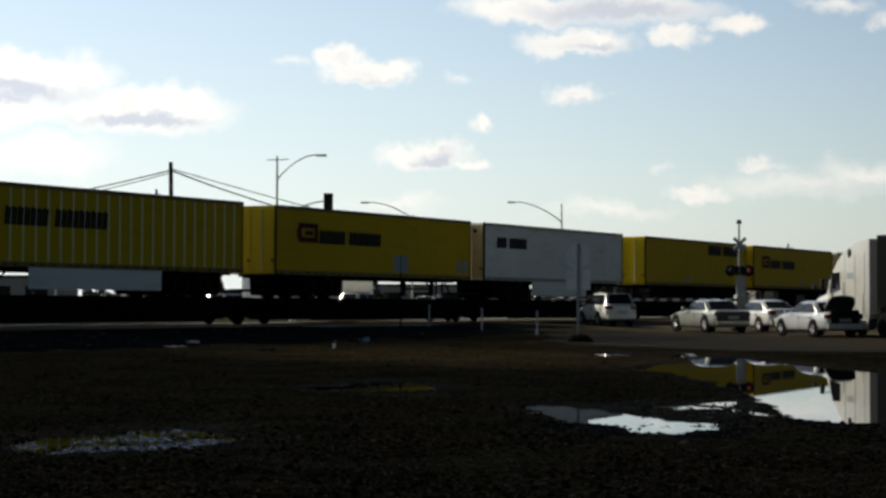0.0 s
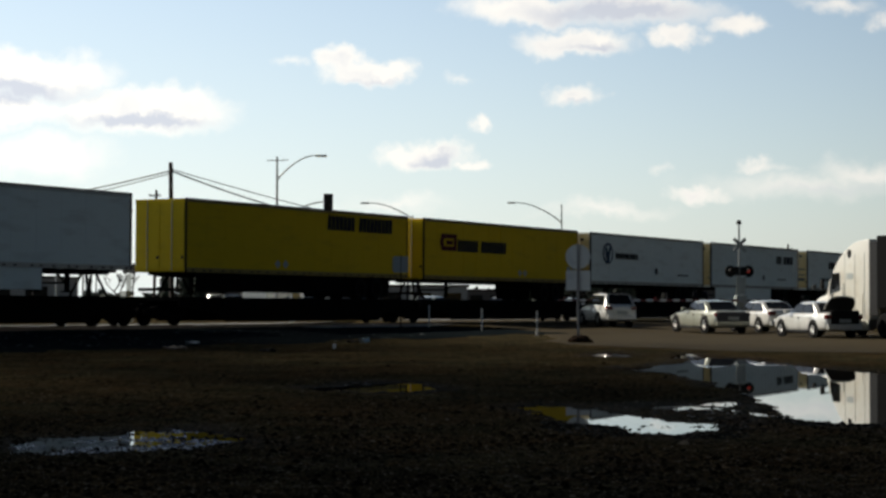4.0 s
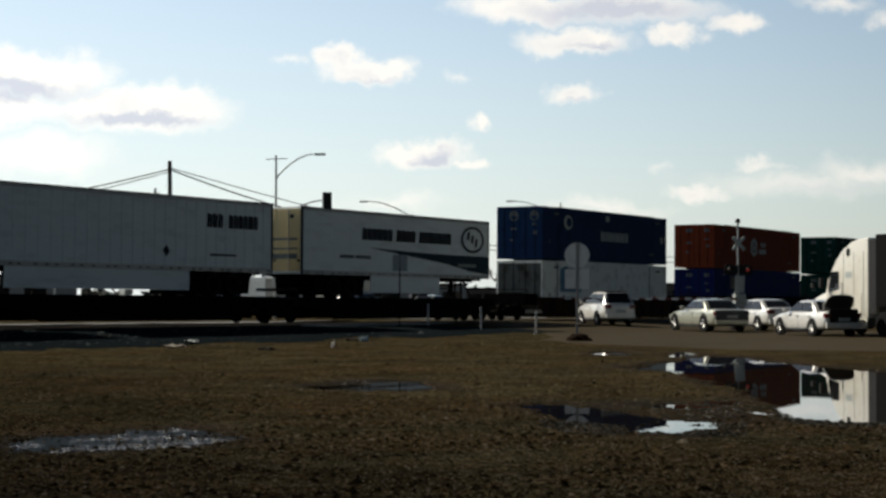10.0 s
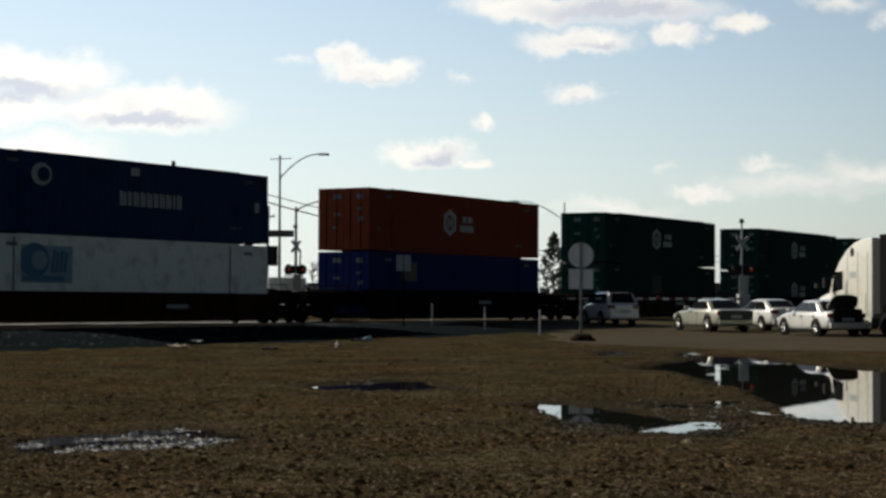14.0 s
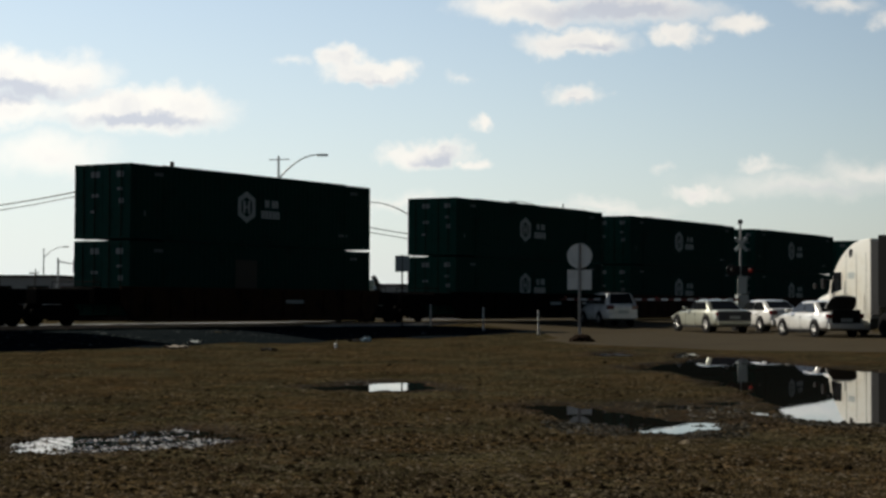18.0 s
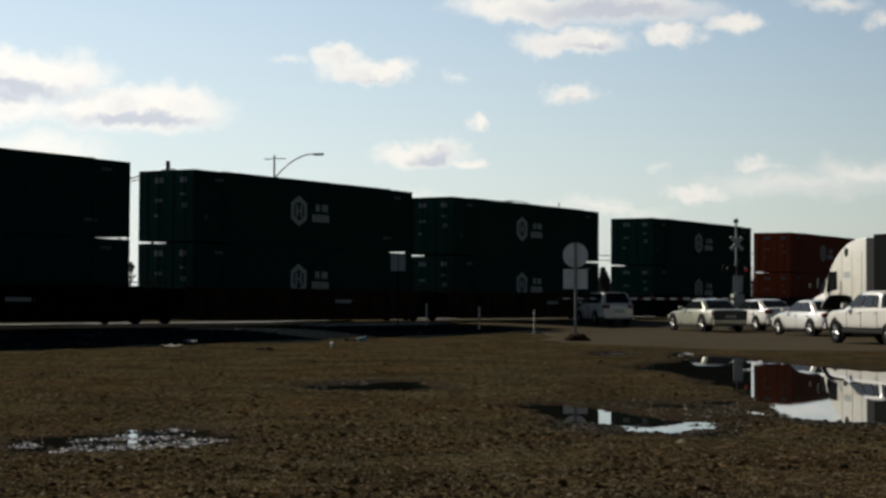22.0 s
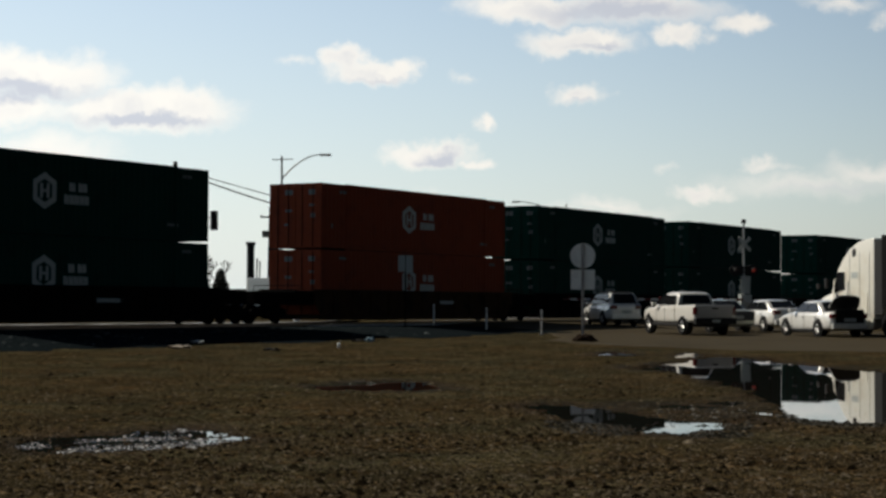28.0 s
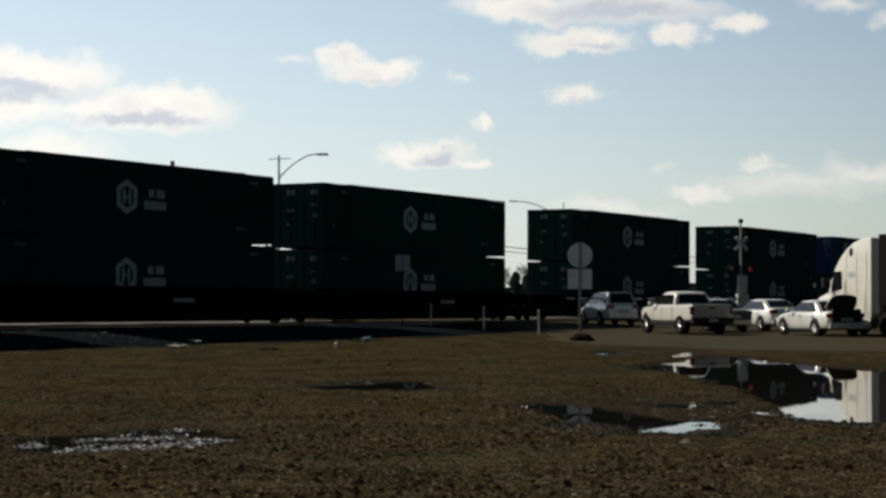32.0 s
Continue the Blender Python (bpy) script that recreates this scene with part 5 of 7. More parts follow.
def passenger_car(paint, L=4.85, W=1.86, H=1.46, hood=0.98, deck=1.02, belt=0.98, wind=(0.75, 0.05), roof=(0.0, -1.15), rear=-1.85, r=0.335, style="sedan"):
    """A car facing +x. wind: x of the windscreen's foot and head; roof: front and rear x of the roof's back edge; rear: foot of the back glass."""
    root = new("parked_car")
    hw, f, b = W / 2, L / 2, -L / 2
    m = M[paint]
    rings = [section(b + 0.00, hw * 0.80, 0.42, deck * 0.72, deck * 0.86), section(b + 0.06, hw * 0.92, 0.30, deck * 0.82, deck * 0.97, 0.86, 0.95), section(b + 0.35, hw * 0.985, 0.25, deck * 0.86, deck, 0.83, 0.935), section(b + 0.95, hw * 1.0, 0.24, belt * 0.84, (belt + deck) / 2, 0.84, 0.935),
             section(max(rear, b + 1.3) + 0.25, hw, 0.22, belt * 0.90, belt, 0.90, 0.96), section(0.0, hw, 0.20, belt * 0.91, belt, 0.92, 0.97), section(wind[0] + 0.1, hw, 0.21, hood * 0.92, hood),
             section(f - 0.75, hw * 0.985, 0.23, hood * 0.84, hood * 0.93), section(f - 0.25, hw * 0.92, 0.25, hood * 0.72, hood * 0.82),
             section(f - 0.06, hw * 0.80, 0.28, hood * 0.6, hood * 0.70), section(f, hw * 0.62, 0.34, hood * 0.52, hood * 0.6)]
    body = rounded(part("body", loft(B(), rings), m, root))
    # greenhouse
    wb, wt = hw * 0.91, hw * 0.72
    xf0, xf1 = wind
    xr1, xr0 = roof[1], rear
    rings = []
    for (x, y, z) in ((xr0, wb * 0.96, belt - 0.06), (xr1, wt, H - 0.05), ((xr1 + xf1) / 2, wt * 1.02, H), (xf1, wt, H - 0.04), (xf0, wb * 0.97, belt - 0.06)):
        zb = belt - 0.08
        rings.append([(x, wb, zb), (x, wb + (y - wb) * 0.85, zb + (z - zb) * 0.86), (x, y * 0.9, z - 0.015), (x, y * 0.4, z), (x, -y * 0.4, z), (x, -y * 0.9, z - 0.015),
                      (x, -(wb + (y - wb) * 0.85), zb + (z - zb) * 0.86), (x, -wb, zb)])
    cabin = eased(part("cabin", loft(B(), rings), m, root), 0.10)
    for s in (1, -1):
        c = [(xr0 + 0.12, s * (wb + 0.004), belt), (xf0 - 0.10, s * (wb + 0.004), belt), (xf1 + 0.05, s * (wt + 0.035), H - 0.10), (xr1 - 0.02, s * (wt + 0.035), H - 0.10)]
        for s0, s1 in ((0.06, 0.48), (0.51, 0.95)):
            part("side_window", quad_panel(B(), c, s0, s1, 0.05, 0.97, (0, s, 0)), M["glass"], cabin)
    c = [(xf0 + 0.02, wb * 0.93, belt - 0.02), (xf0 + 0.02, -wb * 0.93, belt - 0.02), (xf1 + 0.03, -wt * 0.93, H - 0.05), (xf1 + 0.03, wt * 0.93, H - 0.05)]
    part("windscreen", quad_panel(B(), c, 0.04, 0.96, 0.05, 0.95, (1, 0, 0.3)), M["glass"], cabin)
    c = [(xr0 - 0.01, -wb * 0.90, belt - 0.02), (xr0 - 0.01, wb * 0.90, belt - 0.02), (xr1 - 0.03, wt * 0.9, H - 0.06), (xr1 - 0.03, -wt * 0.9, H - 0.06)]
    part("rear_window", quad_panel(B(), c, 0.05, 0.95, 0.06, 0.97, (-1, 0, 0.3)), M["glass"], cabin)
    wx = (f - 0.92, b + 0.98)
    for x in wx:
        for y in (hw - 0.10, -hw + 0.10):
            car_wheel(root, x, y, r)
    part("front_bumper", box(B(), f - 0.14, f + 0.02, -hw * 0.72, hw * 0.72, 0.3, 0.5, 0.04), M["plastic"], body)
    part("rear_bumper", box(B(), b - 0.05, b + 0.12, -hw * 0.86, hw * 0.86, 0.34, 0.56, 0.05), m, body)
    part("number_plate", box(B(), b - 0.062, b - 0.045, -0.26, 0.26, 0.62, 0.76), M["decal"], body)
    part("exhaust", tube(B(), (b - 0.02, -0.5, 0.28), (b + 0.3, -0.5, 0.28), 0.035), M["chrome"], root)
    part("rocker_trim", box(B(), wx[1] + 0.45, wx[0] - 0.45, hw - 0.06, hw - 0.012, 0.22, 0.3, 0.01), M["plastic"], body)
    for s in (1, -1):
        part("tail_light", box(B(), b - 0.01, b + 0.22, s * hw * 0.72 - 0.16, s * hw * 0.72 + 0.16, deck * 0.72, deck * 0.9, 0.03), M["tail"], body)
        part("headlight", box(B(), f - 0.32, f - 0.04, s * hw * 0.66 - 0.16, s * hw * 0.66 + 0.16, hood * 0.62, hood * 0.74, 0.03), M["lens"], body)
        mr = part("mirror", box(B(), xf0 - 0.35, xf0 - 0.2, s * (hw + 0.1) - 0.09, s * (hw + 0.1) + 0.09, belt + 0.0, belt + 0.13, 0.03), m, body)
        for x in (xf0 - 1.05, xf0 - 2.0):
            part("door_handle", box(B(), x - 0.08, x + 0.08, s * hw - 0.012, s * hw + 0.012, belt - 0.2, belt - 0.17, 0.006), M["chrome"], body)
        for x in (xf0 - 0.1, xf0 - 1.12, xf0 - 2.1):
            part("door_seam", box(B(), x - 0.003, x + 0.003, s * hw * 0.985 - 0.008, s * hw * 0.985 + 0.006, 0.3, belt - 0.1), M["plastic"], body)
    return root


def open_boot(car, L, W, deck):
    """The boot of a car stands open: raised lid, and a black block for the shaded hold."""
    b = -L / 2
    hw = W / 2
    part("boot_hold", box(B(), b - 0.012, b + 0.10, -hw * 0.74, hw * 0.70, 0.56, deck + 0.06, 0.06), M["plastic"], car, "black block for the shaded luggage space")
    bm = B()
    c = [(b + 0.55, -hw * 0.78, deck + 0.02), (b + 0.55, hw * 0.78, deck + 0.02), (b + 0.12, hw * 0.66, deck + 0.56), (b + 0.12, -hw * 0.66, deck + 0.56)]
    c = [Vector(p) for p in c]

    def lid_shape(shift, inset):
        bm2 = B()
        ring = []
        for k in range(28):
            a = k / 28 * 2 * math.pi
            s0 = 0.5 + (0.5 - inset) * math.copysign(abs(math.cos(a)) ** 0.45, math.cos(a))
            t0 = 0.5 + (0.5 - inset) * math.copysign(abs(math.sin(a)) ** 0.45, math.sin(a))
            bow = 0.10 * (1 - (2 * s0 - 1) ** 2)
            ring.append(c[0].lerp(c[1], s0).lerp(c[3].lerp(c[2], s0), t0) + Vector((0.5, 0, 0.6)) * (shift + bow * t0))
        lower = [bm2.verts.new(p) for p in ring]
        upper = [bm2.verts.new(p + Vector((0.5, 0, 0.6)) * 0.03) for p in ring]
        bm2.faces.new(lower[::-1])
        bm2.faces.new(upper)
        for i in range(28):
            j = (i + 1) % 28
            bm2.faces.new((lower[i], lower[j], upper[j], upper[i]))
        return bm2

    lid = part("boot_lid", lid_shape(0.0, 0.0), M["carwhite"], car, "raised white boot lid with dark lining")
    part("lid_lining", lid_shape(-0.032, 0.015), M["plastic"], lid)
    for s in (-1, 1):
        bm = pipe(B(), [(b + 0.6, s * hw * 0.7, deck - 0.05), (b + 0.4, s * hw * 0.7, deck + 0.25)], 0.015, 6)
        part("lid_stay", bm, M["plastic"], lid)


PICKUP_WHEELS = []


def pickup_truck():
    """A crew-cab pickup facing +x: one smooth lower body, a tall cab and a covered bed."""
    root = new("pickup_truck")
    m = M["pearl"]
    L, hw = 5.5, 0.95
    f, b = L / 2, -L / 2
    belt, H = 1.20, 1.80

    def flank(x, k, zb, zs, zt):
        half = [(hw * k * 0.9, zb), (hw * k * 0.985, zb + 0.10), (hw * k, 0.82), (hw * k * 0.985, zs), (hw * k * 0.955, zt - 0.015), (hw * k * 0.90, zt)]
        return [(x, y, z) for y, z in half] + [(x, -y, z) for y, z in half[::-1]]

    rings = [flank(b + 0.0, 0.93, 0.62, 1.16, 1.235), flank(b + 0.03, 0.97, 0.56, 1.18, 1.255), flank(b + 0.12, 0.985, 0.52, 1.18, 1.26), flank(b + 0.8, 1.0, 0.50, 1.17, 1.25), flank(-0.8, 0.995, 0.46, 1.15, 1.23), flank(0.3, 1.0, 0.46, 1.12, belt),
             flank(1.25, 1.0, 0.46, 1.08, 1.17), flank(2.0, 0.985, 0.46, 1.02, 1.13), flank(2.45, 0.93, 0.44, 0.95, 1.07), flank(f - 0.08, 0.83, 0.44, 0.88, 0.99), flank(f, 0.74, 0.50, 0.82, 0.92)]
    body = rounded(part("body", loft(B(), rings), m, root))
    wb, wt = hw * 0.93, hw * 0.73
    rings = []
    for x, y, z in ((-0.98, wb * 0.97, belt + 0.02), (-0.82, wt * 1.0, H - 0.10), (-0.62, wt * 1.02, H - 0.02), (0.0, wt * 1.04, H), (0.45, wt, H - 0.04), (0.62, wt * 0.98, H - 0.10), (1.38, wb * 0.96, belt - 0.02)):
        zb = belt - 0.1
        rings.append([(x, wb, zb), (x, wb + (y - wb) * 0.85, zb + (z - zb) * 0.86), (x, y * 0.9, z - 0.015), (x, y * 0.4, z), (x, -y * 0.4, z), (x, -y * 0.9, z - 0.015),
                      (x, -(wb + (y - wb) * 0.85), zb + (z - zb) * 0.86), (x, -wb, zb)])
    cabin = eased(part("cabin", loft(B(), rings), m, root), 0.08)
    for s in (1, -1):
        c = [(-0.86, s * (wb + 0.006), belt + 0.03), (1.22, s * (wb + 0.006), belt + 0.03), (0.62, s * (wt + 0.05), H - 0.11), (-0.72, s * (wt + 0.05), H - 0.11)]
        for s0, s1 in ((0.05, 0.16), (0.20, 0.52), (0.56, 0.95)):
            part("side_window", quad_panel(B(), c, s0, s1, 0.06, 0.90, (0, s, 0)), M["glass"], cabin)
        part("mirror", box(B(), 0.95, 1.1, s * (hw + 0.11) - 0.1, s * (hw + 0.11) + 0.1, belt + 0.0, belt + 0.17, 0.04), m, body)
        part("headlight", box(B(), f - 0.34, f - 0.05, s * hw * 0.68 - 0.14, s * hw * 0.68 + 0.14, 0.76, 0.92, 0.03), M["lens"], body)
        for x in (1.08, 0.16, -0.86):
            part("door_seam", box(B(), x - 0.003, x + 0.003, s * hw * 0.995 - 0.008, s * hw * 0.995 + 0.006, 0.56, belt - 0.08), M["plastic"], body)
        for x in (0.32, -0.62):
            part("door_handle", box(B(), x - 0.09, x + 0.09, s * hw * 0.985 - 0.01, s * hw * 0.985 + 0.018, 1.03, 1.07, 0.006), m, body)
        part("rocker_trim", box(B(), -1.25, 1.4, s * (hw - 0.05) - 0.06, s * (hw - 0.05) + 0.06, 0.38, 0.49, 0.02), M["plastic"], body)
        part("tail_light", box(B(), b - 0.012, b + 0.16, s * (hw - 0.09) - 0.075, s * (hw - 0.09) + 0.075, 0.84, 1.17, 0.03), M["tail"], body)
    c = [(-0.97, -wb * 0.84, belt + 0.08), (-0.97, wb * 0.84, belt + 0.08), (-0.83, wt * 0.88, H - 0.13), (-0.83, -wt * 0.88, H - 0.13)]
    part("rear_window", quad_panel(B(), c, 0.03, 0.97, 0.04, 0.96, (-1, 0, 0), 0.03), M["glass"], cabin)
    c = [(1.42, wb * 0.9, belt), (1.42, -wb * 0.9, belt), (0.64, -wt * 0.9, H - 0.08), (0.64, wt * 0.9, H - 0.08)]
    part("windscreen", quad_panel(B(), c, 0.04, 0.96, 0.04, 0.95, (1, 0, 0.4), 0.03), M["glass"], cabin)
    part("bed_cover", box(B(), b + 0.06, -0.9, -hw * 0.83, hw * 0.83, 1.15, 1.275, 0.02), M["plastic"], root, "black soft cover over the bed")
    # the gate's white is greyed in colour, as its face lies in shade
    gate = part("tailgate", box(B(), b - 0.02, b + 0.05, -hw + 0.17, hw - 0.17, 0.74, 1.22, 0.03), mat("shaded_grey_tailgate_paint", (0.36, 0.36, 0.35), 0.35, 0.5, var=0.08, coat=0.6), root, "white tailgate toned grey for shade")
    part("gate_handle", box(B(), b - 0.035, b - 0.018, -0.14, 0.14, 1.08, 1.15, 0.01), M["plastic"], gate)
    part("rear_bumper", box(B(), b - 0.13, b + 0.10, -hw + 0.03, hw - 0.03, 0.46, 0.72, 0.04), M["plastic"], root)
    part("number_plate", box(B(), b - 0.145, b - 0.131, -0.18, 0.18, 0.54, 0.66), M["decal"], root)
    part("chassis", box(B(), b + 0.1, f - 0.4, -0.55, 0.55, 0.34, 0.5), M["plastic"], root)
    part("grille", box(B(), f - 0.03, f + 0.03, -0.5, 0.5, 0.6, 0.84, 0.02), M["chrome"], body)
    for x in (1.80, -1.62):
        for y in (hw - 0.11, -hw + 0.11):
            PICKUP_WHEELS.append(car_wheel(root, x, y, 0.40, 0.26))
    return root


def lorry():
    """A highway tractor with a tall sleeper cab and a box trailer behind it. Faces +x; x = 0 at the cab's back."""
    root = new("semi_truck")
    hw = 1.2
    m = M["truckwhite"]
    prof = [(0.0, 0.72), (3.3, 0.72), (3.4, 1.78), (2.95, 2.62), (2.5, 3.12), (1.95, 3.52), (1.35, 3.78), (0.8, 3.9), (0.0, 3.94)]
    bm = B()
    loops = []
    for y, k in ((hw, 0.97), (hw * 0.985, 1.0), (-hw * 0.985, 1.0), (-hw, 0.97)):
        loops.append([bm.verts.new((x * k + (0.02 if k < 1 and x == 0 else 0), y, 2.3 + (z - 2.3) * k)) for x, z in prof])
    n = len(prof)
    for a, b in zip(loops, loops[1:]):
        for i in range(n):
            bm.faces.new((a[i], a[(i + 1) % n], b[(i + 1) % n], b[i]))
    bm.faces.new(loops[0])
    bm.faces.new(loops[-1][::-1])
    bmesh.ops.recalc_face_normals(bm, faces=bm.faces)
    cab = eased(part("cab", bm, m, root), 0.07)
    rings = [section(3.3, 1.1, 0.6, 1.5, 1.85, 0.9), section(4.2, 1.05, 0.55, 1.42, 1.74, 0.88), section(5.0, 0.98, 0.5, 1.25, 1.55, 0.85), section(5.3, 0.85, 0.5, 1.1, 1.35, 0.85)]
    hood = rounded(part("hood", loft(B(), rings), m, root))
    part("grille", box(B(), 5.28, 5.36, -0.5, 0.5, 0.7, 1.3, 0.03), M["chrome"], hood)
    part("front_bumper", box(B(), 5.1, 5.5, -1.15, 1.15, 0.35, 0.7, 0.05), m, hood)
    for s in (1, -1):
        part("headlight", box(B(), 4.95, 5.25, s * 0.85 - 0.14, s * 0.85 + 0.14, 0.85, 1.1, 0.04), M["lens"], hood)
        door = part("door", quad_panel(B(), [(2.05, s * 1.2, 0.78), (3.2, s * 1.2, 0.78), (3.2, s * 1.2, 2.3), (2.05, s * 1.2, 2.3)], 0, 1, 0, 1, (0, s, 0), 0.012), m, cab)
        bm = B()
        pts = [(2.25, 1.9), (3.12, 1.75), (3.1, 2.05), (2.88, 2.62), (2.3, 2.62)]
        plate(bm, pts, s * 1.2 + (0.016 if s > 0 else -0.026), 0.01)
        part("side_window", bm, M["glass"], cab)
        bm = B()
        pipe(bm, [(3.15, s * 1.2, 2.3), (3.25, s * 1.5, 2.28)], 0.02, 6)
        box(bm, 3.15, 3.32, s * 1.50 - 0.07, s * 1.50 + 0.07, 1.95, 2.35, 0.03)
        part("mirror", bm, M["plastic"], cab)
        fx = s * 1.1
        box_b = box(B(), 4.55, 4.75, fx - 0.06, fx + 0.06, 1.95, 2.15, 0.02)
        part("hood_mirror", box_b, M["plastic"], hood)
        # fuel tank, skirts, panels
        part("side_skirt", box(B(), 0.1, 3.0, s * 1.16 - 0.03, s * 1.16 + 0.03, 0.3, 0.74, 0.02), m, cab)
        for x in (0.35, 1.1, 1.9):
            part("panel_seam", box(B(), x - 0.012, x + 0.012, s * 1.2 - 0.004, s * 1.2 + 0.006, 0.8, 3.4), M["faded"], cab)
        part("sleeper_hatch", quad_panel(B(), [(0.5, s * 1.2, 0.95), (1.0, s * 1.2, 0.95), (1.0, s * 1.2, 1.75), (0.5, s * 1.2, 1.75)], 0, 1, 0, 1, (0, s, 0), 0.02), m, cab)
        part("sleeper_window", quad_panel(B(), [(1.25, s * 1.2, 2.35), (1.75, s * 1.2, 2.35), (1.75, s * 1.2, 2.6), (1.25, s * 1.2, 2.6)], 0, 1, 0, 1, (0, s, 0), 0.012), M["decal"], cab)
        part("emblem", plate(B(), [(1.4, 3.28), (1.62, 3.2), (1.7, 3.45), (1.55, 3.6), (1.38, 3.5)], s * 1.2 + (0.004 if s > 0 else -0.014), 0.01), M["plastic"], cab)
        part("grab_rail", tube(B(), (1.98, s * 1.24, 1.2), (1.98, s * 1.24, 2.2), 0.018, n=8), M["chrome"], cab)
        part("step", box(B(), 2.2, 3.1, s * 1.22 - 0.05, s * 1.22 + 0.05, 0.52, 0.56), M["alloy"], cab)
        for x in (4.35,):
            w = part("wheel", wheel_shape(B(), 0.5, 0.26, s * 1.02, x, 0.5, 28), M["rubber"], root)
            part("rim", wheel_shape(B(), 0.28, 0.06, s * 1.15, x, 0.5, 20), M["alloy"], w)
        for x in (-1.0, -2.3):
            w = part("wheel", wheel_shape(B(), 0.5, 0.55, s * 0.92, x, 0.5, 28), M["rubber"], root)
            part("rim", wheel_shape(B(), 0.28, 0.06, s * 1.18, x, 0.5, 20), M["black"], w)
    c = [(3.42, -1.05, 1.85), (3.42, 1.05, 1.85), (3.0, 1.05, 2.58), (3.0, -1.05, 2.58)]
    part("windscreen", quad_panel(B(), c, 0.02, 0.98, 0.02, 0.98, (1, 0, 0.3), 0.03), M["glass"], cab)
    part("chassis", box(B(), -3.2, 4.9, -0.45, 0.45, 0.6, 0.85), M["black"], root)
    box_t = part("trailer_box", box(B(), -15.6, -0.7, -1.28, 1.28, 1.2, 4.05, 0.03), mat("dark_grey_trailer_panel", (0.005, 0.005, 0.005), 0.8, var=0.15, spec=0.03), root, "dark grey box trailer")
    for s in (1, -1):
        for x in (-12.6, -13.9):
            part("wheel", wheel_shape(B(), 0.5, 0.55, s * 0.95, x, 0.5, 28), M["rubber"], root)
    for s in (1, -1):
        # black panels added so that the shadowed gap behind the cab stays dark
        part("cab_extender", box(B(), -0.62, 0.0, s * 1.17 - 0.02, s * 1.17 + 0.02, 0.9, 3.85, 0.01), M["plastic"], root, "black panel added to darken the gap behind the cab")
        part("exhaust_stack", tube(B(), (-0.32, s * 0.98, 0.9), (-0.32, s * 0.98, 3.75), 0.065, n=14), M["chrome"], root, "chrome exhaust stack")
        part("fuel_tank", tube(B(), (0.3, s * 0.92, 0.55), (1.7, s * 0.92, 0.55), 0.27, n=20), M["alloy"], root, "polished fuel tank")
        part("mud_flap", box(B(), -3.02, -2.99, s * 0.92 - 0.3, s * 0.92 + 0.3, 0.15, 0.8), M["plastic"], root)
    part("trailer_frame", box(B(), -15.5, -3.0, -0.5, 0.5, 1.0, 1.2), M["black"], root)
    return root


HEADING = math.degrees(math.atan2(HEAD.y, HEAD.x))
AHEAD, RIGHT = HEAD, SIDE


def park(ob, corner, L, W, label, category, turn=0.0, group=""):
    """Stand a vehicle with its left rear corner there, facing up the road."""
    c = Vector((corner[0], corner[1], 0)) + AHEAD * (L / 2) + RIGHT * (W / 2)
    ob.matrix_basis = pose(c.x, c.y, on_ground(c.x, c.y), 0, 0, HEADING + turn)
    return tagged(ob, label, category, group)


sedan = passenger_car("champagne", 4.95, 1.88, 1.48, 0.98, 1.04, 1.02, (0.72, 0.05), (0.0, -1.05), -1.72, 0.36)
park(sedan, (11.97, 77.2), 4.95, 1.88, "pale gold four-door sedan waiting on the road", "car", group="cars queuing at the crossing")
# the sedan's rear faces away from the sun: a dark plate carries that shade
REAR_SHADE = mat("dark_grey_rear_fascia", (0.055, 0.056, 0.060), 0.5, var=0.15, spec=0.2)
part("rear_fascia", box(B(), -2.52, -2.40, -0.80, 0.80, 0.42, 0.96, 0.04), REAR_SHADE, sedan, "dark grey plate colouring the shaded rear")
hatch = passenger_car("carwhite", 4.45, 1.74, 1.47, 0.98, 1.1, 0.98, (1.05, 0.15), (0.0, -1.15), -1.95, 0.32)
park(hatch, (14.75, 79.3), 4.45, 1.74, "white hatchback car waiting on the road", "car", group="cars queuing at the crossing")
booted = passenger_car("carwhite", 4.55, 1.78, 1.46, 0.96, 1.04, 0.98, (0.95, 0.15), (0.0, -0.95), -1.60, 0.32)
open_boot(booted, 4.55, 1.78, 1.04)
park(booted, (15.05, 69.0), 4.55, 1.78, "white four-door sedan with its boot lid raised", "car", group="cars queuing at the crossing")
suv = passenger_car("carwhite", 3.95, 1.74, 1.64, 1.02, 1.12, 1.04, (0.95, 0.20), (0.0, -1.52), -1.84, 0.32)
part("roof_rack", box(B(), -1.4, 0.1, -0.55, 0.55, 1.63, 1.67, 0.01), M["plastic"], suv)
park(suv, (7.92, 84.95), 3.95, 1.74, "white compact wagon first in the queue at the crossing", "car", group="cars queuing at the crossing")
truck = lorry()
truck.matrix_basis = pose(17.05 + RIGHT.x * 1.2, 70.0 + RIGHT.y * 1.2, on_ground(17.05, 70.0), 0, 0, HEADING)
tagged(truck, "cream semi truck with a tall sleeper cab and dark box trailer", "truck", "cars queuing at the crossing")
pickup = pickup_truck()
tagged(pickup, "white four-door pickup truck driving up the road", "pickup truck")
PICKUP_W = 31.45


def pickup_pose(along):
    p = SIDE * PICKUP_W + HEAD * along
    q = p + HEAD * 1.8
    r = p - HEAD * 1.8
    za, zb = on_ground(q.x, q.y), on_ground(r.x, r.y)
    return Matrix.Translation((p.x, p.y, (za + zb) / 2)) @ pose(0, 0, 0, 0, 0, HEADING) @ pose(0, 0, 0, 0, -math.degrees(math.atan2(za - zb, 3.6)), 0)


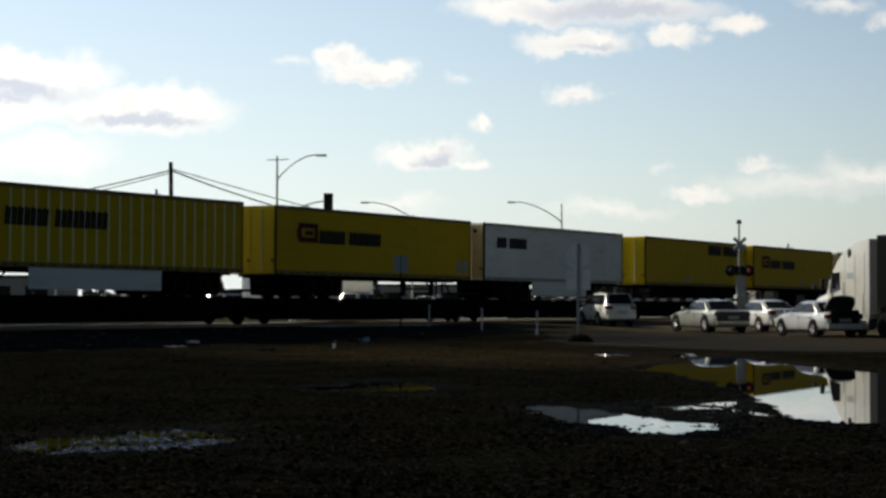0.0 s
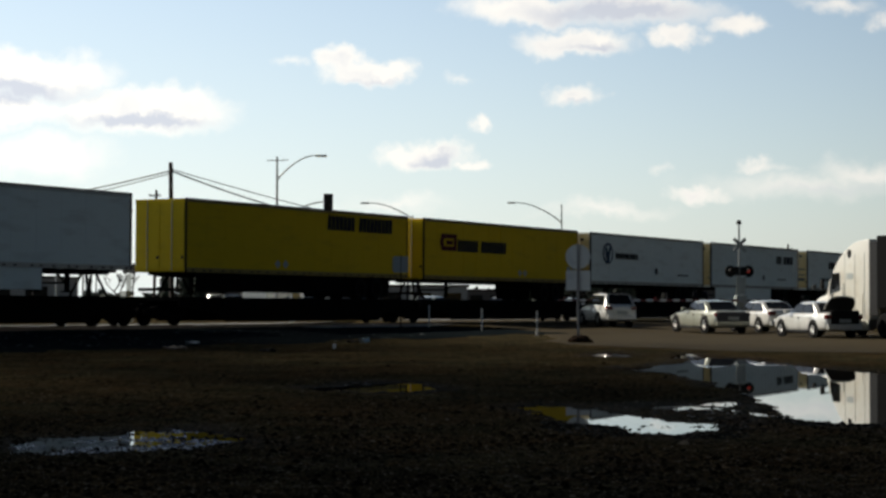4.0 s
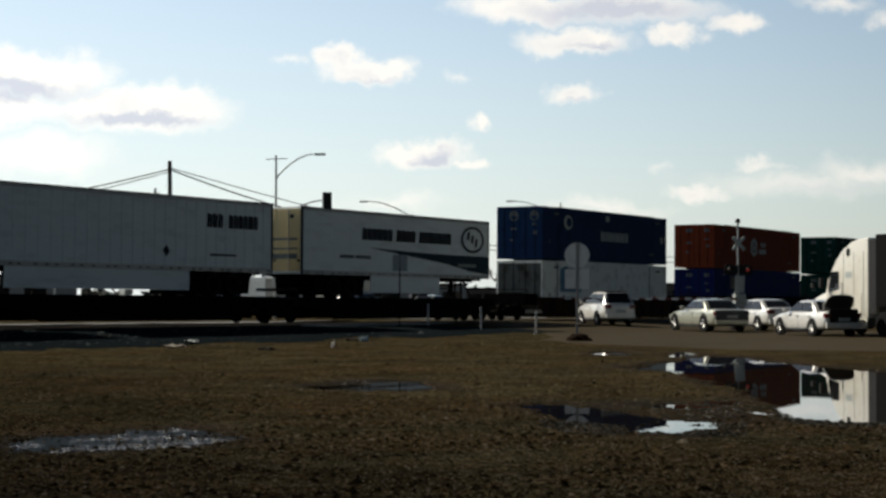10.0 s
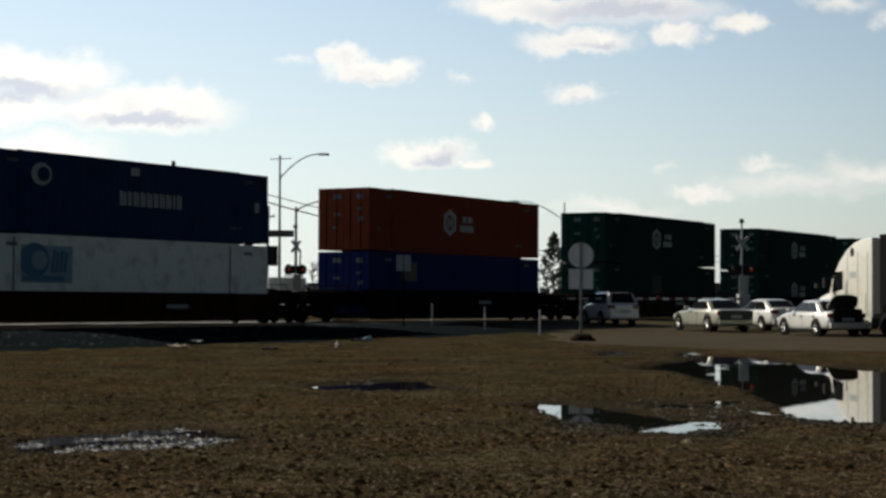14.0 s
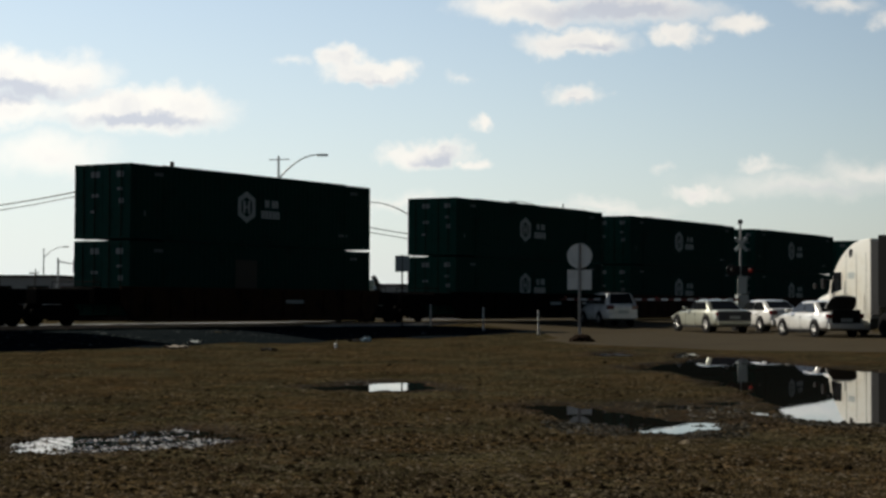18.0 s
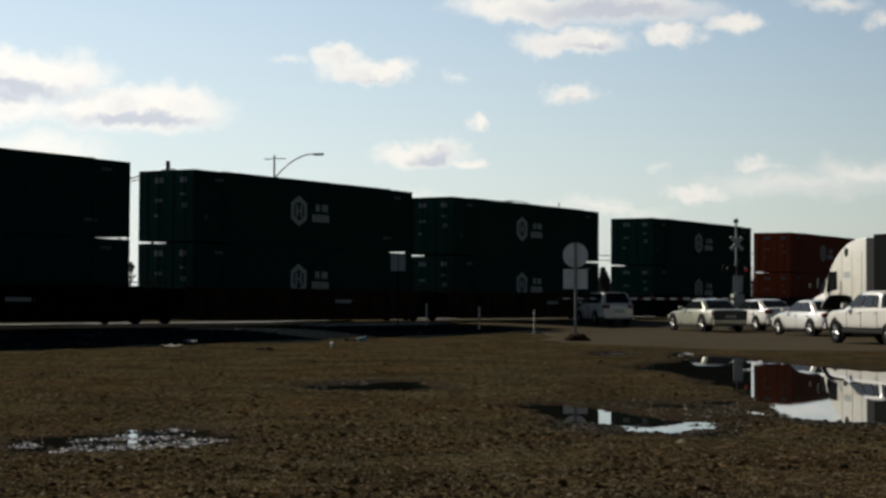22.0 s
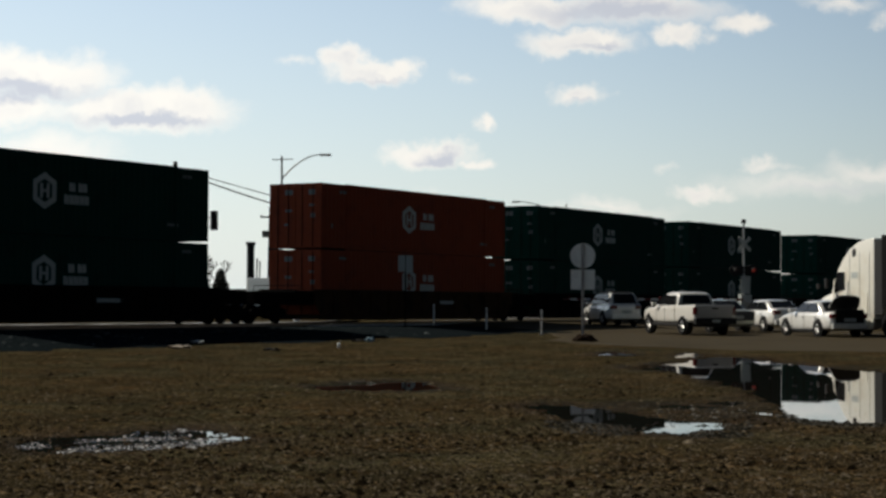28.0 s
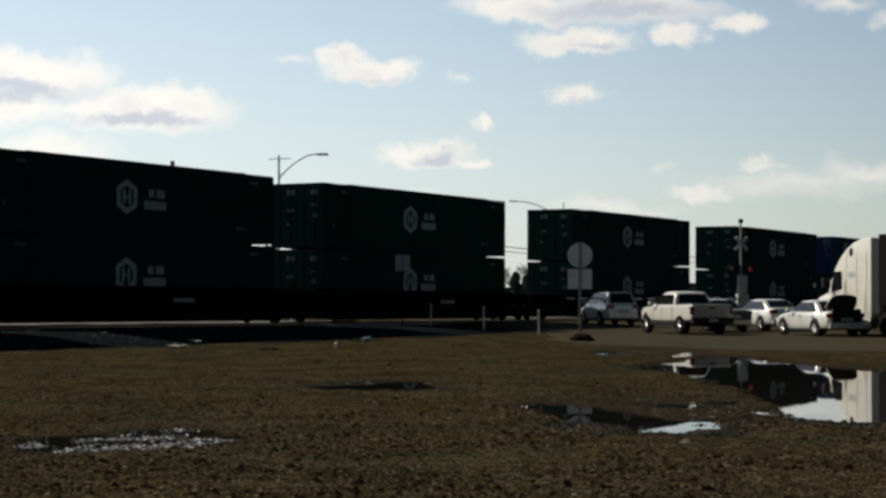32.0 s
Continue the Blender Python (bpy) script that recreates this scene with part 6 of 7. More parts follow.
PICKUP_ROWS = ((0.0, -125.0), (6.0, -72.0), (12.0, -20.0), (16.0, 12.5), (19.0, 33.5), (20.0, 40.2), (21.0, 46.4), (22.0, 51.9), (22.5, 54.8), (23.0, 57.8), (23.5, 60.4), (24.0, 62.5),
               (24.5, 64.2), (25.0, 65.6), (25.5, 66.7), (26.2, 67.7), (27.2, 68.4), (28.0, 68.5), (32.0, 68.5))

# vehicles parked beyond the tracks, seen between the wagons' wheels
for i, (proto, px, py, rz, lab) in enumerate((
        
        (suv, -13.6, 113.5, 62, "pale wagon parked beside the far street"), (hatch, -9.6, 117.0, 240, "white hatchback parked beyond the tracks"),
        (suv, -5.2, 116.5, 60, "pale wagon parked near the signals"), (sedan, -0.5, 121.0, 60, "pale sedan parked near the signals"), (hatch, 4.2, 124.0, 240, "white hatchback parked by the far kerb"),
        (sedan, 9.5, 131.0, 60, "pale sedan parked by the far kerb"), (hatch, -30.5, 111.0, 60, "white hatchback parked by the yard"))):
    tagged(copy_thing(proto, pose(px, py, on_ground(px, py), 0, 0, rz)), lab, "car", "cars parked beyond the tracks")


def box_van(L=6.2, H=2.6):
    """A white delivery van with a square body. Faces +x."""
    root = new("delivery_van")
    m = M["carwhite"]
    hw, f, b = 1.02, L / 2, -L / 2
    part("cargo_box", box(B(), b, f - 1.9, -hw, hw, 0.62, H, 0.06), m, root)
    rings = [section(f - 1.95, hw * 0.96, 0.45, 1.25, 2.2, 0.88), section(f - 1.35, hw * 0.96, 0.42, 1.25, 2.15, 0.85), section(f - 0.75, hw * 0.94, 0.40, 1.15, 1.32, 0.9), section(f - 0.1, hw * 0.88, 0.40, 0.9, 1.08, 0.88), section(f, hw * 0.78, 0.45, 0.8, 0.95, 0.85)]
    cab = eased(part("cab", loft(B(), rings), m, root))
    for s in (1, -1):
        c = [(f - 1.75, s * hw * 0.95, 1.28), (f - 0.85, s * hw * 0.95, 1.28), (f - 1.3, s * hw * 0.87, 2.0), (f - 1.75, s * hw * 0.87, 2.0)]
        part("side_window", quad_panel(B(), c, 0.05, 0.95, 0.05, 0.95, (0, s, 0), 0.03), M["glass"], cab)
        part("tail_light", box(B(), b - 0.02, b + 0.02, s * 0.9 - 0.06, s * 0.9 + 0.06, 0.8, 1.1, 0.01), M["tail"], root)
        part("mirror", box(B(), f - 0.95, f - 0.8, s * (hw + 0.12) - 0.09, s * (hw + 0.12) + 0.09, 1.3, 1.6, 0.02), M["plastic"], cab)
        for x in (f - 1.0, b + 1.2):
            car_wheel(root, x, s * (hw - 0.14), 0.38, 0.26)
    c = [(f - 0.72, hw * 0.8, 1.36), (f - 0.72, -hw * 0.8, 1.36), (f - 1.32, -hw * 0.75, 2.1), (f - 1.32, hw * 0.75, 2.1)]
    part("windscreen", quad_panel(B(), c, 0.02, 0.98, 0.02, 0.95, (1, 0, 0.4), 0.03), M["glass"], cab)
    for s in (1, -1):
        part("rear_door", box(B(), b - 0.02, b, s * 0.48 - 0.46, s * 0.48 + 0.46, 0.75, H - 0.15, 0.008), m, root)
    part("rear_bumper", box(B(), b - 0.12, b + 0.1, -hw * 0.9, hw * 0.9, 0.42, 0.6, 0.02), M["plastic"], root)
    part("chassis", box(B(), b + 0.2, f - 0.5, -0.5, 0.5, 0.42, 0.64), M["plastic"], root)
    return root


van = box_van()
van.matrix_basis = pose(-11.0, 121.0, on_ground(-11.0, 121.0), 0, 0, 60)
tagged(van, "white delivery van parked beyond the tracks", "van", "vans parked beyond the tracks")
for px, py, rz in ((-6.4, 126.0, 60),):
    tagged(copy_thing(van, pose(px, py, on_ground(px, py), 0, 0, rz)), "white delivery van parked beyond the tracks", "van", "vans parked beyond the tracks")

# ---- crossing, signs and posts ----


def stand(ob, x, y, label, category, group="", rz=0.0, kind=""):
    ob.matrix_basis = pose(x, y, on_ground(x, y, 0.0), 0, 0, rz)
    return tagged(ob, label, category, group, kind)


def marker_post():
    root = new("marker_post")
    part("post", box(B(), -0.035, 0.035, -0.035, 0.035, -0.1, 1.0, 0.01), M["paintwhite"], root)
    part("band", box(B(), -0.038, 0.038, -0.038, 0.038, 0.78, 0.86), M["decal"], root)
    part("base", box(B(), -0.09, 0.09, -0.09, 0.09, -0.05, 0.04, 0.015), M["concrete"], root)
    return root


first_post = marker_post()
stand(first_post, -0.52, 77.2, "slim white marker post beside the road", "marker post", "marker posts along the road")
for x, y in ((1.72, 73.9), (3.92, 71.9)):
    p = copy_thing(first_post, Matrix())
    stand(p, x, y, "slim white marker post beside the road", "marker post", "marker posts along the road")


def round_sign():
    """The back of a round warning sign with a square plate under it."""
    root = new("road_sign")
    bm = B()
    box(bm, -0.032, 0.032, -0.065, -0.024, -0.2, 3.5, 0.004)
    box(bm, -0.05, 0.05, -0.028, -0.016, -0.2, 3.5)
    part("post", bm, mat("dull_brown_steel_post", (0.30, 0.28, 0.26), 0.6, 0.0), root)
    part("round_plate", plate(B(), disc_pts(0, 3.05, 0.445, 0.445, 40), -0.012, 0.012), M["signback"], root, "bare grey back of a round plate")
    part("square_plate", plate(B(), [(-0.43, 1.85), (0.43, 1.85), (0.43, 2.56), (-0.43, 2.56)], -0.012, 0.012), M["signback"], root, "bare grey back of a square plate")
    for z in (2.8, 3.3, 2.05, 2.4):
        part("bolt", tube(B(), (0, -0.075, z), (0, -0.02, z), 0.014, n=8), M["steel"], root)
    return root


sign = round_sign()
stand(sign, 4.88, 62.6, "round road sign with a square plate, seen from behind", "road sign", rz=-4)


def small_plates():
    root = new("track_sign")
    part("post", box(B(), -0.03, 0.03, -0.02, 0.02, -0.2, 3.1), M["black"], root)
    for x in (-0.30, 0.02):
        part("panel", plate(B(), [(x, 2.38), (x + 0.29, 2.38), (x + 0.29, 3.06), (x, 3.06)], -0.04, 0.012), M["decal"], root, "small grey upright plate")
    return root


stand(small_plates(), -1.7, 74.0, "pair of small grey plates on a dark post by the track", "sign")


def crossing_signal(gate, lit=(False, False), top=5.35, buck=4.25, reach=0.08):
    """A crossing mast: bell, crossbuck, paired flashers on a cross-arm and the gate machine at its foot. Faces -y."""
    root = new("crossing_signal")
    part("mast", tube(B(), (0, 0, 0), (0, 0, top), 0.06, 0.05, 14), M["steel"], root)
    part("bell", tube(B(), (0, 0, top - 0.05), (0, 0, top + 0.15), 0.14, 0.1, 16), M["plastic"], root)
    part("base", tube(B(), (0, 0, -0.1), (0, 0, 0.35), 0.22, 0.12, 16), M["steel"], root)
    for a in (45, -45):
        bm = box(B(), -0.46, 0.46, -0.015, 0.015, -0.085, 0.085)
        bmesh.ops.rotate(bm, verts=bm.verts, cent=(0, 0, 0), matrix=Matrix.Rotation(radians(a), 3, "Y"))
        part("crossbuck_blade", bm, M["decal"], root, loc=(0, -reach - (0.012 if a > 0 else -0.012), buck))
    if reach > 0.1:
        part("crossbuck_bracket", tube(B(), (0, -reach, buck), (0, 0, buck), 0.03, n=8), M["steel"], root)
    part("cross_arm", tube(B(), (-0.75, 0, 2.92), (0.75, 0, 2.92), 0.04, n=10), M["plastic"], root)
    for k, x in enumerate((-0.5, 0.5)):
        bm = tube(B(), (x, -0.06, 2.92), (x, -0.03, 2.92), 0.30, n=28)
        back = part("flasher_backplate", bm, M["plastic"], root)
        part("lens", tube(B(), (x, -0.12, 2.92), (x, -0.065, 2.92), 0.085, n=20), M["lamp_red"] if lit[k] else M["dull_red"], back)
        bm = B()
        pts = [(x + 0.15 * math.cos(t), -0.28, 2.92 + 0.15 * math.sin(t)) for t in np.linspace(0.2, 2.94, 12)]
        for p, q in zip(pts, pts[1:]):
            v = [bm.verts.new(c) for c in (p, q, (q[0], -0.06, q[2]), (p[0], -0.06, p[2]))]
            bm.faces.new(v)
        part("hood", bm, M["plastic"], back)
        part("lamp_box", tube(B(), (x, -0.03, 2.92), (x, 0.16, 2.92), 0.16, 0.1, 16), M["plastic"], back)
    part("junction_box", box(B(), -0.42, 0.42, -0.05, 0.1, 2.70, 3.16, 0.03), M["plastic"], root)
    part("sign_plate", plate(B(), [(-0.22, 1.75), (0.3, 1.75), (0.34, 2.62), (-0.2, 2.62)], -0.10, 0.015), M["decal"], root)
    machine = part("gate_machine", box(B(), -0.34, 0.26, -0.4, -0.07, 0.6, 1.7, 0.04), M["decal"], root)
    if gate:
        # the lowered arm reaches across the lanes to -x, its weights stand on the other side
        n = 27
        for i in range(n):
            x0 = -0.3 - i * gate / n
            t = 0.06 - 0.03 * i / n
            part("arm_section", box(B(), x0 - gate / n, x0 - 0.004, -0.5, -0.46, 1.45 - t, 1.45 + t), M["paintred"] if i % 2 == 0 else M["armwhite"], root)
        for x in (-0.5 * gate, -0.8 * gate, -gate):
            part("arm_lamp", tube(B(), (x, -0.48, 1.5), (x, -0.48, 1.61), 0.05, n=10), M["tail"], root)
        bm = plate(B(), [(-0.3, 1.5), (0.9, 1.35), (1.0, 1.05), (0.55, 1.0), (-0.2, 1.35)], -0.52, 0.08)
        part("counterweight", bm, M["steel"], root)
    return root


near_signal = crossing_signal(9.6, (False, True))
stand(near_signal, 15.05, 88.8, "railway crossing mast with crossbuck, red flashers and lowered gate", "crossing signal", "crossing signals", rz=math.degrees(math.atan2(SIDE.y, SIDE.x)))
stand(crossing_signal(0, top=6.1, buck=4.6, reach=0.5), -17.17, 97.0, "railway crossing mast with crossbuck beyond the tracks", "crossing signal", "crossing signals", rz=-52)
stand(crossing_signal(0, (True, True)), -8.55, 101.0, "railway crossing mast with lit red flashers beyond the tracks", "crossing signal", "crossing signals", rz=42)


def utility_pole(height, r, arms):
    root = new("utility_pole")
    part("pole", tube(B(), (0, 0, -0.3), (0.15, 0, height), r, r * 0.72, 14), M["wood"], root)
    for z, half in arms:
        part("cross_arm", box(B(), -half, half, -0.06, 0.06, z - 0.06, z + 0.06), M["wood"], root)
        for x in (-half * 0.85, half * 0.85):
            part("insulator", tube(B(), (x, 0, z + 0.05), (x, 0, z + 0.2), 0.05, 0.03, 8), M["steel"], root)
    return root


stand(utility_pole(9.45, 0.17, ()), -16.05, 105.0, "bare dark wooden utility pole with slung cables", "utility pole", rz=180)
stand(utility_pole(10.7, 0.14, ((10.2, 0.5),)), -24.5, 150.0, "tall distant utility pole with a short cross-arm", "utility pole")
stand(utility_pole(8.3, 0.13, ((7.5, 0.62),)), -13.65, 135.0, "slim wooden utility pole with a short cross-arm", "utility pole")
stand(utility_pole(8.0, 0.14, ((7.6, 0.8),)), -41.0, 150.0, "distant wooden utility pole", "utility pole")
stand(utility_pole(7.2, 0.12, ((6.8, 0.7),)), -47.0, 170.0, "distant wooden utility pole", "utility pole")


def street_lamp(height, reach, drop, arm_foot, cross=0.0):
    """A slim steel column with a long curved arm and a cobra-head lantern; reach < 0 goes to -x."""
    root = new("street_lamp")
    part("column", tube(B(), (0, 0, -0.1), (0, 0, height), 0.11, 0.06, 14), M["steel"], root)
    pts = []
    for k in range(13):
        t = k / 12
        pts.append((reach * t, 0, arm_foot + (drop - arm_foot) * math.sin(t * math.pi / 2) ** 0.85))
    part("arm", pipe(B(), pts, 0.05, 8, 0.035), M["steel"], root)
    s = 1 if reach > 0 else -1
    bm = box(B(), -0.35, 0.35, -0.13, 0.13, -0.07, 0.07, 0.05)
    bmesh.ops.translate(bm, verts=bm.verts, vec=(reach + s * 0.3, 0, drop - 0.02))
    part("lantern", bm, M["signback"], root)
    if cross:
        part("cross_bar", tube(B(), (-cross, 0, height - 0.25), (cross * 1.15, 0, height - 0.2), 0.03, n=8), M["steel"], root)
    return root


tall_lamp = street_lamp(10.25, 2.45, 10.33, 8.75, 0.62)
stand(tall_lamp, -10.3, 110.0, "tall grey street lamp with a sign board on its column", "street lamp", "street lamps beyond the tracks")
part("sign_board", box(B(), -1.2, 0.9, -0.16, -0.12, 5.12, 5.54, 0.01), mat("weathered_sign_board", (0.10, 0.10, 0.085), 0.7), tall_lamp, "weathered grey-brown name board")
for x in (-0.8, 0.5):
    part("board_clamp", box(B(), x - 0.04, x + 0.04, -0.12, 0.0, 5.2, 5.46), M["steel"], tall_lamp)
box_back = part("signal_cabinet", box(B(), -0.82, -0.12, -0.2, 0.12, 3.32, 4.56, 0.03), M["plastic"], tall_lamp, "dark boxed signal head turned away")
part("cabinet_bracket", box(B(), -0.15, 0.05, -0.04, 0.04, 3.9, 3.98), M["steel"], box_back)
stand(street_lamp(9.5, -4.0, 9.65, 7.9, 0.0), 10.28, 150.0, "tall grey street lamp with a long curved arm", "street lamp", "street lamps beyond the tracks")
stand(street_lamp(8.0, -3.5, 9.0, 7.7, 0.0), -2.3, 140.0, "grey street lamp with an arm rising sideways", "street lamp", "street lamps beyond the tracks")
stand(street_lamp(8.2, 2.2, 8.4, 7.0, 0.0), -26.3, 175.0, "distant grey street lamp", "street lamp", "street lamps beyond the tracks")
stand(street_lamp(7.0, 2.2, 7.2, 5.9, 0.0), -45.4, 200.0, "distant grey street lamp", "street lamp", "street lamps beyond the tracks")


def traffic_signal(mast_h, arm, head_z, w=0.48, h=1.25):
    """A signal column with a long mast arm and a three-lamp head hung from its end."""
    root = new("traffic_signal")
    part("column", tube(B(), (0, 0, -0.1), (0, 0, mast_h), 0.13, 0.09, 14), M["steel"], root)
    pts = [(arm * t, 0, mast_h - 0.25 + (head_z + 0.2 - mast_h + 0.25) * (1 - (1 - t) ** 2)) for t in np.linspace(0, 1, 9)]
    part("mast_arm", pipe(B(), pts, 0.06, 8, 0.04), M["steel"], root)
    head = part("signal_head", box(B(), arm - 0.2, arm + 0.2, -0.16, 0.1, head_z - 0.58, head_z + 0.58, 0.04), M["plastic"], root)
    part("backplate", plate(B(), [(arm - w / 2, head_z - h / 2), (arm + w / 2, head_z - h / 2), (arm + w / 2, head_z + h / 2), (arm - w / 2, head_z + h / 2)], 0.0, 0.02), M["plastic"], head)
    for k in (-0.36, 0.0, 0.36):
        part("visor", tube(B(), (arm, -0.32, head_z + k), (arm, -0.14, head_z + k), 0.13, n=14), M["plastic"], head)
    return root


stand(traffic_signal(6.0, 2.35, 6.28), -17.2, 112.5, "grey traffic signal column with a short mast arm", "traffic signal", "traffic signals beyond the tracks")
stand(traffic_signal(7.5, 2.4, 7.76, 0.64, 1.5), -10.2, 121.0, "tall traffic signal with a dark three-lamp head", "traffic signal", "traffic signals beyond the tracks")
stand(traffic_signal(5.0, 1.6, 4.3), -35.0, 160.0, "distant traffic signal with hanging head", "traffic signal", "traffic signals beyond the tracks")


def cable(name, a, b, sag, r=0.035, n=14):
    bm = B()
    pts = []
    for k in range(n + 1):
        t = k / n
        p = Vector(a).lerp(Vector(b), t)
        p.z -= sag * 4 * t * (1 - t)
        pts.append(p)
    pipe(bm, pts, r, 6)
    ob = part(name, bm, M["plastic"], None)
    tagged(ob, "dark sagging overhead cable on the utility pole", "cable", "overhead cables")


cable("overhead_cable", (-16.2, 105, 9.1), (-38.0, 128, 7.45), 0.35, 0.045)
cable("overhead_cable", (-16.2, 105, 8.95), (-37.8, 128, 7.1), 0.40, 0.032)
cable("overhead_cable", (-16.2, 105, 9.1), (-7.0, 122, 6.7), 0.25, 0.045)
cable("overhead_cable", (-16.2, 105, 9.2), (-5.9, 122, 6.95), 0.08, 0.03)
cable("overhead_cable", (-7.0, 122, 6.7), (35.0, 178, 6.2), 1.4, 0.035)
cable("overhead_cable", (-5.5, 126, 6.2), (35.0, 178, 5.5), 1.2, 0.03)
stand(utility_pole(7.0, 0.13, ((6.6, 0.6),)), -7.0, 122.0, "dark wooden utility pole behind the train", "utility pole")
stand(utility_pole(7.0, 0.13, ((6.5, 0.6),)), 35.0, 178.0, "dark wooden utility pole behind the train", "utility pole")

for i, (x, y, h) in enumerate(((-35.1, 172, 7.25), (-37.4, 190, 4.0), (-35.6, 178, 5.75), (-35.8, 178, 3.6), (-33.2, 186, 4.0), (-32.2, 180, 3.4), (-30.6, 174, 3.8), (-18.4, 170, 5.2), (-17.6, 165, 4.8), (-43.0, 185, 4.4), (-12.4, 150, 5.4))):
    stand(utility_pole(h, 0.09, ((h - 0.4, 0.5),) if i % 3 == 0 else ()), x, y, "thin distant mast beyond the tracks", "utility pole", "distant masts")

# ---- distance beyond the tracks ----


def chimney():
    root = new("steel_chimney")
    part("shaft", tube(B(), (0, 0, 0), (0, 0, 6.7), 0.42, 0.38, 18), M["plastic"], root)
    part("cap", tube(B(), (0, 0, 6.7), (0, 0, 7.05), 0.5, 0.5, 18), M["plastic"], root)
    return root


stand(chimney(), -20.0, 180.0, "dark upright steel stack", "chimney")


def low_building(w, d, h, bays, wall="brick"):
    root = new("low_building")
    part("wall", box(B(), -w / 2, w / 2, -d / 2, d / 2, -0.2, h), M[wall], root)
    part("roof", box(B(), -w / 2 - 0.2, w / 2 + 0.2, -d / 2 - 0.2, d / 2 + 0.2, h, h + 0.25, 0.03), M["black"], root)
    for i in range(bays):
        x = -w / 2 + (i + 0.5) * w / bays
        win = part("window", box(B(), x - w / bays * 0.3, x + w / bays * 0.3, -d / 2 - 0.05, -d / 2 + 0.02, h * 0.35, h * 0.75), M["glass"], root)
    return root


for x, y, w, d, h, n in ((-22, 250, 18, 12, 2.2, 6), (2, 245, 14, 10, 2.4, 5), (30, 260, 24, 12, 3.2, 8), (62, 270, 30, 14, 3.6, 9), (-105, 250, 34, 14, 2.4, 10)):
    stand(low_building(w, d, h, n), x, y, "low dark flat-roofed building in the distance", "building", "distant low buildings")


for x, y, w, d, h, n in ((-59.5, 195, 36, 12, 3.6, 9), (-9, 205, 24, 10, 2.7, 7)):
    stand(low_building(w, d, h, n, "concrete"), x, y, "long pale grey flat-roofed shed beyond the tracks", "building", "pale sheds beyond the tracks")


def bare_tree(h, seed, spread_w):
    rng = random.Random(seed)
    root = new("bare_tree")
    bm = B()
    tube(bm, (0, 0, -0.2), (0.05, 0, h * 0.35), 0.16, 0.11, 8)
    tips = [((0.05, 0, h * 0.35), 0.1)]
    part("trunk", bm, M["twig"], root)
    bm = B()
    for level_i in range(4):
        nxt = []
        for (p, r) in tips:
            for k in range(3 if level_i < 3 else 4):
                a = rng.uniform(0, 6.28)
                l = h * (0.30, 0.22, 0.15, 0.1)[level_i] * rng.uniform(0.7, 1.2)
                lean = rng.uniform(0.3, 0.9)
                q = (p[0] + math.cos(a) * l * lean * spread_w, p[1] + math.sin(a) * l * lean * spread_w, p[2] + l * math.sqrt(max(0.05, 1 - lean * lean)))
                tube(bm, p, q, r, r * 0.6, 5, False)
                nxt.append((q, r * 0.6))
        tips = nxt
    part("crown", bm, M["twig"], root)
    return root


def evergreen(h, seed):
    """A dense dark shrub: a short trunk and many small leaf clumps with an uneven outline."""
    rng = random.Random(seed)
    root = new("evergreen_tree")
    part("trunk", tube(B(), (0, 0, -0.2), (0, 0, h * 0.5), 0.12, 0.06, 8), M["twig"], root)
    bm = B()
    for k in range(520):
        t = rng.random()
        z = h * (0.12 + 0.88 * t)
        rad = h * 0.26 * (1 - t) ** 0.7 * rng.uniform(0.3, 1.15) + 0.05
        a = rng.uniform(0, 6.28)
        c = Vector((rad * math.cos(a), rad * math.sin(a), z))
        s = rng.uniform(0.12, 0.3)
        e = Euler((rng.uniform(0, 3), rng.uniform(0, 3), rng.uniform(0, 3))).to_matrix()
        vs = [bm.verts.new(c + e @ Vector(p) * s) for p in ((1, 0, 0.2), (-0.5, 0.8, 0), (-0.6, -0.7, 0.1), (0, 0, 0.8))]
        for f in ((0, 1, 2), (0, 1, 3), (1, 2, 3), (2, 0, 3)):
            bm.faces.new([vs[i] for i in f])
    part("crown", bm, M["evergreen"], root)
    return root


rng = random.Random(4)
for x, y, h in ((-23.8, 160, 5.2), (-22.4, 163, 4.6), (-21.2, 158, 5.0), (-13.5, 165, 4.2), (-12.2, 168, 4.6), (7.2, 160, 4.4), (5.6, 163, 4.0), (-31.0, 170, 4.2), (33.0, 190, 5.0)):
    stand(bare_tree(h, int(x * 10 + y), 1.0), x, y, "bare leafless tree beyond the tracks", "tree", "bare trees beyond the tracks")
for x, y, h in ((-24.4, 156, 3.9), (-23.0, 158, 4.3), (-21.6, 156, 3.7), (-20.4, 159, 3.9), (-6.9, 150, 3.4), (-5.9, 152, 3.2), (6.4, 155, 3.6), (7.4, 157, 3.3), (9.9, 158, 7.2), (11.2, 160, 5.4), (13.3, 155, 3.6), (14.7, 157, 4.0), (16.1, 158, 3.4), (17.4, 160, 3.9), (19.2, 165, 3.5)):
    stand(evergreen(h, int(x * 10 + y)), x, y, "dark evergreen tree beyond the tracks", "tree", "evergreen trees beyond the tracks")


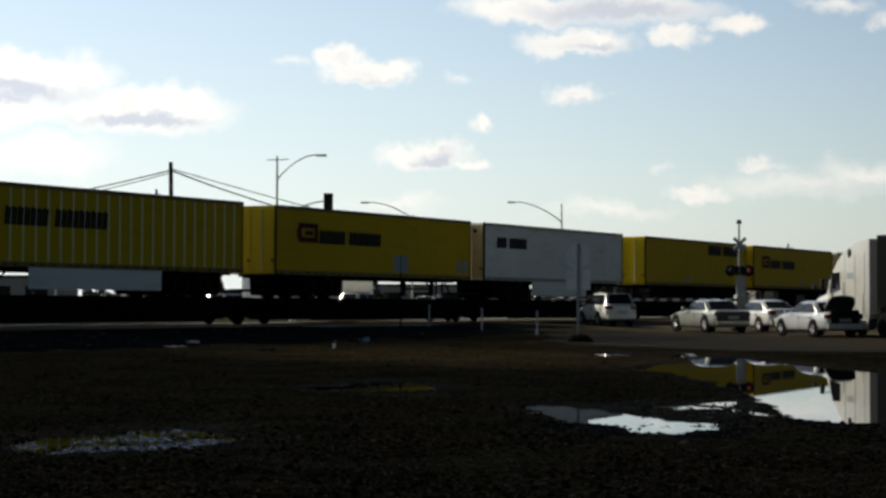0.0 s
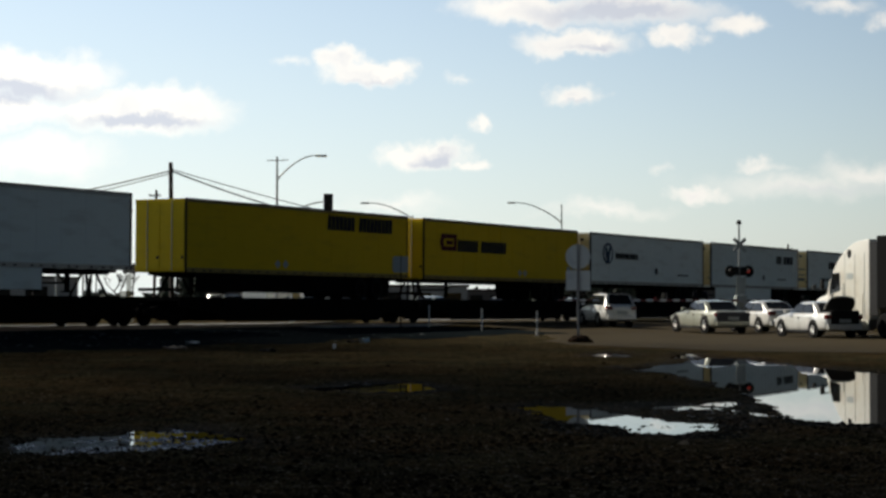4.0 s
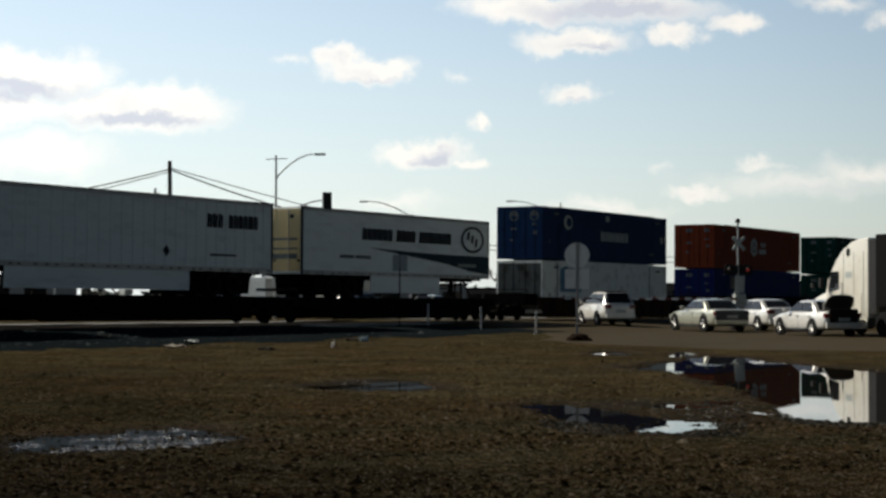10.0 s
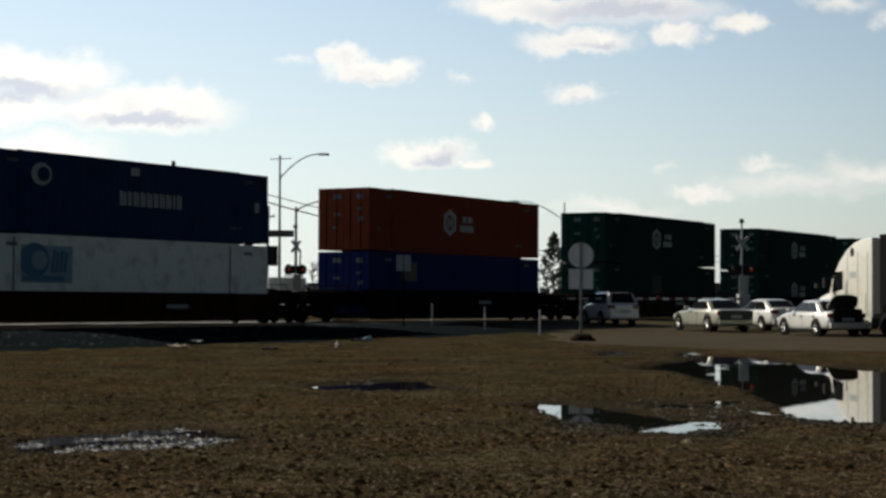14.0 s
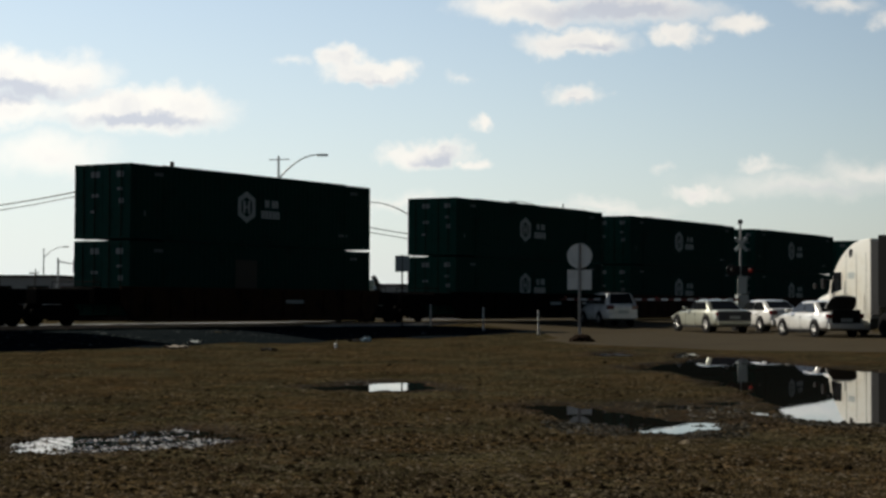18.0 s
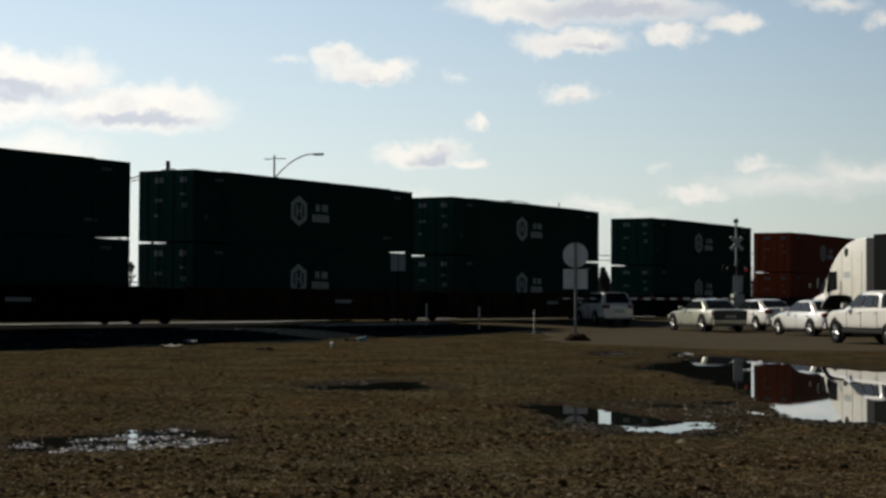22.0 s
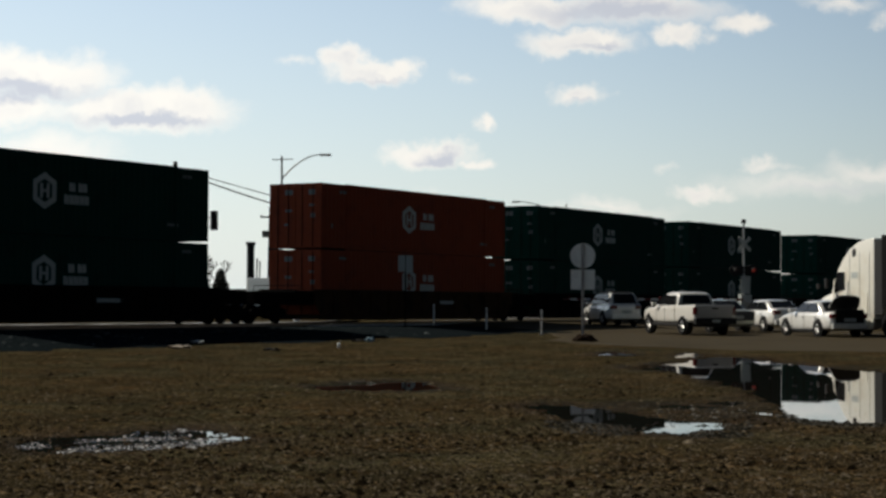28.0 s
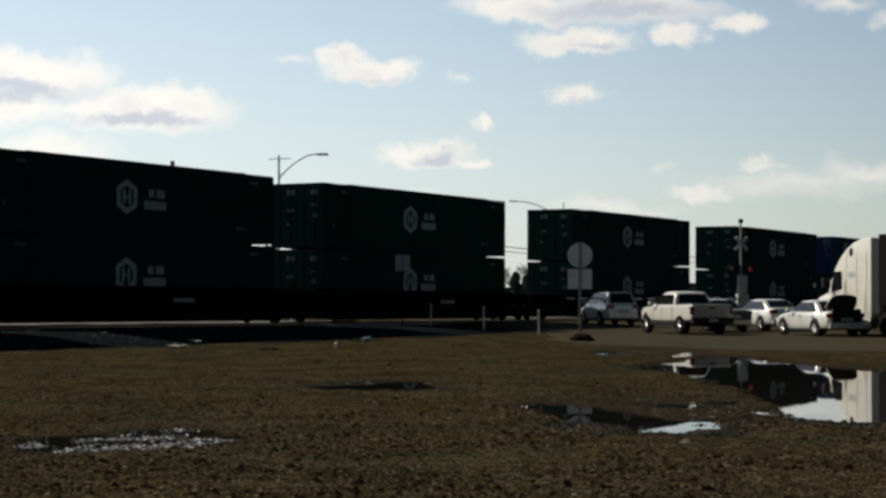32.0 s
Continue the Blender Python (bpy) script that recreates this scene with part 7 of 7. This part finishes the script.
def build_far_wood():
    """A low ragged belt of scrub along the horizon."""
    rng = random.Random(9)
    bm = B()
    for k in range(2600):
        x = rng.uniform(-170, 190)
        y = rng.uniform(285, 330)
        h = 1.2 + 1.2 * (0.5 + noise.noise(Vector((x * 0.05, 0, 3)))) + rng.uniform(-0.8, 0.8)
        z = rng.uniform(0.2, max(0.6, h))
        s = rng.uniform(0.5, 1.3)
        e = Euler((rng.uniform(0, 3), rng.uniform(0, 3), rng.uniform(0, 3))).to_matrix()
        vs = [bm.verts.new(Vector((x, y, z)) + e @ Vector(p) * s) for p in ((1, 0, 0.2), (-0.5, 0.8, 0), (-0.6, -0.7, 0.1), (0, 0, 0.8))]
        for f in ((0, 1, 2), (0, 1, 3), (1, 2, 3), (2, 0, 3)):
            bm.faces.new([vs[i] for i in f])
    ob = part("distant_scrub", bm, M["evergreen"], None)
    tagged(ob, "low dark belt of scrub along the horizon", "scrub", kind="stuff")


build_far_wood()

# ---- crossing surface, heap, gravel and litter ----


def crossing_panels():
    root = new("crossing_panels")
    tagged(root, "pale concrete panels beside the rails at the crossing", "crossing surface", kind="structure")
    proto = None
    for k in range(22):
        s = 62.0 + k * 2.44
        m = track_pose(s) @ Matrix.Translation((0, -1.95, -0.045))
        if proto is None:
            proto = part("panel", box(B(), -1.2, 1.2, -0.9, 0.42, -0.18, 0.0, 0.01), M["concrete"], root)
            o = proto
        else:
            o = new("panel", proto.data)
            o.parent = root
        o.matrix_basis = m


crossing_panels()


def heap(x, y, w, h, seed):
    rng = random.Random(seed)
    bm = B()
    bmesh.ops.create_icosphere(bm, subdivisions=4, radius=1)
    for v in bm.verts:
        n = noise.noise(v.co * 2.2 + Vector((seed, 0, 0))) * 0.35 + noise.noise(v.co * 6) * 0.14
        v.co = Vector((v.co.x * w * (1 + n), v.co.y * w * 1.3 * (1 + n), max(-0.1, v.co.z * h * (1 + 1.5 * n))))
    ob = smooth(part("soil_heap", bm, M["soil"], None), 60)
    ob.location = (x, y, on_ground(x, y, -0.01))
    tagged(ob, "small dark heap of soil at the foot of the sign", "soil heap")


heap(4.9, 62.3, 0.44, 0.25, 3)


def crumpled_sheet(w, d, h, seed):
    """A bent, crumpled sheet of card lying on the ground, with a little thickness."""
    bm = B()
    n = 7
    rows = []
    for side in (0.0, 0.012):
        rows.append([[bm.verts.new((w * (i / n - 0.5), d * (j / n - 0.5),
                                    side + h * (0.5 + 0.9 * noise.noise(Vector((i * 0.45 + seed, j * 0.45, seed)))))) for j in range(n + 1)] for i in range(n + 1)])
    lo, hi = rows
    for i in range(n):
        for j in range(n):
            bm.faces.new((hi[i][j], hi[i + 1][j], hi[i + 1][j + 1], hi[i][j + 1]))
            bm.faces.new((lo[i][j], lo[i][j + 1], lo[i + 1][j + 1], lo[i + 1][j]))
    for i in range(n):
        for a, b in (((i, 0), (i + 1, 0)), ((i + 1, n), (i, n)), ((0, i + 1), (0, i)), ((n, i), (n, i + 1))):
            bm.faces.new((lo[a[0]][a[1]], lo[b[0]][b[1]], hi[b[0]][b[1]], hi[a[0]][a[1]]))
    bmesh.ops.recalc_face_normals(bm, faces=bm.faces)
    return bm


for x, y, w, d, h, rz, tint, lab in ((-7.83, 55.5, 0.42, 0.34, 0.10, 10, "decal", "pale crumpled card lying on the ballast"),
                                     (-7.85, 51.9, 0.62, 0.40, 0.12, -15, "cardboard", "flattened pale cardboard lying at the edge of the ballast"),
                                     (-2.62, 60.3, 0.30, 0.24, 0.16, 30, "palesky", "crumpled blue-green wrapper on the gravel"),
                                     (-2.95, 59.9, 0.55, 0.30, 0.08, 5, "rubber", "torn strip of black rubber on the gravel"),
                                     (-5.0, 50.6, 0.50, 0.34, 0.08, 60, "rubber", "torn black scrap on the gravel")):
    ob = smooth(part("litter", crumpled_sheet(w, d, h, x), M[tint], None), 50)
    ob.matrix_basis = pose(x, y, float(ground_z(np.array([x]), np.array([y]))[0]) + 0.03, 0, 0, rz)
    tagged(ob, lab, "litter")


def paper_cup():
    root = new("paper_cup")
    part("cup", tube(B(), (0, 0, 0), (0, 0, 0.13), 0.035, 0.048, 18), M["armwhite"], root)
    part("lid", tube(B(), (0, 0, 0.13), (0, 0, 0.145), 0.052, 0.046, 18), M["signback"], root)
    part("straw", tube(B(), (0.01, 0, 0.14), (0.04, 0, 0.24), 0.005, n=6), M["paintwhite"], root)
    return root


cup = paper_cup()
cup.matrix_basis = pose(-3.24, 53.4, float(ground_z(np.array([-3.24]), np.array([53.4]))[0]), 6, 0, 0)
tagged(cup, "white paper cup with a straw standing on the gravel", "cup")


def scatter(name, count, area, size, material, label, category, seed, clump=0.0, flat=0.6, avoid=0.0, near_track=0.0, only=None):
    """Many small broken stones or clods strewn over the ground, one mesh."""
    rng = np.random.RandomState(seed)
    x0, x1, y0, y1 = area
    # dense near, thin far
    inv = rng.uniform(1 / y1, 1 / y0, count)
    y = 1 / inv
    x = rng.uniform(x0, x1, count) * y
    if clump:
        keep = value_noise(x, y, 1.7, seed + 1) + value_noise(x, y, 0.6, seed + 2) * 0.6 > clump
        x, y = x[keep], y[keep]
    if avoid:
        wet = np.zeros(len(x), dtype=bool)
        for poly in PUDDLES[:3]:
            wet |= inside(poly, x, y) > avoid
        wet |= (x * SIDE.x + y * SIDE.y) > 20.8
        x, y = x[~wet], y[~wet]
    if only:
        keep = inside(only, x, y) + value_noise(x, y, 0.5, seed + 4) * 0.8 > -0.1
        x, y = x[keep], y[keep]
    if near_track:
        d = FACE - (x * NRM.x + y * NRM.y)
        keep = (d < near_track + value_noise(x, y, 2.0, seed + 3) * 1.2) & (d > -4) & (x * SIDE.x + y * SIDE.y < 21)
        x, y = x[keep], y[keep]
    n = len(x)
    z = ground_z(x, y)
    s = size * np.exp(rng.normal(0, 0.45, n))
    base = np.array([(1, 0, 0), (0.25, 0.95, 0), (-0.85, 0.5, 0), (-0.7, -0.7, 0), (0.4, -0.9, 0), (0.3, 0.1, 1), (-0.35, -0.1, 0.85)])
    ang = rng.uniform(0, 6.283, n)
    P = base[None] * (1 + rng.uniform(-0.35, 0.35, (n, 7, 3)))
    c, sn = np.cos(ang)[:, None], np.sin(ang)[:, None]
    X = (P[..., 0] * c - P[..., 1] * sn) * s[:, None] + x[:, None]
    Y = (P[..., 0] * sn + P[..., 1] * c) * s[:, None] + y[:, None]
    Z = P[..., 2] * s[:, None] * flat + (z - 0.15 * s)[:, None]
    co = np.stack([X, Y, Z], -1).reshape(-1, 3)
    tri = np.array([(0, 1, 5), (1, 6, 5), (1, 2, 6), (2, 3, 6), (3, 4, 6), (4, 5, 6), (4, 0, 5)])
    f = (tri[None] + (np.arange(n) * 7)[:, None, None]).reshape(-1, 3)
    me = bpy.data.meshes.new(name)
    me.vertices.add(len(co))
    me.vertices.foreach_set("co", co.ravel())
    me.loops.add(f.size)
    me.loops.foreach_set("vertex_index", f.ravel())
    me.polygons.add(len(f))
    me.polygons.foreach_set("loop_start", np.arange(0, f.size, 3))
    me.update(calc_edges=True)
    me.materials.append(material)
    tagged(new(name, me), label, category, kind="stuff")


def island_material(name, a, b, c, rough=0.9, spec=0.0):
    m = bpy.data.materials.new(name)
    m.use_nodes = True
    N, L = m.node_tree.nodes, m.node_tree.links
    g = N.new("ShaderNodeNewGeometry")
    r = N.new("ShaderNodeValToRGB")
    e = r.color_ramp.elements
    e.new(0.6)
    for el, (p, col) in zip(e, ((0.0, a), (0.6, b), (1.0, c))):
        el.position, el.color = p, (*col, 1)
    L.new(g.outputs["Random Per Island"], r.inputs[0])
    p = N["Principled BSDF"]
    L.new(r.outputs[0], p.inputs["Base Color"])
    p.inputs["Roughness"].default_value = rough
    p.inputs["Specular IOR Level"].default_value = spec
    return m


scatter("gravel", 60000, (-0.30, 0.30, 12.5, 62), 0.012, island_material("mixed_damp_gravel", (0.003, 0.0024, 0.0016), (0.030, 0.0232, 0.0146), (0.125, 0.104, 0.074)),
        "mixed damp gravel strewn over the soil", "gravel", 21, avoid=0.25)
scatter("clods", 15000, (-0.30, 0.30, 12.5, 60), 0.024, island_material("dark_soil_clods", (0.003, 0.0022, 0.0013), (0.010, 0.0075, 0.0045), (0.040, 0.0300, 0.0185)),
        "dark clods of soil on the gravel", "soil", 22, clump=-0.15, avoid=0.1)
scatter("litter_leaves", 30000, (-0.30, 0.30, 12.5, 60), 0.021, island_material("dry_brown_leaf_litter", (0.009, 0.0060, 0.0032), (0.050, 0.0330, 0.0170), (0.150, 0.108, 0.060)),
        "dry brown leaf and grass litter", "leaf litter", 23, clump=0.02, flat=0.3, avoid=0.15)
PALE = island_material("pale_wet_pebbles", (0.008, 0.0075, 0.006), (0.03, 0.029, 0.026), (0.19, 0.19, 0.175), 0.5)
# the shoal is a little narrower than its puddle
mid_x = sum(x for x, y in PUDDLES[3]) / len(PUDDLES[3])
SHOAL = [(mid_x + (x - mid_x) * 0.80, y) for x, y in PUDDLES[3]]
# pale stones, whitened further so their colour carries the glints of wet facets
GLINT = island_material("bright_wet_pebbles", (0.010, 0.0095, 0.008), (0.11, 0.107, 0.10), (0.50, 0.50, 0.48), 0.25, 0.5)
scatter("pale_pebbles", 15000, (-0.26, -0.10, 17.4, 21.6), 0.0145, GLINT, "pale wet pebbles in a puddle, glints in their colour", "pebbles", 31, only=SHOAL)
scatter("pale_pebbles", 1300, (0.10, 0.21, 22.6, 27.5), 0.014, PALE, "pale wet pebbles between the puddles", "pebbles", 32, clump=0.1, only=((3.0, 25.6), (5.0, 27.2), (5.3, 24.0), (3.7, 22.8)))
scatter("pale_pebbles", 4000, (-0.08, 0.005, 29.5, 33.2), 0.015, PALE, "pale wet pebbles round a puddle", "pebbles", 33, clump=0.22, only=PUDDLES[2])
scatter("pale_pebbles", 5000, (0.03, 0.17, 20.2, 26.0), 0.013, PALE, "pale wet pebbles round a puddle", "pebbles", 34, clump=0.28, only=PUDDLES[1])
DARK = island_material("dark_wet_pebbles", (0.006, 0.006, 0.005), (0.02, 0.019, 0.016), (0.07, 0.068, 0.06), 0.5)
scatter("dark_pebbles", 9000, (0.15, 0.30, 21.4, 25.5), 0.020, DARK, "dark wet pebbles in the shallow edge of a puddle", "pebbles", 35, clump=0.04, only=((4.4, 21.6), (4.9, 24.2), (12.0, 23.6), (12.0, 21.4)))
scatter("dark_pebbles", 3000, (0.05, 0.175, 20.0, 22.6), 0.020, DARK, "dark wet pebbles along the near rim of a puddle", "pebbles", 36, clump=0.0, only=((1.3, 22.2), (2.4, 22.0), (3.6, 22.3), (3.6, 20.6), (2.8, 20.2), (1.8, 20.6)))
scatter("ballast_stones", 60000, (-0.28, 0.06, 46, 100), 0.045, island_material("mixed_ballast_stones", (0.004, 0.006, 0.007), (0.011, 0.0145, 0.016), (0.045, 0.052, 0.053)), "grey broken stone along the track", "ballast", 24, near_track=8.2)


def motions():
    for ob, s in ROLLING:
        h = 0.0
        if isinstance(s, tuple):
            s, h = s
        walk(ob, [(t, track_pose(s - d) @ Matrix.Translation((0, 0, h))) for t, d in TRAVEL])
    walk(cloud, [(t, cloud_pose(t)) for t in range(0, 33, 4)])
    walk(pickup, [(t, pickup_pose(a)) for t, a in PICKUP_ROWS])
    # its wheels roll while it is in sight
    ts, al = [r[0] for r in PICKUP_ROWS], [r[1] for r in PICKUP_ROWS]
    start = 20.5
    times = [0.0, start] + [start + k / 15 for k in range(1, 113)] + [32.0]
    for w in PICKUP_WHEELS:
        x, y, z = w.location
        rows = []
        for t in times:
            run = max(0.0, float(np.interp(t, ts, al)) - float(np.interp(start, ts, al)))
            rows.append((t, pose(x, y, z, 0, math.degrees(run / 0.40) % 360.0, 0)))
        walk(w, rows)


motions()
